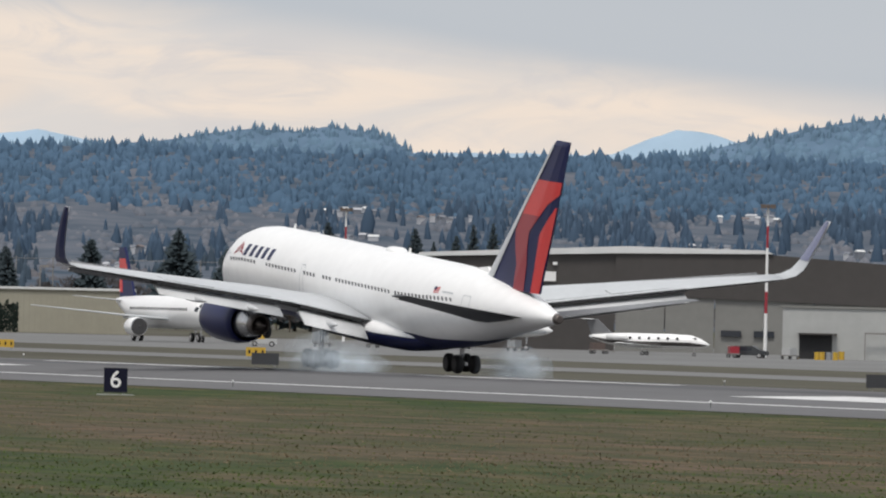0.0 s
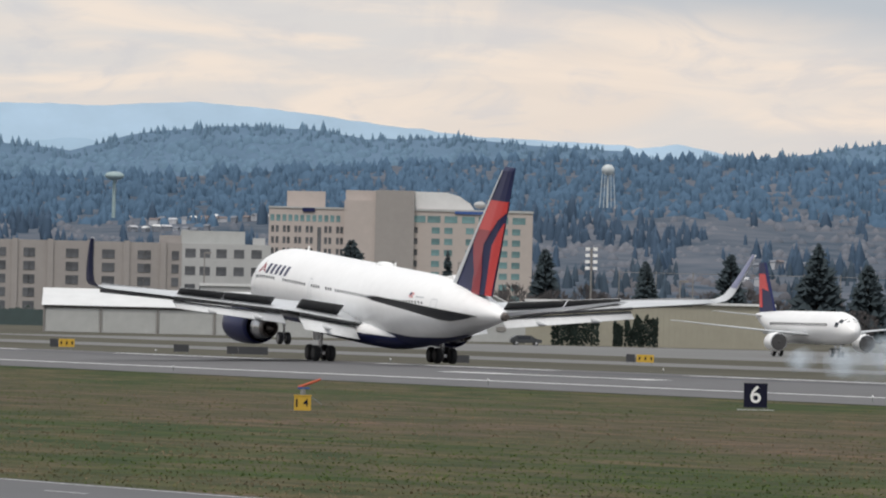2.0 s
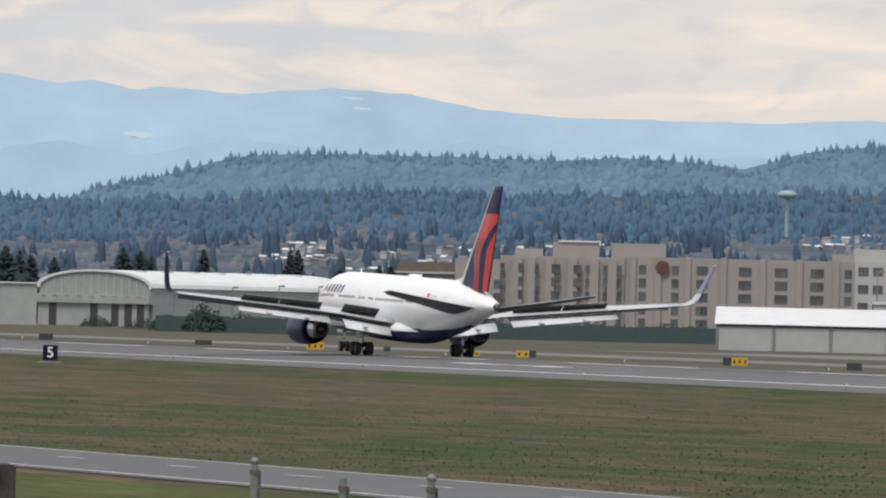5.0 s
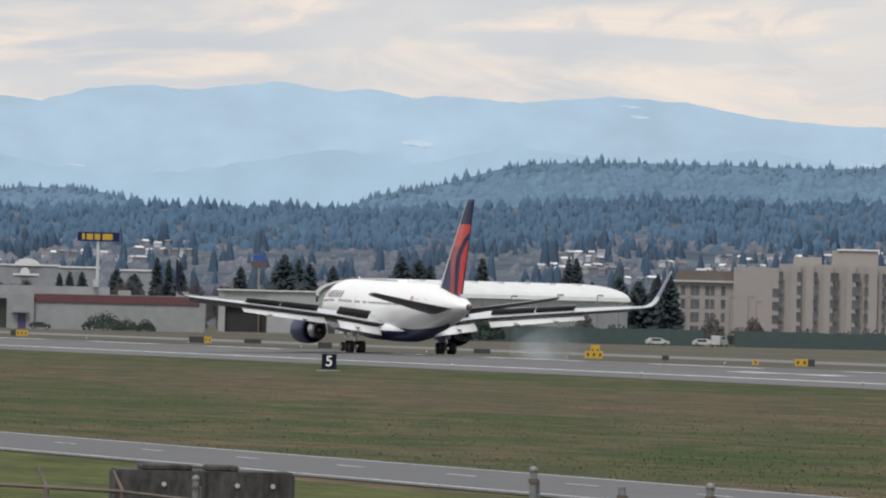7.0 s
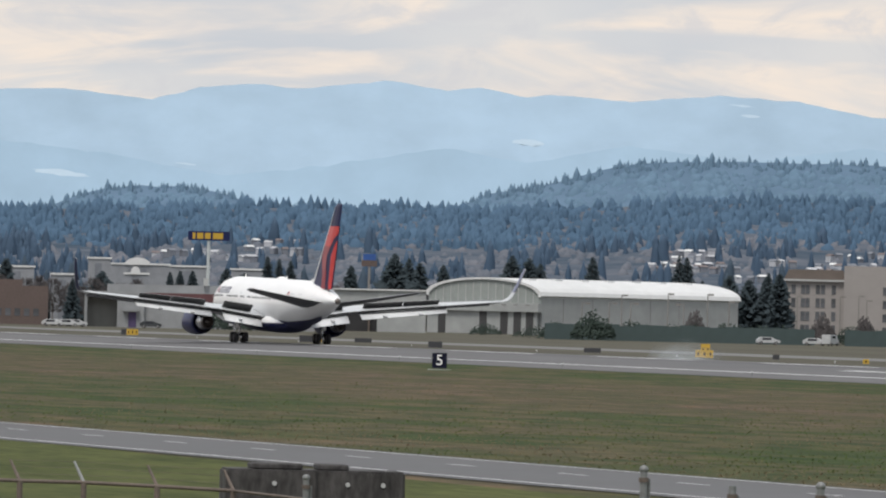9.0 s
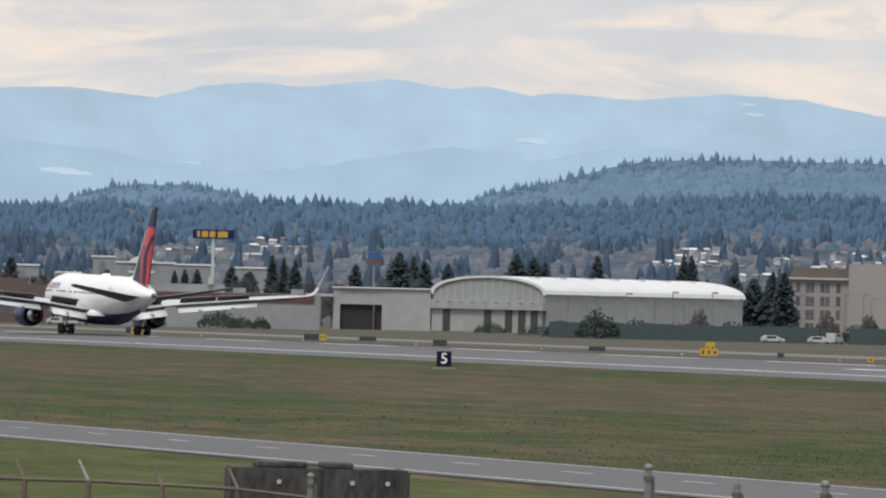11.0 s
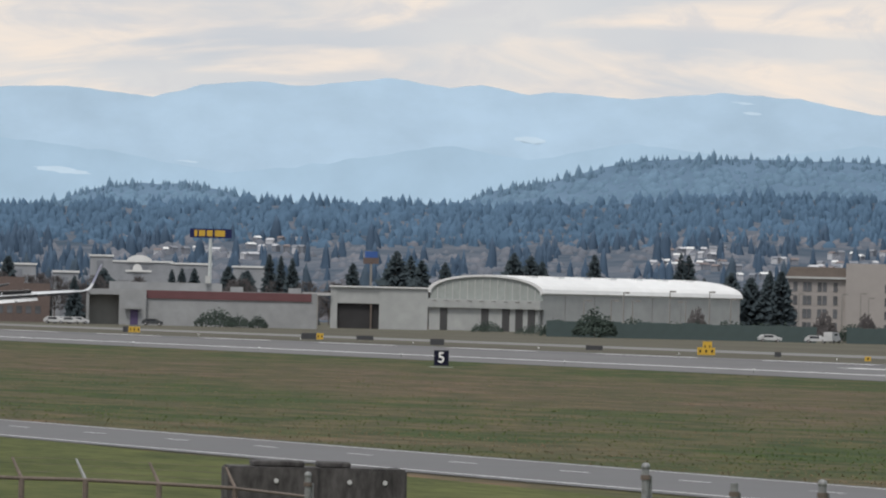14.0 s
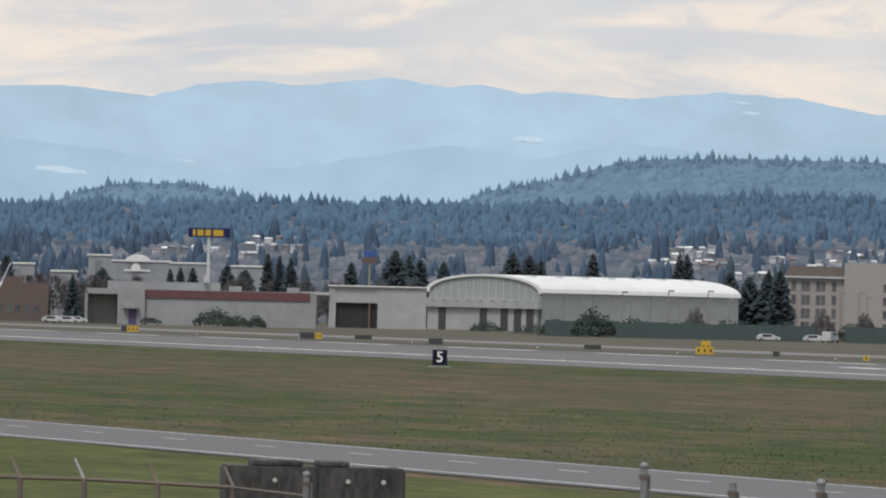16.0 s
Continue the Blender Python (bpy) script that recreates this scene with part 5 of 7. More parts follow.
def dark_hangar():
    r = 1250.0
    K = 13.6
    h = thing("charcoal_hangar", site(65.513, r), "large charcoal hangar with grey doors and pale roof edge", "hangar")
    px = lambda x: (x - 1291) / K
    zb = lambda y: 46.007 - y / K
    bm = bmesh.new()
    prism(bm, [(px(945), 0), (px(1291), 0), (px(1291), zb(452)), (px(945), zb(468))], -0.2, 30)
    part("side_wall", bm, M["dark_wall"], h)
    bm = bmesh.new()
    prism(bm, [(px(1291), zb(525)), (px(1900), zb(540)), (px(1900), zb(470)), (px(1553), zb(449)), (px(1291), zb(452))], -0.5, 30)
    part("upper_wall", bm, M["dark_wall"], h)
    bm = bmesh.new()
    prism(bm, [(px(940), zb(466)), (px(1291), zb(453)), (px(1570), zb(448)), (px(1556), zb(442)), (px(1310), zb(440)), (px(944), zb(459))], -0.9, 30)
    part("roof_edge", bm, M["white_roof"], h, "pale metal roof edge")
    for k in range(7):
        part("hangar_door", boxes((px(1293 + 88 * k), px(1379 + 88 * k), -0.05 - 0.12 * (k % 2), 1, 0, zb(526) + 0.2 - 0.15 * k)), M["door_grey"], h, "grey sliding hangar door")
    for a in (950, 1042, 1420, 1478):
        part("low_window", boxes((px(a + 60), px(a + 96), -0.45, -0.2, 2.2, 3.0)), M["glass_dark"], h)
    part("sign_rule", boxes((px(1016), px(1112), -0.45, -0.25, zb(519), zb(512))), M["red"], h, "plain red rule under the lettering")
    for k in range(11):
        part("sign_bar", boxes((px(1018 + 8.7 * k), px(1024 + 8.7 * k), -0.5, -0.25, zb(509), zb(488))), M["sign_white"], h, "plain white bar of the hangar name")
    part("sign_panel", boxes((px(1156), px(1186), -0.5, -0.25, zb(505), zb(488))), M["sign_white"], h)
    part("wall_lamp", boxes((px(1180), px(1188), -0.6, -0.25, zb(476), zb(471))), M["sign_white"], h)
    # pale shed beside it
    s = thing("equipment_shed", site(64.509, 1130), "pale flat-roofed equipment shed with dark doorway", "shed")
    K2 = 15.04
    t = 6.026
    part("wall", boxes((0, 22, 0, 12, 0, t)), M["white_wall"], s)
    part("roof_edge", boxes((-0.2, 22.2, -0.2, 12, t, t + 0.25)), M["door_grey"], s)
    # dark slab set on the wall for the shade inside the doorway
    part("doorway", boxes((30 / K2, 88 / K2, -0.12, 0.1, 0, 2.9)), M["shadow_open"], s)
    part("awning", boxes((28 / K2, 96 / K2, -1.3, 0.0, 2.9, 3.1)), M["dark_wall"], s)
    part("gatepost", boxes((145 / K2, 147 / K2, -1.2, -1.0, 0, 3.3), (145 / K2, 12.5, -1.2, -1.0, 3.1, 3.3)), M["pole"], s)
    part("drum", tube(bmesh.new(), (105 / K2, -1.5, 0), (105 / K2, -1.5, 1.0), 0.35), M["sign_yellow"], s)


dark_hangar()


# ---- parked aircraft ----
def parked_jet(m, length, body, tail_material, label, stripe):
    """A business jet, nose along local x."""
    j = thing("business_jet", m, label, "aircraft", "parked jets")
    s = length / 16.0
    st = [(8, 0.05, 1.55), (7.6, 0.3, 1.6), (6.8, 0.6, 1.72), (5.6, 0.85, 1.9), (3, 0.92, 1.95), (-3, 0.92, 1.95), (-5.5, 0.68, 2.1), (-7.5, 0.3, 2.3), (-8, 0.1, 2.35)]
    bm = bmesh.new()
    loft(bm, [[(x * s, w * s * math.sin(6.2832 * i / 20), (z + w * math.cos(6.2832 * i / 20)) * s) for i in range(20)] for x, w, z in st])
    hull = part("hull", bm, body, j, smooth=True)
    bm = bmesh.new()
    for a in (1, -1):
        loft(bm, [[(x * s, a * (w + 0.012) * s * math.sin(radians(d)), (z + (w + 0.012) * math.cos(radians(d))) * s) for d in (98, 110, 122, 134)] for x, w, z in st[1:-1]], cap=False, closed=False)
    part("cheat_stripe", bm, stripe, hull)
    me = mesh_of("cabin_window", boxes((-0.17 * s, 0.17 * s, -0.02, 0.02, -0.17 * s, 0.17 * s)), M["glass_dark"])
    for k in range(6):
        for a in (1, -1):
            ob = new("cabin_window", me)
            ob.parent = hull
            ob.matrix_basis = pose((3.9 - 1.25 * k) * s, a * 0.9 * s, 2.25 * s)
    part("windscreen", boxes((5.6 * s, 6.35 * s, -0.62 * s, 0.62 * s, 2.05 * s, 2.4 * s)), M["glass_dark"], hull)
    for a in (1, -1):
        bm = bmesh.new()
        loft(bm, [[((x) * s, a * y * s, z * s), ((x - c * 0.3) * s, a * y * s, (z + 0.09) * s), ((x - c) * s, a * y * s, z * s), ((x - c * 0.5) * s, a * y * s, (z - 0.06) * s)] for x, y, z, c in ((1.6, 0.6, 1.2, 3.0), (-2.2, 7.2, 1.6, 1.0))])
        part("wing", bm, body, j)
        bm = bmesh.new()
        lathe_x(bm, [(-2.6 * s, 0.3 * s), (-2.8 * s, 0.42 * s), (-4.2 * s, 0.44 * s), (-5.4 * s, 0.3 * s)], 16, a * 1.35 * s, 2.35 * s)
        part("engine", bm, body, j, smooth=True)
        bm = bmesh.new()
        loft(bm, [[(x * s, a * y * s, 4.55 * s), ((x - c * 0.4) * s, a * y * s, 4.62 * s), ((x - c) * s, a * y * s, 4.55 * s)] for x, y, c in ((-7.1, 0.0, 1.5), (-8.0, 2.5, 0.8))])
        part("tailplane", bm, body, j)
        bm = bmesh.new()
        tube(bm, (-0.6 * s, a * 1.3 * s, 0.3 * s), (-0.6 * s, a * 1.3 * s, 1.3 * s), 0.07 * s)
        part("gear_leg", bm, M["metal"], j)
        b1, b2 = bmesh.new(), bmesh.new()
        wheel(b1, b2, -0.6 * s, a * 1.3 * s, 0.3 * s, 0.3 * s, 0.2 * s)
        w = part("tyre", b1, M["black"], j)
        part("rim", b2, M["metal"], w)
    bm = bmesh.new()
    prism(bm, [(-4.6 * s, 2.5 * s), (-6.9 * s, 4.6 * s), (-8.4 * s, 4.6 * s), (-7.6 * s, 2.3 * s)], -0.1 * s, 0.1 * s)
    part("fin", bm, tail_material, j)
    bm = bmesh.new()
    tube(bm, (6.0 * s, 0, 0.25 * s), (6.0 * s, 0, 1.3 * s), 0.06 * s)
    part("nose_leg", bm, M["metal"], j)
    b1, b2 = bmesh.new(), bmesh.new()
    wheel(b1, b2, 6.0 * s, 0, 0.25 * s, 0.25 * s, 0.2 * s)
    w = part("tyre", b1, M["black"], j)
    part("rim", b2, M["metal"], w)
    return j


parked_jet(site(65.302, 1130, 0, -12), 14.5, M["white"], M["tail_grey"], "small white business jet with dark tail, parked", M["dark_wall"])
parked_jet(site(66.494, 1180, 0, -14), 26.0, M["white"], M["white"], "large white business jet parked on the apron", M["wing_grey"])


def parked_airliner():
    j = thing("parked_airliner", site(68.165, 1190, 0.1, -71), "white parked airliner with red and navy tail", "airliner")
    st = [(17, 0.1, 3.2), (16.6, 0.7, 3.25), (15.6, 1.3, 3.35), (14, 1.75, 3.5), (12, 1.97, 3.6), (-8, 1.97, 3.6), (-13, 1.5, 4.0), (-18, 0.7, 4.7), (-20.5, 0.2, 5.0)]
    bm = bmesh.new()
    loft(bm, [[(x, w * math.sin(6.2832 * i / 28), z + w * 1.03 * math.cos(6.2832 * i / 28)) for i in range(28)] for x, w, z in st])
    hull = part("hull", bm, M["white"], j, smooth=True)
    bm = bmesh.new()
    for a in (1, -1):
        for k in range(3):
            d0 = 12 + 24 * k
            pts = []
            for x, d in ((15.9 - 0.5 * k, d0), (15.9 - 0.55 * k, d0 + 20), (15.2 - 0.55 * k, d0 + 20), (15.2 - 0.5 * k, d0)):
                w = float(np.interp(-x, [-s[0] for s in st], [s[1] for s in st])) + 0.03
                z = float(np.interp(-x, [-s[0] for s in st], [s[2] for s in st]))
                pts.append(bm.verts.new((x, a * w * math.sin(radians(d0 if d == d0 else d)), z + w * 1.03 * math.cos(radians(d)))))
            bm.faces.new(pts)
    part("cockpit_window", bm, M["glass_dark"], hull)
    bm = bmesh.new()
    me = mesh_of("cabin_window", boxes((-0.12, 0.12, -0.02, 0.02, -0.17, 0.17)), M["glass_dark"])
    for k in range(40):
        for a in (1, -1):
            ob = new("cabin_window", me)
            ob.parent = hull
            ob.matrix_basis = pose(12 - 0.55 * k, a * 1.95, 4.0)
    for a in (1, -1):
        bm = bmesh.new()
        loft(bm, [foil(le, te, a * y, z, 0.06) for le, te, y, z in ((5.0, -2.2, 1.6, 2.7), (1.6, -2.4, 6.2, 3.1), (-3.4, -5.0, 16.6, 4.1))])
        part("wing", bm, M["wing_grey"], j, smooth=True)
        bm = bmesh.new()
        lathe_x(bm, [(4.2, 0.9), (5.3, 0.95), (5.45, 1.02), (5.2, 1.12), (4.2, 1.18), (2.6, 1.05), (1.8, 0.8), (1.2, 0.45)], 20, a * 5.75, 1.75)
        e = part("engine_cowl", bm, M["white"], j, smooth=True)
        bm = bmesh.new()
        lathe_x(bm, [(5.35, 0.92), (5.47, 1.02), (5.3, 1.1)], 20, a * 5.75, 1.75)
        part("inlet_lip", bm, M["metal"], e)
        bm = bmesh.new()
        lathe_x(bm, [(5.44, 0.93), (5.40, 0.93), (5.44, 0.2), (5.5, 0.05)], 20, a * 5.75, 1.75)
        part("fan", bm, M["panel_dark"], e)
        part("pylon", boxes((-0.5, 4.4, a * 5.75 - 0.15, a * 5.75 + 0.15, 2.7, 3.1)), M["wing_grey"], e)
        bm = bmesh.new()
        loft(bm, [foil(le, te, a * y, z, 0.05) for le, te, y, z in ((-15.6, -18.9, 0.5, 4.9), (-18.3, -19.9, 6.2, 5.4))])
        part("tailplane", bm, M["wing_grey"], j)
        bm = bmesh.new()
        tube(bm, (-1.0, a * 3.8, 0.55), (-1.0, a * 3.8, 2.7), 0.14)
        part("gear_leg", bm, M["metal"], j)
        for dy in (-0.45, 0.45):
            b1, b2 = bmesh.new(), bmesh.new()
            wheel(b1, b2, -1.0, a * 3.8 + dy, 0.55, 0.58, 0.4)
            w = part("tyre", b1, M["black"], j)
            part("rim", b2, M["metal"], w)
    bm = bmesh.new()
    prism(bm, [(-13.2, 5.2), (-17.6, 11.6), (-19.6, 11.6), (-18.9, 5.0)], -0.16, 0.16)
    fin = part("fin", bm, M["navy"], j, "navy and red fin")
    bm = bmesh.new()
    prism(bm, [(-15.6, 8.0), (-17.1, 10.2), (-19.3, 10.2), (-18.9, 6.0), (-17.8, 6.0), (-18.2, 8.4)], -0.19, 0.19)
    part("fin_red_band", bm, M["red"], fin)
    bm = bmesh.new()
    tube(bm, (12, 0, 0.4), (12, 0, 2.2), 0.1)
    part("nose_leg", bm, M["metal"], j)
    for dy in (-0.25, 0.25):
        b1, b2 = bmesh.new(), bmesh.new()
        wheel(b1, b2, 12, dy, 0.4, 0.4, 0.25)
        w = part("tyre", b1, M["black"], j)
        part("rim", b2, M["metal"], w)


parked_airliner()


# ---- trees, masts, towers ----
def conifer(m, h, w, rng):
    t = thing("conifer", m, "tall dark evergreen conifer beyond the airfield", "tree", "conifers beyond the field")
    bm = bmesh.new()
    tube(bm, (0, 0, 0), (0, 0, h * 0.95), h * 0.018 + 0.08, 0.03, 7)
    part("trunk", bm, M["bark"], t)
    v, f = [], []
    n = 760
    lean = rng.uniform(0.5, 0.8)
    for k in range(n):
        g = (k + rng.random()) / n
        z = h * (0.05 + 0.95 * g)
        reach = w * 0.43 * min(1.0, (1 - g) * 1.35 + 0.02) ** lean * (0.35 + 0.75 * rng.random()) + 0.1
        a = rng.random() * 6.2832
        dx, dy = math.cos(a), math.sin(a)
        s = reach * (0.09 + 0.11 * rng.random()) + 0.08
        tip = reach * rng.uniform(-0.28, 0.22)
        c = len(v)
        v += [(0, 0, z), (dx * reach * 0.65 - dy * s, dy * reach * 0.65 + dx * s, z - s * 0.6), (dx * reach, dy * reach, z + tip), (dx * reach * 0.65 + dy * s, dy * reach * 0.65 - dx * s, z - s * 0.5), (dx * reach * 0.6, dy * reach * 0.6, z + s * 0.9)]
        f += [(c, c + 1, c + 4), (c + 1, c + 2, c + 4), (c + 2, c + 3, c + 4), (c + 3, c, c + 4), (c, c + 3, c + 2, c + 1)]
    me = bpy.data.meshes.new("crown")
    me.from_pydata(v, [], f)
    me.materials.append(M["needles"])
    ob = new("crown", me)
    ob.parent = t
    return t


def mid_trees():
    rng = random.Random(21)
    # bearing, top above the eye line (degrees), width, range
    for b, e, w, r in ((77.738, 0.309, 3.6, 2450), (77.668, 0.297, 3.4, 2440), (77.6, 0.285, 4.2, 2430), (77.239, 0.264, 5, 2460), (76.98, 0.344, 9, 2420), (76.896, 0.316, 6, 2440),
                       (76.828, 0.29, 5, 2450), (76.69, 0.283, 5, 2450), (76.279, 0.347, 7, 2500), (76.178, 0.333, 7, 2500), (76.11, 0.301, 5, 2500), (75.8, 0.348, 5, 2500), (75.284, 0.374, 5, 2500),
                       (75.237, 0.362, 5, 2500), (74.981, 0.26, 6, 2300), (74.863, 0.236, 6, 2300), (74.751, 0.279, 5, 2300), (74.684, 0.274, 5, 2290), (78.318, 0.201, 3, 2480), (78.258, 0.209, 3, 2480),
                       (78.898, 0.153, 3, 2300), (78.183, 0.211, 4, 2480), (77.981, 0.229, 5, 2480), (77.873, 0.205, 6, 2480), (78.723, 0.198, 9, 2480), (79.296, 0.258, 5, 2480),
                       (70.907, 0.409, 7.0, 1900), (70.331, 0.361, 3.2, 1900), (69.761, 0.368, 4, 2300), (69.75, 0.381, 5, 1900), (69.137, 0.309, 4, 1800), (68.642, 0.375, 5, 1800), (68.119, 0.455, 7.5, 1800), (67.823, 0.33, 6, 1800),
                       (67.637, 0.446, 4, 1850), (67.418, 0.465, 5.5, 1850), (67.324, 0.426, 5, 1850), (67.233, 0.51, 5.5, 1850), (67.047, 0.399, 5.5, 1850), (69.152, 0.322, 4, 1850), (66.711, 0.485, 4.2, 1800), (66.6, 0.41, 3, 1800),
                       (66.465, 0.447, 3.4, 1800), (66.364, 0.517, 3.6, 1800), (66.246, 0.526, 3.8, 1800), (75.142, 0.223, 5, 2400), (74.764, 0.259, 4, 2380), (74.687, 0.274, 4, 2380)):
        h = 4.7 + r * math.tan(radians(e))
        conifer(site(b, r), h, w * 1.9, rng)


mid_trees()


def bare_tree(m, h, w, rng):
    """A leafless tree: trunk, rising limbs and a haze of twigs."""
    t = thing("leafless_tree", m, "leafless grey-brown tree beyond the airfield", "tree", "leafless trees beyond the field")
    bm = bmesh.new()
    tube(bm, (0, 0, 0), (0, 0, h * 0.45), 0.16, 0.1, 6)
    for k in range(7):
        a = rng.random() * 6.2832
        tube(bm, (0, 0, h * (0.25 + 0.03 * k)), (math.cos(a) * w * 0.28, math.sin(a) * w * 0.28, h * (0.6 + 0.3 * rng.random())), 0.08, 0.03, 5)
    part("trunk", bm, M["bark"], t)
    v, f = [], []
    for k in range(520):
        a, g = rng.random() * 6.2832, rng.random() ** 0.45
        u = rng.random()
        rad = w * 0.5 * math.sin(math.pi * (0.12 + 0.83 * u)) ** 0.7 * g
        x, y, z = rad * math.cos(a), rad * math.sin(a), h * (0.22 + 0.74 * u)
        l, q = h * (0.05 + 0.06 * rng.random()), 0.05 + 0.05 * rng.random()
        c = len(v)
        v += [(x - q, y, z), (x + q, y + q, z), (x + math.cos(a) * l * 0.5, y + math.sin(a) * l * 0.5, z + l)]
        f.append((c, c + 1, c + 2))
        v += [(x, y - q, z - l * 0.3), (x + q, y + q, z), (x - math.cos(a) * l * 0.5, y + math.sin(a) * l * 0.4, z + l * 0.7)]
        f.append((c + 3, c + 4, c + 5))
    me = bpy.data.meshes.new("twigs")
    me.from_pydata(v, [], f)
    me.materials.append(M["bare_wood"])
    ob = new("crown", me)
    ob.parent = t


def tree_belt():
    """A ragged belt of low evergreens and bare trees behind the sheds."""
    rng = random.Random(15)
    for k in range(46):
        b = 79.532 + (74.644 - 79.532) * (k + rng.random()) / 46
        r = 2480 + 120 * rng.random()
        conifer(site(b, r), 5.5 + 4.5 * rng.random() ** 2, 5 + 3 * rng.random(), rng)
    for k in range(110):
        b = 79.5 + (74.3 - 79.5) * (k + rng.random()) / 110
        bare_tree(site(b, 2380 + 160 * rng.random()), 7.0 + 4.5 * rng.random(), 5.5 + 3.5 * rng.random(), rng)
    for k in range(60):
        b = 70.3 + (64.2 - 70.3) * (k + rng.random()) / 60
        bare_tree(site(b, 1760 + 240 * rng.random()), 6.5 + 4.0 * rng.random(), 5.5 + 3.5 * rng.random(), rng)


tree_belt()


def shrub(m, h, w, material, label, category, rng, bare=False):
    """A low bush: many short leafy or twiggy slivers round a few stems."""
    s = thing("shrub", m, label, category, "shrubs beyond the runway")
    v, f = [], []
    for k in range(900):
        a, g = rng.random() * 6.2832, rng.random() ** 0.5
        x, y = w / 2 * g * math.cos(a), w / 2 * g * math.sin(a) * 0.6
        top = h * (1 - 0.75 * g * g) * (0.65 + 0.45 * rng.random())
        z = top * rng.random() ** 0.5
        q = (0.026 if bare else 0.045) * h * (0.6 + rng.random())
        c = len(v)
        v += [(x - q, y, z), (x + q * rng.random(), y - q, z + q * 0.2), (x + q, y + q * 0.4, z), (x, y, z + q * (3.0 if bare else 1.3))]
        f += [(c, c + 1, c + 3), (c + 1, c + 2, c + 3), (c + 2, c, c + 3), (c, c + 2, c + 1)]
    me = bpy.data.meshes.new("foliage")
    me.from_pydata(v, [], f)
    me.materials.append(material)
    ob = new("foliage", me)
    ob.parent = s
    part("stem", tube(bmesh.new(), (0, 0, 0), (0, 0, h * 0.6), 0.06, 0.03, 6), M["bark"], s)


rng_s = random.Random(8)
for b, r, h, w in ((75.79, 1840, 5.6, 8.5), (78.049, 1950, 3.8, 9), (77.914, 1950, 2.6, 6), (77.796, 1950, 2.6, 4), (76.43, 2050, 2.6, 7), (76.093, 1900, 2.6, 12), (75.795, 1900, 4, 6)):
    shrub(site(b, r), h, w, M["hedge"], "dark rounded evergreen shrub near the fence", "shrub", rng_s)
for b, r, h, w in ((71.362, 1700, 8, 7), (71.497, 1720, 7, 6), (71.228, 1700, 9, 8), (71.093, 1720, 7, 6), (70.625, 1750, 7, 5), (71.771, 1750, 7, 7), (74.424, 2000, 6, 6), (74.172, 2000, 6, 5), (75.183, 1900, 6, 5)):
    shrub(site(b, r), h, w, M["bare_wood"], "leafless brown shrub before the buildings", "shrub", rng_s, bare=True)


def screens():
    """Green screened fence in panels along the far road."""
    a, b = 76.076, 72.496
    fence = thing("screen_fence", pose(0, 0, 0), "dark green screened fence along the far road", "fence")
    n = 40
    for k in range(n):
        b0 = a + (b - a) * k / n
        if 74.3 < b0 < 74.502:
            continue
        x, y = polar(b0, 1850)
        w = 1850 * radians(abs(b - a)) / n
        part("panel", boxes((0, w - 0.05, -0.05, 0.05, 0.0, 3.1 + 0.35 * noise.noise(Vector((k * 0.7, 1, 2))))), M["screen"], fence, at=pose(x, y, 0, 0, 0, b0))
        part("post", boxes((-0.08, 0.08, -0.12, 0.12, 0, 2.9)), M["screen"], fence, at=pose(x, y, 0, 0, 0, b0))


screens()
for k in range(26):
    b = 76.043 + (72.512 - 76.043) * (k + rng_s.random() * 0.8) / 26
    if not 74.29 < b < 74.509:
        shrub(site(b, 1856), 3.0 + 1.0 * rng_s.random(), 6 + 3 * rng_s.random(), M["hedge"], "dark rounded evergreen shrub behind the fence", "shrub", rng_s)


def pole_lamp(m, h, arm, label="grey street lamp with a short arm"):
    p = thing("street_lamp", m, label, "street lamp", "lamps by the hangars")
    part("pole", tube(bmesh.new(), (0, 0, 0), (0, 0, h), 0.16, 0.1), M["pole"], p)
    part("arm", boxes((0, arm, -0.06, 0.06, h - 0.15, h)), M["pole"], p)
    part("lamp_head", boxes((arm - 0.5, arm + 0.5, -0.2, 0.2, h - 0.3, h + 0.05)), M["pole"], p)


for b, r, e, arm in ((75.621, 1950, 0.13, 0.7), (75.345, 1950, 0.144, 0.7), (75.109, 1950, 0.146, 0.7), (75.857, 2000, 0.077, 1.2), (75.695, 2000, 0.081, 1.2), (75.567, 2000, 0.081, 1.2), (75.25, 2000, 0.082, -1.2),
                     (74.981, 2000, 0.105, 0.7), (74.576, 2000, 0.148, 0.7), (74.32, 2000, 0.151, 0.7), (74.209, 2000, 0.157, 0.7), (74.161, 2000, 0.131, 0.7),
                     (70.692, 1750, 0.288, 0.8), (70.267, 1750, 0.291, 0.8), (71.12, 1750, 0.278, 0.8), (71.781, 1750, 0.316, 0.8), (70.688, 1700, 0.289, 0.8), (68.942, 1650, 0.213, 1.0)):
    pole_lamp(site(b, r), 4.7 + r * math.tan(radians(e)), arm)


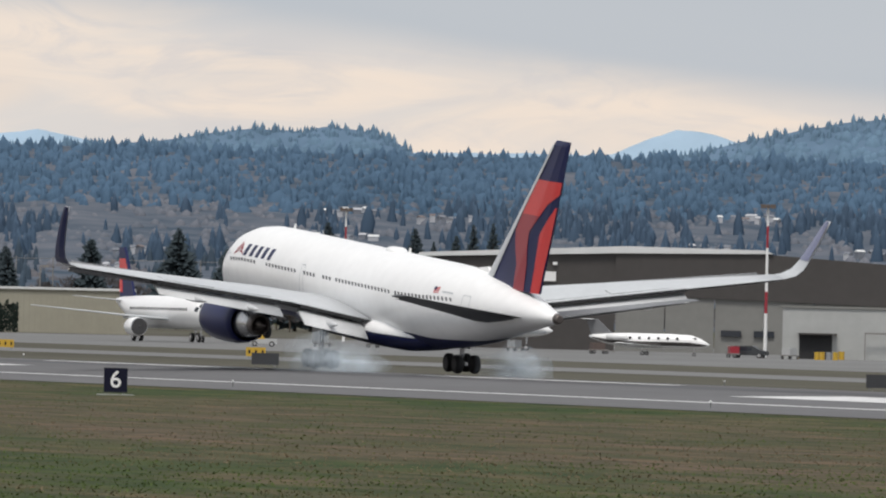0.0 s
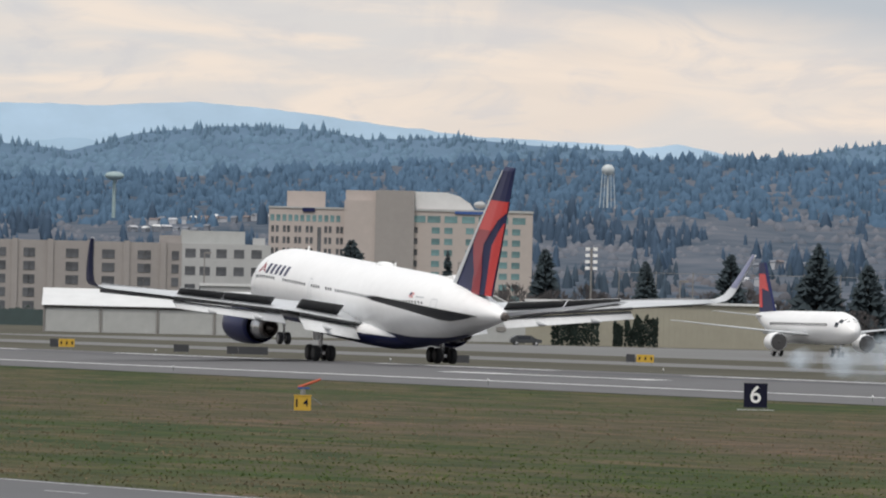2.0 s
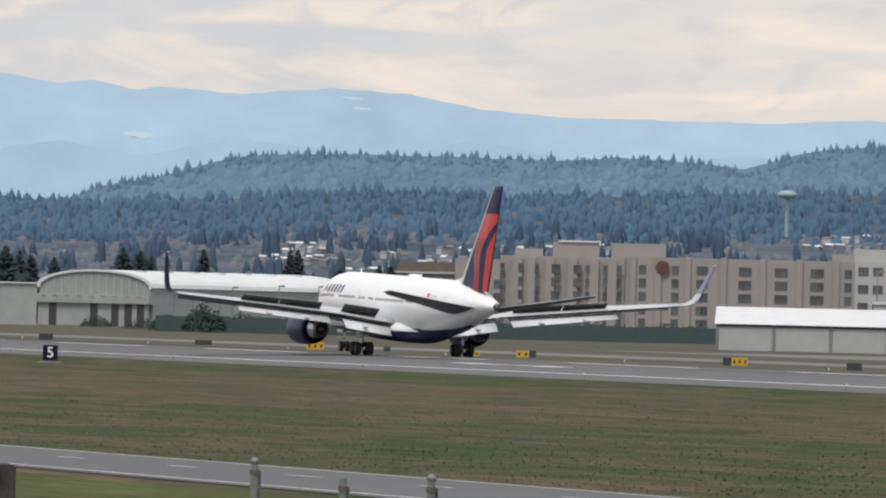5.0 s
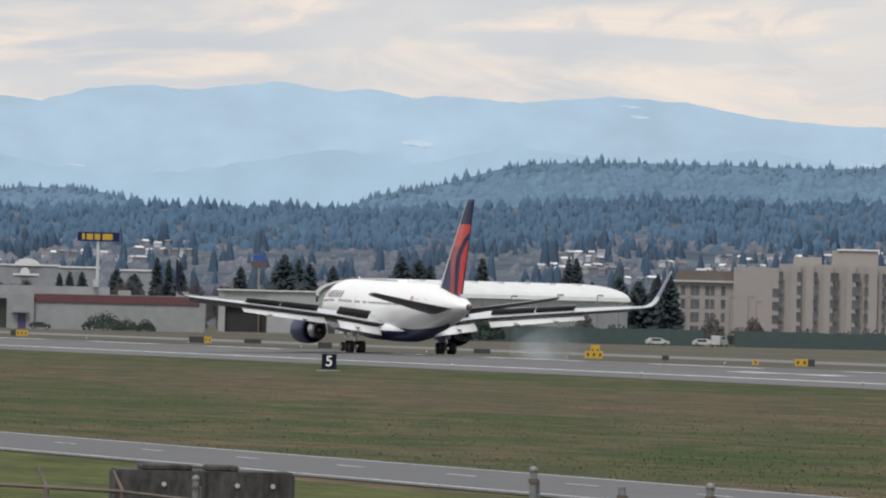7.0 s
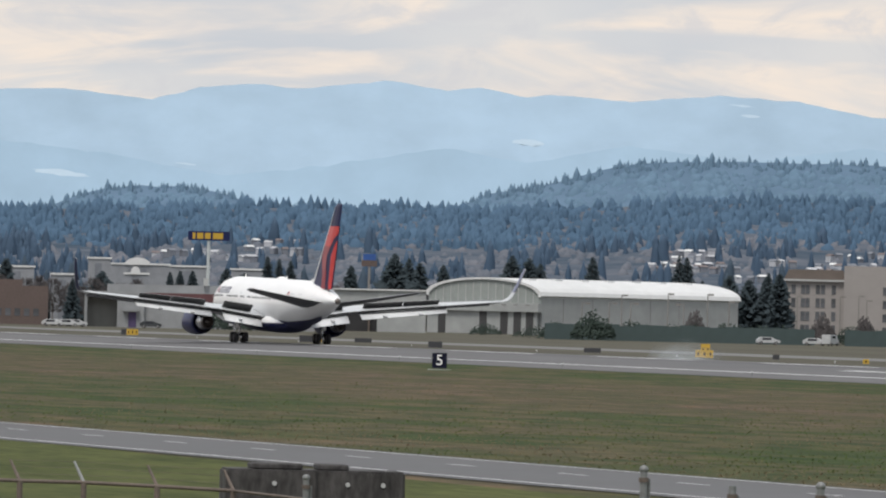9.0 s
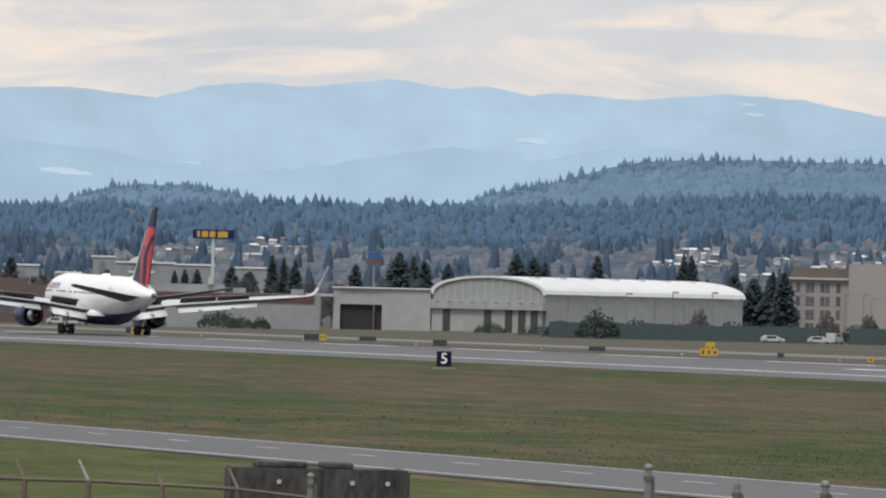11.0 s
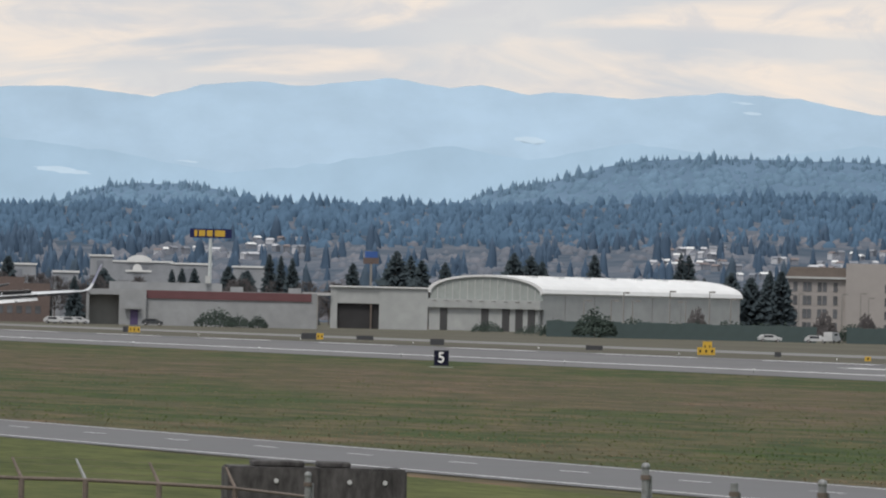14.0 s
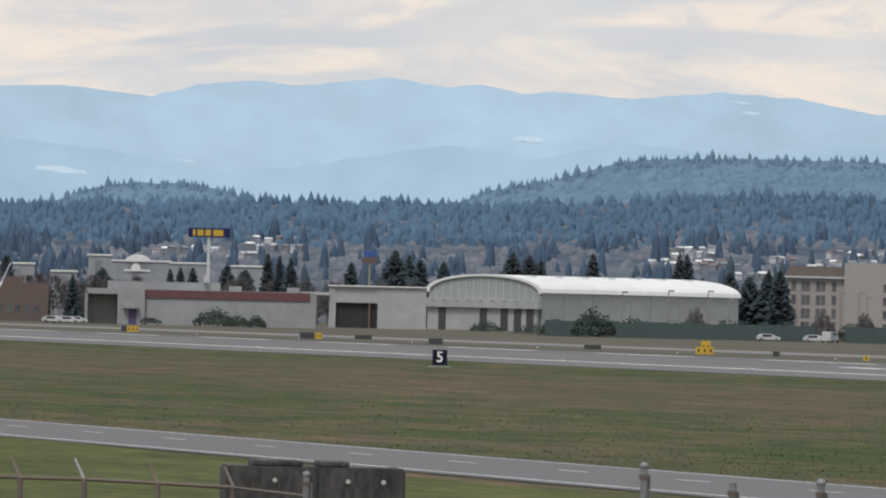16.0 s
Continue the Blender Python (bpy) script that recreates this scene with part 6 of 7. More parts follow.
def apron_mast(m, h, banded, label):
    p = thing("floodlight_mast", m, label, "mast", "apron masts")
    n = 7
    for k in range(n):
        part("mast_section", tube(bmesh.new(), (0, 0, h * k / n), (0, 0, h * (k + 1) / n), 0.22 - 0.014 * k, 0.22 - 0.014 * (k + 1)), (M["dark_red"] if banded and k in (2, 5) else M["sign_white"] if banded else M["pole"]), p)
    bm = bmesh.new()
    for k in range(8):
        a = k * 0.7854
        box(bm, 0.7 * math.cos(a) - 0.2, 0.7 * math.cos(a) + 0.2, 0.7 * math.sin(a) - 0.2, 0.7 * math.sin(a) + 0.2, h - 0.5, h)
    tube(bm, (0, 0, h - 0.35), (0, 0, h - 0.15), 0.75, n=12)
    part("lamp_ring", bm, M["rust"], p, "rusty ring of floodlights")


apron_mast(site(64.611, 1165), 18.518, True, "red and white banded floodlight mast")
apron_mast(site(67.126, 1350), 18.827, True, "pale floodlight mast with rusty lamp ring")


def lamp_rack(m, h):
    p = thing("floodlight_rack", m, "pale pole with stacked floodlights", "floodlight")
    part("pole", tube(bmesh.new(), (0, 0, 0), (0, 0, h), 0.15), M["pole"], p)
    me = mesh_of("floodlight", boxes((-0.35, 0.35, -0.2, 0.2, -0.25, 0.25)), M["sign_white"])
    for k in range(4):
        part("crossbar", boxes((-0.9, 0.9, -0.05, 0.05, h - 1.0 * k - 0.05, h - 1.0 * k + 0.05)), M["pole"], p)
        for x in (-0.6, 0.6):
            ob = new("floodlight", me)
            ob.parent = p
            ob.matrix_basis = pose(x, -0.15, h - 1.0 * k)


lamp_rack(site(69.474, 1500), 14.878)
# utility line along the foot of the slope
line = thing("utility_line", pose(0, 0, 0), "power line on thin poles at the foot of the slope", "power line")
for k in range(15):
    b = 69.306 - k * 0.22
    x, y = polar(b, 2000)
    part("utility_pole", tube(bmesh.new(), (x, y, 0), (x, y, 14.0), 0.16, 0.1, 6), M["pole"], line)
    if k:
        part("wire", tube(bmesh.new(), (xp, yp, 13.6), (x, y, 13.6), 0.05, n=4), M["pole"], line)
    xp, yp = x, y


def water_tower():
    r = 3350.0
    t = thing("water_tower", site(69.387, r, 44.89), "white round water tower on legs, far off", "water tower")
    hz = 55.134 - 44.89
    ball(bm := bmesh.new(), (0, 0, hz), 2.3, 20, 12, 0.85)
    part("tank", bm, M["tank_white"], t, smooth=True)
    for k in range(6):
        a = k * 1.0472
        part("leg", tube(bmesh.new(), (2.7 * math.cos(a), 2.7 * math.sin(a), -3), (1.9 * math.cos(a), 1.9 * math.sin(a), hz - 0.3), 0.14, n=6), M["tank_white"], t)
    part("riser", tube(bmesh.new(), (0, 0, -3), (0, 0, hz - 1), 0.35, n=8), M["tank_white"], t)
    r = 3500.0
    t = thing("water_tank", site(72.329, r, 39.646), "rounded green water tank on a stem, paled for haze", "water tower")
    hz = 50.967 - 39.646
    ball(bm := bmesh.new(), (0, 0, hz), 3.6, 20, 12, 0.45)
    part("tank", bm, M["tank_green"], t, smooth=True)
    part("stem", tube(bmesh.new(), (0, 0, -4), (0, 0, hz - 1.2), 0.7, 0.6, 10), M["tank_green"], t)


water_tower()


def store_sign():
    s = thing("store_sign", site(78.092, 2560), "large navy pole sign with plain yellow bars", "sign")
    K = 17000 / 2560
    z0, z1 = 22.347, 24.755
    part("pole", tube(bmesh.new(), (0, 0, 0), (0, 0, z0), 0.5, 0.45), M["tank_white"], s)
    panel = part("panel", boxes((-37 / K, 37 / K, -0.5, 0.5, z0, z1)), M["navy"], s, "navy sign panel")
    for a, b in ((-29, -24), (-21, -10), (-7, 3), (7, 25)):
        part("yellow_bar", boxes((a / K, b / K, -0.56, -0.48, z0 + 0.4, z1 - 0.4)), M["sign_yellow"], panel, "plain yellow bar in place of lettering")
    s = thing("pylon_sign", site(77.132, 2600), "blue and red roadside pylon sign", "sign")
    part("panel", boxes((-1.7, 1.7, -0.4, 0.4, 18.308, 19.99)), M["blue_paint"], s)
    part("lower_panel", boxes((-2.1, 2.1, -0.35, 0.35, 16.626, 18.308 - 0.05)), M["brick"], s)
    part("post", boxes((-0.3, 0.3, -0.2, 0.2, 0, 16.626)), M["pole"], s)


store_sign()


def windsock():
    w = thing("windsock", site(71.12, 1400), "orange windsock on a pole", "windsock")
    z = 8.778
    part("pole", tube(bmesh.new(), (0, 0, 0), (0, 0, z + 0.6), 0.1), M["pole"], w)
    bm = bmesh.new()
    rings = []
    for x, zz, r in ((0, 0.35, 0.45), (-0.8, 0.1, 0.36), (-1.5, -0.5, 0.27)):
        rings.append([(x, r * math.cos(6.2832 * i / 12), z + zz + r * math.sin(6.2832 * i / 12)) for i in range(12)])
    loft(bm, rings, cap=False)
    part("sock", bm, M["orange"], w)


windsock()


# ---- vehicles ----
def car(m, body, label, length=4.5, van=False):
    c = thing("van" if van else "car", m, label, "van" if van else "car", "parked vehicles")
    L, W = length, 1.8
    prof = [(-L / 2, 0.35), (L / 2, 0.35), (L / 2, 0.85), (L * 0.3, 0.98), (L * 0.14, 1.45), (-L * 0.32, 1.45), (-L * 0.46, 0.98), (-L / 2, 0.9)]
    if van:
        prof = [(-L / 2, 0.4), (L / 2, 0.4), (L / 2, 1.1), (L * 0.36, 1.25), (L * 0.26, 2.1), (-L * 0.49, 2.15), (-L / 2, 1.9)]
    bm = bmesh.new()
    prism(bm, prof, -W / 2, W / 2)
    bmesh.ops.bevel(bm, geom=bm.edges[:], offset=0.06, segments=2, affect="EDGES")
    part("body", bm, body, c)
    zt = 2.0 if van else 1.38
    part("side_glass", boxes((-L * 0.28, L * 0.12, -W / 2 - 0.02, W / 2 + 0.02, zt - 0.5, zt - 0.08)), M["glass_dark"], c)
    for x in (-L * 0.32, L * 0.32):
        for y in (-W / 2, W / 2):
            b1, b2 = bmesh.new(), bmesh.new()
            wheel(b1, b2, x, y, 0.33, 0.33, 0.22)
            w = part("tyre", b1, M["black"], c)
            part("rim", b2, M["metal"], w)


vr = random.Random(4)
M["car_white"] = mat("white_car_paint", (0.48, 0.49, 0.50), 0.3)
M["car_dark"] = mat("dark_car_paint", (0.04, 0.045, 0.05), 0.3)
car(site(74.374, 1835, 0, 70), M["car_white"], "white van parked by the fence", 4.8, True)
for b, r, col, lab in ((74.465, 1838, "car_white", "white car parked by the fence"), (64.708, 1120, "car_dark", "dark car parked by the hangar"), (78.426, 1980, "car_dark", "dark car by the pale building"),
                      (79.009, 1960, "car_white", "white car in the car park"), (78.966, 1965, "car_white", "white car in the car park"), (78.918, 1960, "car_white", "white car in the car park"), (78.871, 1970, "car_white", "white car in the car park"), (74.745, 1835, "car_white", "white car parked by the fence"), (69.855, 1380, "car_dark", "dark car beside the ribbed hangar")):
    car(site(b, r, 0, vr.uniform(-15, 15)), M[col], lab)
car(site(72.599, 1800), M["blue_paint"], "blue service truck beside the taxiway", 5.0, True)
tug = thing("ground_tug", site(67.603, 1120), "blue and yellow ground equipment cart", "tug")
part("chassis", boxes((-1.6, 1.6, -0.8, 0.8, 0.35, 0.9)), M["pale_wall"], tug)
part("cab", boxes((-1.2, 0.2, -0.7, 0.7, 0.9, 1.7)), M["sign_yellow"], tug)
part("screen_pane", boxes((0.2, 0.26, -0.6, 0.6, 1.0, 1.6)), M["glass_dark"], tug)
for x in (-1.0, 1.0):
    for y in (-0.8, 0.8):
        b1, b2 = bmesh.new(), bmesh.new()
        wheel(b1, b2, x, y, 0.33, 0.33, 0.22)
        part("rim", b2, M["metal"], part("tyre", b1, M["black"], tug))


# clutter before the shed and the charcoal hangar
def drum(m, material, label):
    d = thing("drum", m, label, "drum", "drums by the shed")
    part("body", lathe_x(bmesh.new(), [(0, 0.30), (0.02, 0.32), (0.3, 0.31), (0.33, 0.33), (0.36, 0.31), (0.62, 0.31), (0.65, 0.33), (0.68, 0.31), (0.93, 0.32), (0.95, 0.30)], 16), material, d, at=pose(0, 0, 0, 0, -90, 0))


def service_cart(m, material, label):
    c = thing("service_cart", m, label, "cart", "service carts on the apron")
    part("bed", boxes((-1.1, 1.1, -0.6, 0.6, 0.4, 0.55)), M["pole"], c)
    part("cabinet", boxes((-1.0, 0.6, -0.55, 0.55, 0.55, 1.35)), material, c)
    part("tow_bar", tube(bmesh.new(), (1.1, 0, 0.45), (2.0, 0, 0.3), 0.05), M["pole"], c)
    for x in (-0.8, 0.8):
        for y in (-0.55, 0.55):
            b1, b2 = bmesh.new(), bmesh.new()
            wheel(b1, b2, x, y, 0.22, 0.22, 0.14)
            part("rim", b2, M["metal"], part("tyre", b1, M["black"], c))


for b, r in ((64.30, 1110), (64.27, 1112), (64.19, 1111)):
    drum(site(b, r), M["sign_yellow"], "yellow steel drum standing by the shed")
drum(site(64.23, 1109), M["dull_wall"], "grey steel drum standing by the shed")
for b, r, m, lab in ((64.80, 1118, "dark_red", "dull red service cart parked on the apron"), (64.46, 1108, "pale_wall", "pale service cart by the shed doorway"), (65.60, 1140, "brick", "brown service cart behind the jet"), (66.10, 1165, "dull_wall", "grey service cart parked on the apron"), (66.95, 1160, "pale_wall", "pale service cart under the jet's tail"), (67.25, 1150, "white_wall", "white service cart by the parked airliner")):
    service_cart(site(b, r, 0, 20 + 40 * (r % 3)), M[m], lab)


# ---- airfield signs ----
def text_mesh(body, size):
    cu = bpy.data.curves.new("legend", "FONT")
    cu.body, cu.size, cu.extrude, cu.align_x, cu.align_y = body, size, 0.01, "CENTER", "CENTER"
    cu.offset = 0.008 * size
    ob = bpy.data.objects.new("legend_tmp", cu)
    scene.collection.objects.link(ob)
    me = bpy.data.meshes.new_from_object(ob.evaluated_get(bpy.context.evaluated_depsgraph_get()))
    bpy.data.objects.remove(ob)
    return me


def distance_sign(x, d, digit):
    a = math.degrees(math.atan2(-x, d))
    s = thing("distance_sign", pose(x, d, ground_z(d), 0, 0, a), "black runway distance sign with white " + {"6": "six", "5": "five"}[digit], "sign", "runway distance signs")
    panel = part("panel", boxes((-0.6, 0.6, -0.12, 0.12, 0.16, 1.36)), M["sign_black"], s)
    part("frame", boxes((-0.63, 0.63, -0.1, 0.14, 0.13, 0.16), (-0.63, 0.63, -0.1, 0.14, 1.36, 1.39)), M["sign_back"], s)
    me = text_mesh(digit, 1.22)
    me.materials.append(M["sign_white"])
    ob = new("legend", me)
    ob.parent = panel
    ob.matrix_basis = pose(0, -0.135, 0.76, 90, 0, 0)
    for lx in (-0.42, 0.42):
        part("leg", boxes((lx - 0.04, lx + 0.04, -0.04, 0.04, -0.05, 0.16)), M["galv"], s)
    part("footing", boxes((-0.95, 0.95, -0.4, 0.4, -0.05, 0.035)), M["pale_wall"], s, "pale concrete pad")


distance_sign(-456.409, 180.0, "6")
distance_sign(-761.454, 180.0, "5")


def guidance_sign(x, d, w, h, cells, label):
    """A low lighted sign by the runway; cells of (fraction, material), bars in place of legends that can't be read."""
    a = math.degrees(math.atan2(-x, d))
    s = thing("guidance_sign", pose(x, d, ground_z(d), 0, 0, a), label, "sign", "guidance signs")
    x0 = -w / 2
    for frac, m, bars in cells:
        p = part("sign_face", boxes((x0, x0 + w * frac - 0.03, -0.12, 0.12, 0.18, 0.18 + h)), M[m], s)
        for k in range(bars):
            bx = x0 + w * frac * (k + 0.5) / bars
            part("legend_bar", boxes((bx - w * frac * 0.15 / bars, bx + w * frac * 0.15 / bars, -0.135, -0.115, 0.18 + h * 0.30, 0.18 + h * 0.70)), M["sign_black"] if m == "sign_yellow" else M["sign_back"], p)
        x0 += w * frac
    for lx in (-w * 0.35, w * 0.35):
        part("leg", boxes((lx - 0.04, lx + 0.04, -0.04, 0.04, -0.05, 0.18)), M["galv"], s)


BACK = "weathered black back of a runway sign"
YEL = "yellow and black taxiway guidance sign"
for x, d, w, h, cells, lab in (
        (-1421.955, 288, 2.6, 0.85, [(0.32, "sign_back", 0), (0.68, "sign_yellow", 3)], YEL), (-1296.032, 288, 3.1, 0.85, [(0.68, "sign_back", 0), (0.32, "sign_yellow", 2)], YEL),
        (-1315.985, 300, 2.4, 0.6, [(1, "sign_back", 0)], BACK), (-1153.017, 272, 1.75, 0.75, [(1, "sign_back", 0)], BACK), (-1145.163, 290, 2.1, 0.55, [(1, "sign_back", 0)], BACK),
        (-1076.508, 286, 2.1, 0.85, [(1, "sign_yellow", 3)], YEL), (-1066.9, 292, 0.8, 0.55, [(1, "sign_back", 0)], BACK), (-995.422, 288, 2.2, 0.75, [(0.65, "sign_yellow", 2), (0.35, "sign_back", 0)], YEL),
        (-919.876, 288, 2.5, 0.8, [(0.35, "sign_back", 0), (0.65, "sign_yellow", 3)], YEL), (-875.308, 286, 1.5, 0.7, [(1, "sign_back", 0)], BACK), (-855.318, 286, 3.9, 0.7, [(0.28, "sign_back", 0), (0.72, "sign_back", 0)], BACK), (-790.288, 284, 1.4, 0.65, [(1, "sign_back", 0)], BACK),
        (-688.606, 284, 2.15, 0.9, [(1, "sign_back", 0)], BACK), (-802.417, 330, 1.8, 0.8, [(1, "sign_yellow", 3)], YEL), (-865.917, 330, 1.7, 0.75, [(1, "sign_yellow", 3)], YEL), (-869.914, 330, 0.9, 0.75, [(1, "sign_back", 0)], BACK), (-580.561, 284, 1.6, 0.9, [(1, "sign_back", 0)], BACK),
        (-1007.857, 286, 0.7, 0.5, [(1, "sign_yellow", 1)], YEL)):
    guidance_sign(x, d, w, h, cells, lab)
guidance_sign(-1078.297, 286.6, 1.1, 1.55, [(1, "sign_yellow", 2)], "taller yellow sign behind a guidance sign")


def wind_box():
    x, d = -410.627, 140.0
    s = thing("marker_box", pose(x, d, 0, 0, 0, math.degrees(math.atan2(-x, d))), "yellow marker box with number four and tilted arm", "marker box")
    b = part("box", boxes((-0.40, 0.36, -0.3, 0.3, 0.05, 0.70)), M["sign_yellow"], s)
    part("lid", boxes((-0.42, 0.38, -0.32, 0.32, 0.70, 0.75)), M["sign_yellow"], s)
    me = text_mesh("4", 0.5)
    me.materials.append(M["sign_black"])
    ob = new("legend", me)
    ob.parent = b
    ob.matrix_basis = pose(0.13, -0.31, 0.38, 90, 0, 0)
    part("legend_bar", boxes((-0.32, -0.24, -0.31, -0.29, 0.2, 0.55)), M["sign_black"], b)
    part("flap", loft(bmesh.new(), [[(0.36, y, 0.70), (0.86, y, 0.36), (0.86, y, 0.32), (0.36, y, 0.66)] for y in (-0.25, 0.25)]), M["galv"], s, "grey propped flap")
    part("post", tube(bmesh.new(), (-0.02, 0, 0.75), (0.0, 0, 1.1), 0.13, 0.1), M["galv"], s)
    part("bracket", boxes((-0.25, 0.3, -0.1, 0.1, 1.02, 1.1)), M["blue_paint"], s)
    part("arm", tube(bmesh.new(), (-0.22, 0, 1.08), (0.78, 0, 1.47), 0.07, 0.05), M["orange"], s, "orange tilted arm")


wind_box()


def edge_lights():
    me_s = mesh_of("stake", tube(bmesh.new(), (0, 0, 0), (0, 0, 0.28), 0.03, n=6), M["galv"])
    me_c = mesh_of("globe", ball(bmesh.new(), (0, 0, 0.32), 0.065, 8, 6), M["sign_white"])
    for d in (196.5, 254.5):
        for k in range(14):
            x = -420 - 61 * k
            t = thing("edge_light", pose(x, d, ground_z(d) + 0.02), "small white runway edge light on a stake", "runway light", "runway edge lights")
            for n, me in (("stake", me_s), ("globe", me_c)):
                ob = new(n, me)
                ob.parent = t


edge_lights()


# ---- near fence and concrete chamber ----
def near_fence():
    f = thing("fence", pose(0, 0, 0), "weathered chain-link fence posts with barbed-wire arms", "fence")
    R = 105.0
    tops = ((75.466, 3.036, 1), (74.936, 2.95, 0), (74.41, 3.034, 1), (77.478, 2.557, 1))
    for (b, z, cap), r in zip(tops, (105, 101, 97, 122)):
        x, y = polar(b, r)
        p = part("post", tube(bmesh.new(), (x, y, 0), (x, y, z), 0.042, n=12), M["galv"], f, "weathered grey steel post")
        if cap:
            part("cap", ball(bmesh.new(), (x, y, z), 0.052, 12, 8, 0.9), M["galv"], p, "round post cap")
        part("clamp", tube(bmesh.new(), (x + 0.0, y + 0.0, z - 0.14), (x, y, z - 0.09), 0.055, n=10), M["rust"], p)
        part("hinge_rod", tube(bmesh.new(), (x - 0.02, y + 0.062, z - 0.75), (x - 0.02, y + 0.062, z - 0.1), 0.02, n=8), M["galv"], p)
    # barbed arms and the top rail
    R2 = 128.0
    arms = [79.184, 78.803, 78.365, 77.91]
    zr = [2.324, 2.321, 2.292, 2.256]
    ends = []
    for b, z in zip(arms, zr):
        x, y = polar(b, R2)
        part("post", tube(bmesh.new(), (x, y, 0), (x, y, z), 0.04, n=10), M["rust"], f)
        tip = site(b, R2) @ Vector((-0.13, 0.25, z + 0.27))
        part("barb_arm", tube(bmesh.new(), (x, y, z), tip, 0.026, 0.016, 8), M["galv"] if len(ends) == 1 else M["rust"], f)
        ends.append(((x, y, z), tuple(tip)))
    x, y = polar(79.747, R2)
    first = (x, y, 2.346)
    for p, q in zip([first] + [e[0] for e in ends], [e[0] for e in ends]):
        part("top_rail", tube(bmesh.new(), p, q, 0.026, n=8), M["rust"], f, "rusty top rail")
    last = polar(77.455, 124)
    part("top_rail", tube(bmesh.new(), ends[-1][0], (last[0], last[1], 2.239), 0.02, n=8), M["rust"], f)
    for k in (0.35, 0.7, 1.0):
        pts = [Vector(a).lerp(Vector(b), k) for a, b in ends]
        for p, q in zip(pts, pts[1:]):
            part("barbed_wire", tube(bmesh.new(), p, q, 0.0022, n=4), M["rust"], f)


near_fence()


def chamber():
    r = 140.0
    K = 17000 / r
    c = thing("concrete_chamber", site(77.421, r, 0, 4), "black-stained concrete chamber with slabs on top", "concrete block")
    z = 2.352
    bm = boxes((-159 / K, 159 / K, 0, 1.6, 0, z))
    bmesh.ops.bevel(bm, geom=bm.edges[:], offset=0.03, segments=2, affect="EDGES")
    body = part("body", bm, M["concrete_dark"], c)
    for x0, x1, h in ((-112, -22, 0.085), (6, 60, 0.085)):
        bm = boxes((x0 / K, x1 / K, 0.15, 1.3, z, z + h))
        bmesh.ops.bevel(bm, geom=bm.edges[:], offset=0.02, segments=1, affect="EDGES")
        part("cover_slab", bm, M["concrete_dark"], c, "dark concrete cover slab")
    for x in (-73, 57, 120):
        part("tie_plug", tube(bmesh.new(), (x / K, -0.02, z - 0.2), (x / K, 0.03, z - 0.2), 0.035, n=12), M["pale_wall"], body, "pale round tie plug")
    part("joint", boxes((1 / K, 2.5 / K, -0.015, 0.02, 0, z)), M["shadow_open"], body)


chamber()


def weeds():
    """Tufts over the infield: green, olive and dry ones, each kind in its own drifting patches; sparser far away."""
    rng = random.Random(77)
    kinds = (("green_tufts", (0.092, 0.128, 0.044), 0.042, "short green grass tufts over the infield"), ("olive_tufts", (0.128, 0.124, 0.066), 0.040, "dull olive grass tufts over the infield"), ("dry_tufts", (0.200, 0.156, 0.106), 0.040, "dry straw-coloured grass tufts over the infield"))
    heaps = [([], []) for k in kinds]
    for k in range(80000):
        r = 1 / rng.uniform(1 / 880, 1 / 205)
        b = radians(rng.uniform(63.5, 80.5))
        x, d = -r * math.sin(b), r * math.cos(b)
        if d > 192.5 or d < 72.6 + 0.037 * (300 + x):
            continue
        wet = noise.noise(Vector((x * 0.022, d * 0.075, 4.0))) + 0.5 * noise.noise(Vector((x * 0.07, d * 0.25, 1.0))) + 0.22 * (rng.random() - 0.5) + (0.18 if d > 178 or 84 < d < 112 else -0.05)
        i = 0 if wet > 0.12 else 1 if wet > -0.10 else 2
        v, f = heaps[i]
        size = kinds[i][2] * (0.55 + 1.1 * rng.random() ** 2)
        z = ground_z(d)
        for q in range(3):
            a, l = rng.random() * 6.283, size * (0.7 + 0.8 * rng.random())
            dx, dy, c = math.cos(a), math.sin(a), len(v)
            ox, oy = x + size * rng.uniform(-0.6, 0.6), d + size * rng.uniform(-0.6, 0.6)
            v += [(ox + dy * size * 0.55, oy - dx * size * 0.55, z - 0.01), (ox - dy * size * 0.55, oy + dx * size * 0.55, z - 0.01), (ox + dx * l * 0.7, oy + dy * l * 0.7, z + l * 0.75)]
            f.append((c, c + 1, c + 2))
    for (name, color, size, label), (v, f) in zip(kinds, heaps):
        stuff(name, v, f, mat(name + "_blades", color, 1.0, dark=0.7, light=1.3, big=0.1, small=2.0, spec=0.0), label, "grass")


weeds()


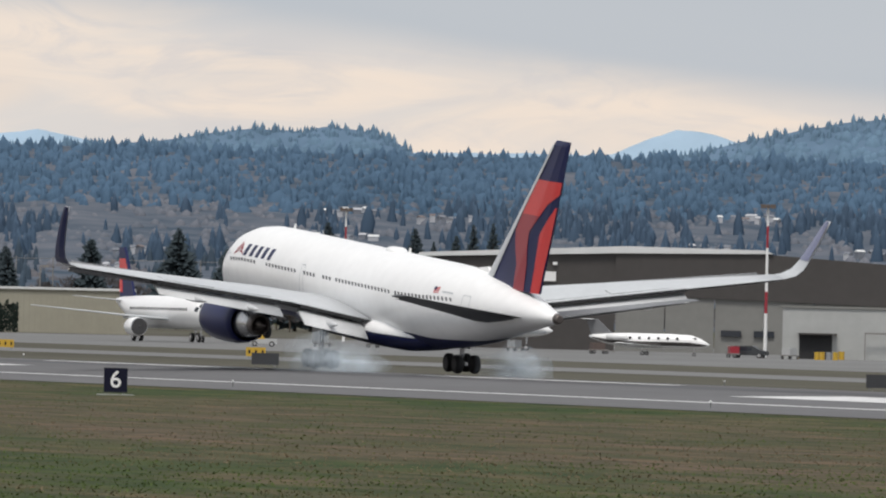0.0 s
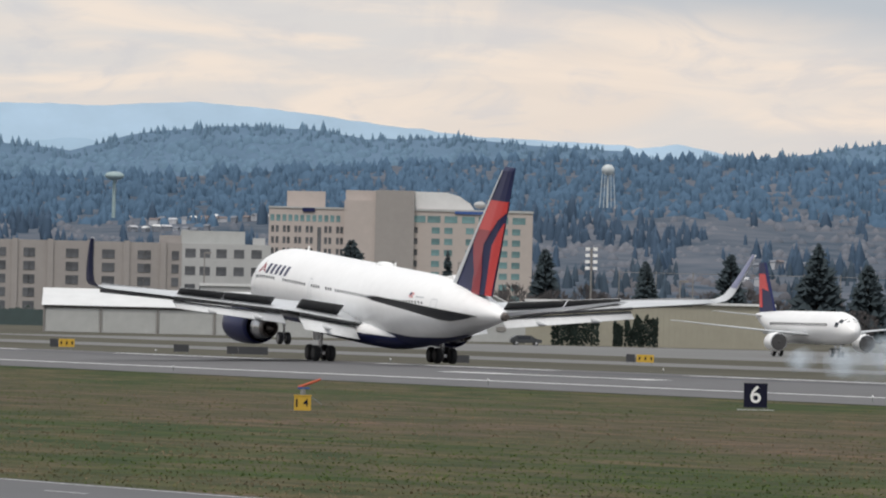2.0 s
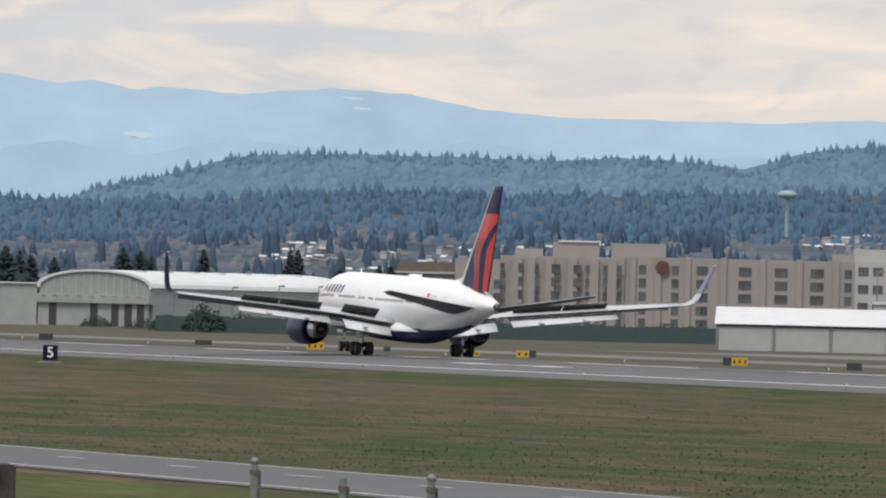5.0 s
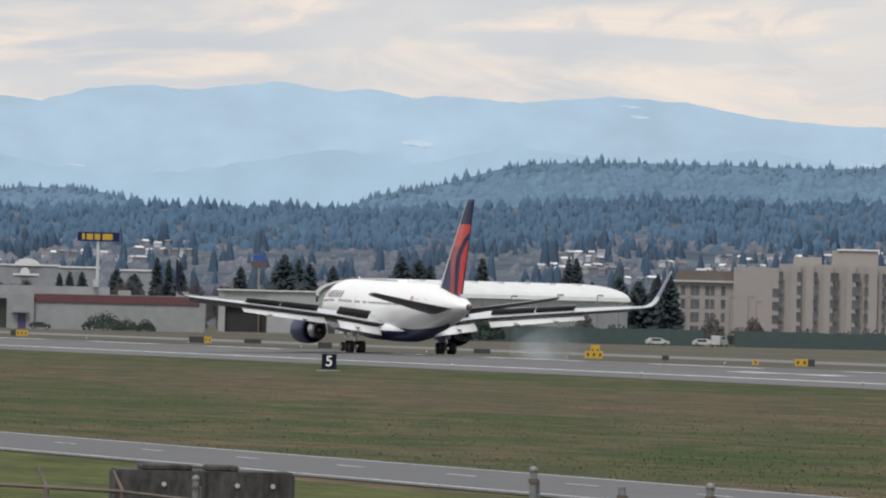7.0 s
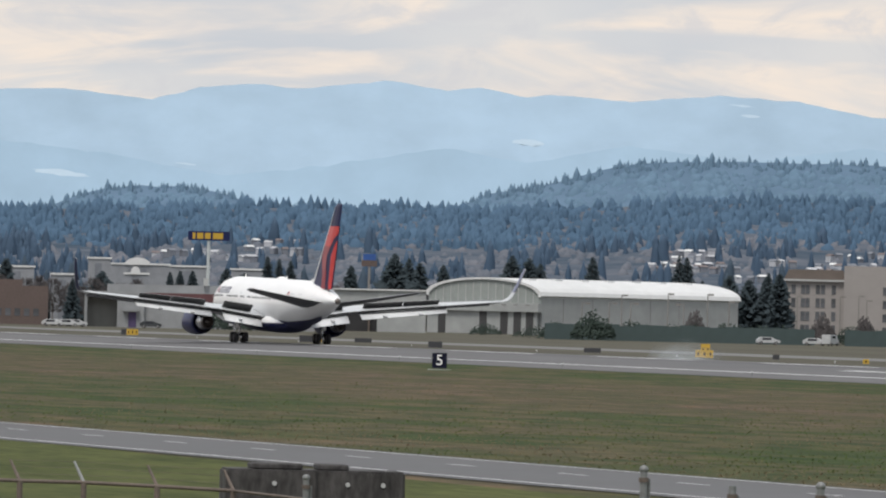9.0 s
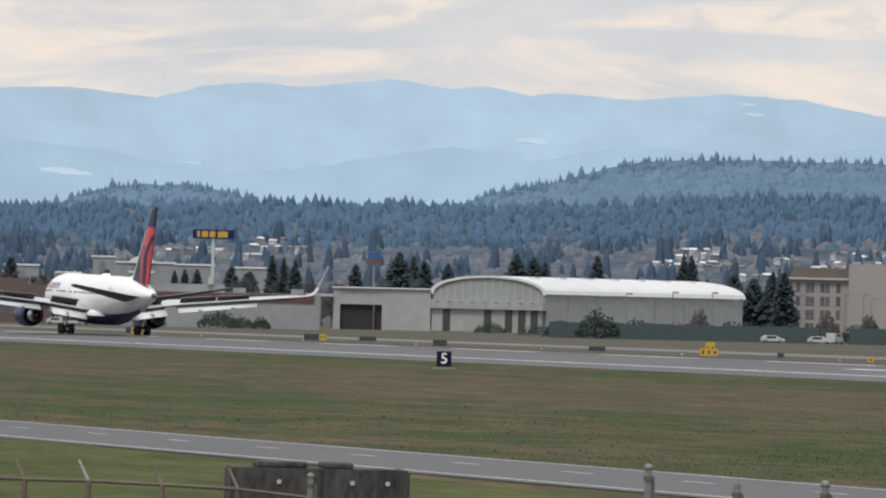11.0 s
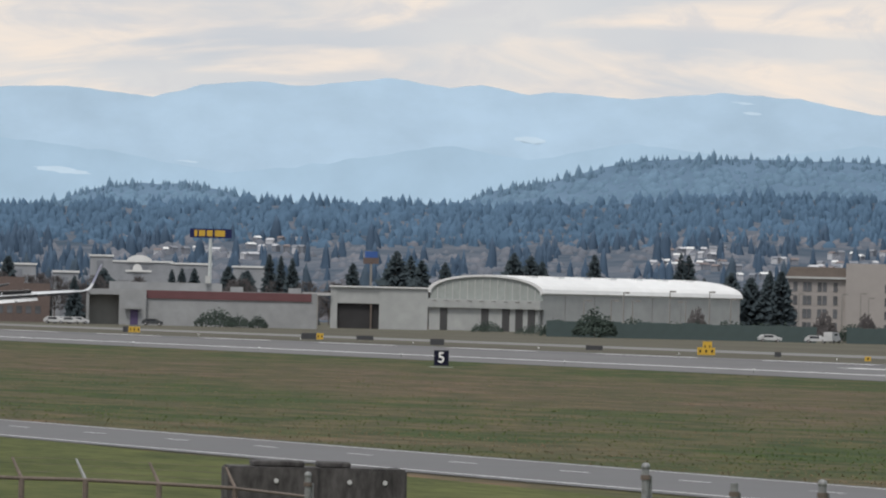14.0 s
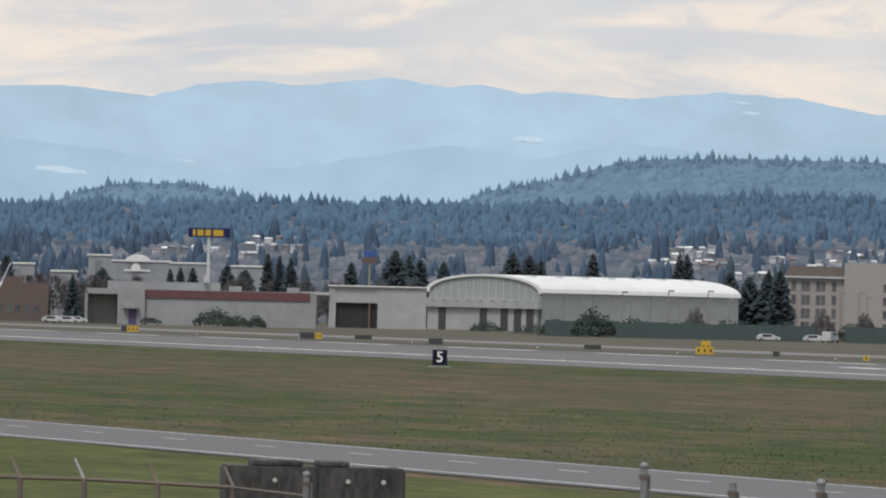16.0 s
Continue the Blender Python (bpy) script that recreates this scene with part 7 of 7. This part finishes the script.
# ---- tyre smoke and reverser spray, in drifting puffs ----
def smoke_material(name, color, density):
    m = bpy.data.materials.new(name)
    m.use_nodes = True
    nt = m.node_tree
    p = nt.nodes["Principled BSDF"]
    p.inputs["Base Color"].default_value = (*color, 1)
    p.inputs["Roughness"].default_value = 1.0
    p.inputs["Specular IOR Level"].default_value = 0.0
    co = nt.nodes.new("ShaderNodeTexCoord")
    tx = nt.nodes.new("ShaderNodeTexNoise")
    tx.inputs["Scale"].default_value = 0.55
    tx.inputs["Detail"].default_value = 4.0
    nt.links.new(co.outputs["Object"], tx.inputs["Vector"])
    mr = nt.nodes.new("ShaderNodeMapRange")
    mr.inputs["From Min"].default_value, mr.inputs["From Max"].default_value = 0.34, 0.72
    mr.inputs["To Min"].default_value, mr.inputs["To Max"].default_value = 0.0, density
    nt.links.new(tx.outputs["Fac"], mr.inputs["Value"])
    nt.links.new(mr.outputs["Result"], p.inputs["Alpha"])
    return m


M["smoke"] = smoke_material("blue_white_smoke", (0.74, 0.84, 0.93), 0.11)
M["thin_smoke"] = smoke_material("thin_grey_smoke", (0.62, 0.69, 0.74), 0.045)
PUFFS = []


def puff(x, d, r, born, z_end, drift, material, seed, fade=None, wide=1.7):
    bm = bmesh.new()
    for k, g in enumerate((1.3, 1.12, 0.95, 0.78, 0.6)):
        s = bmesh.ops.create_icosphere(bm, subdivisions=3, radius=r * g)
        for v in s["verts"]:
            q = v.co * (1.0 / r)
            v.co = v.co * (1 + 0.45 * noise.noise(q * 1.3 + Vector((seed, k * 3.0, 0))) + 0.2 * noise.noise(q * 3.5 + Vector((seed, 9, k))))
            v.co.x *= wide
            v.co.z *= 0.85
    ob = part("smoke_puff", bm, material, smooth=True)
    tagged(ob, "thin bluish-white puff drifting over the runway", "smoke", "tyre smoke")
    ob.matrix_basis = pose(x, d, z_end)
    PUFFS.append((ob, x, d, r, born, z_end, drift, fade))


rp = random.Random(31)
for x, r, z, born in ((-530.712, 1.6, 1.8, -0.3), (-535.008, 2.0, 2.6, -0.2), (-539.363, 2.6, 3.4, 0.0), (-543.334, 2.9, 4.6, 0.05), (-547.354, 3.1, 5.2, 0.12), (-550.97, 3.0, 4.6, 0.2),
                      (-555.088, 2.7, 3.2, 0.27), (-559.258, 2.0, 2.2, 0.33), (-564.902, 1.4, 1.5, 0.42), (-572.58, 1.1, 1.3, 0.55)):
    puff(x, 226.5 + rp.uniform(-1, 1), r * 0.62, born, 0.8 * z + rp.uniform(-0.2, 0.4), 5 + 3 * rp.random(), M["smoke"], rp.random() * 50)
    puff(x + 1.5, 236 + rp.uniform(-1, 1), r * 0.72, born + 0.05, 0.85 * z + rp.uniform(-0.3, 0.8), 5 + 3 * rp.random(), M["smoke"], rp.random() * 50)
# low thin haze left along the runway
for k, (x, born) in enumerate(((-590.53, 0.9), (-575.506, 0.8), (-565.852, 0.7))):
    puff(x, 240 + 2 * k, 1.5, born, 1.3, 4, M["thin_smoke"], 60 + k, wide=3.0)
# faint spray behind the thrust reversers, built as puffs like the smoke
for k, (x, born) in enumerate(((-931.616, 6.6), (-938.011, 6.7), (-947.289, 6.9))):
    puff(x, 243 + k, 2.6 - 0.4 * k, born, 2.6 - 0.4 * k, 3, M["thin_smoke"], 80 + k, fade=9.6)


# ---- what moves ----
def motions():
    # seconds, metres along, metres out, height, nose-up degrees, heading off the runway line, bank
    rows = [(0, -541.96, 231.88, 1.28, 3.51, 1.89, -0.45), (0.5, -572.07, 231.26, 0.98, 3.35, 1.65, -0.45), (1, -600.38, 230.64, 0.87, 3.14, 1.42, -0.45), (1.5, -628.98, 230.32, 0.871, 2.95, 0.98, -0.23), (2, -657.34, 230.0, 0.871, 2.6, 0.55, 0.0), (2.5, -685.62, 229.75, 0.871, 2.0, 0.18, 0.0), (3, -714.05, 229.5, 0.872, 1.3, -0.2, 0.0), (3.5, -741.92, 229.09, 0.873, 0.95, -0.23, 0.0), (4, -769.6, 228.68, 0.873, 0.75, -0.25, 0.0), (5, -824.17, 227.86, 0.874, 0.45, -0.3, 0.0), (6.2, -886.3, 226.97, 0.875, 0.18, -0.44, 0.0), (7.5, -952.51, 226.01, 0.877, 0.0, -0.58, 0.0), (8, -978.14, 225.64, 0.877, 0.0, -0.64, 0.0), (9.2, -1038.1, 225.02, 0.878, 0.0, -0.82, 0.0), (10.5, -1100.83, 224.34, 0.879, 0.0, -1.02, 0.0), (11, -1124.52, 224.08, 0.88, 0.0, -1.1, 0.0), (12, -1169.65, 223.92, 0.881, 0.0, -1.1, 0.0), (12.5, -1196.89, 223.85, 0.881, 0.0, -1.1, 0.0), (14, -1258.61, 223.61, 0.883, 0.0, -1.1, 0.0), (16, -1320.83, 223.3, 0.885, 0.0, -1.1, 0.0)]
    walk(airliner, [(t, pose(x, d, z, 0, 0, 180 - yaw) @ pose(0, 0, 0, bank, -up, 0)) for t, x, d, z, up, yaw, bank in rows])
    # the main legs hang long until the weight is on them
    for gear, side in legs:
        walk(gear, [(t, pose(0, side * 4.65, -drop * (0.6 if side > 0 else 1.0))) for t, drop in ((0, 0.42), (0.5, 0.12), (1, 0), (16, 0))])
    # wings flex upward under load and settle as the weight comes on the wheels
    for wing, side in wings:
        root = Matrix.Translation((0, side * 2.2, 3.3))
        walk(wing, [(t, REST @ root @ pose(0, 0, 0, side * a, 0, 0) @ root.inverted()) for t, a in ((0, 2.8), (0.5, 2.0), (1.0, 0.9), (1.5, 0.35), (2.5, 0.2), (5, 0.0), (16, 0.0))])
    for sp, hinge, axis in spoilers:
        walk(sp, [(t, Matrix.Translation(hinge) @ Matrix.Rotation(radians(a), 4, axis)) for t, a in ((0, 0), (0.3, 6), (0.9, 36), (1.2, 40), (16, 40))])
    # smoke rises where the tyres touched, swells upward and drifts back; reverser spray sinks
    for ob, x, d, r, born, z_end, drift, fade in PUFFS:
        low, foot = -1.6 * r, ground_z(d) + 0.25 * r
        zs = ground_z(d) + z_end
        if born <= 0:
            rows = [(0, pose(x, d, foot)), (0.5, pose(x + drift * 0.1, d, foot + 0.2 * (zs - foot))), (1.6, pose(x + drift * 0.6, d + 1, zs)), (16, pose(x + drift * 2.5, d + 8, zs + 1.5, 0, 0, 25))]
        else:
            rows = [(0, pose(x, d, low))]
            if born > 0.2:
                rows.append((born - 0.1, pose(x, d, low)))
            rows += [(born + 0.1, pose(x + 0.5, d, foot)), (born + 0.5, pose(x + drift * 0.2, d, foot + 0.25 * (zs - foot))), (born + 1.5, pose(x + drift * 0.6, d + 1, zs))]
            if fade:
                rows += [(8.4, pose(x + drift, d + 1.5, zs)), (fade, pose(x + drift * 1.4, d + 2, low)), (16, pose(x + drift * 1.5, d + 2, low))]
            else:
                rows.append((16, pose(x + drift * 2.5, d + 8, zs + 1.5, 0, 0, 25)))
        walk(ob, rows)


motions()
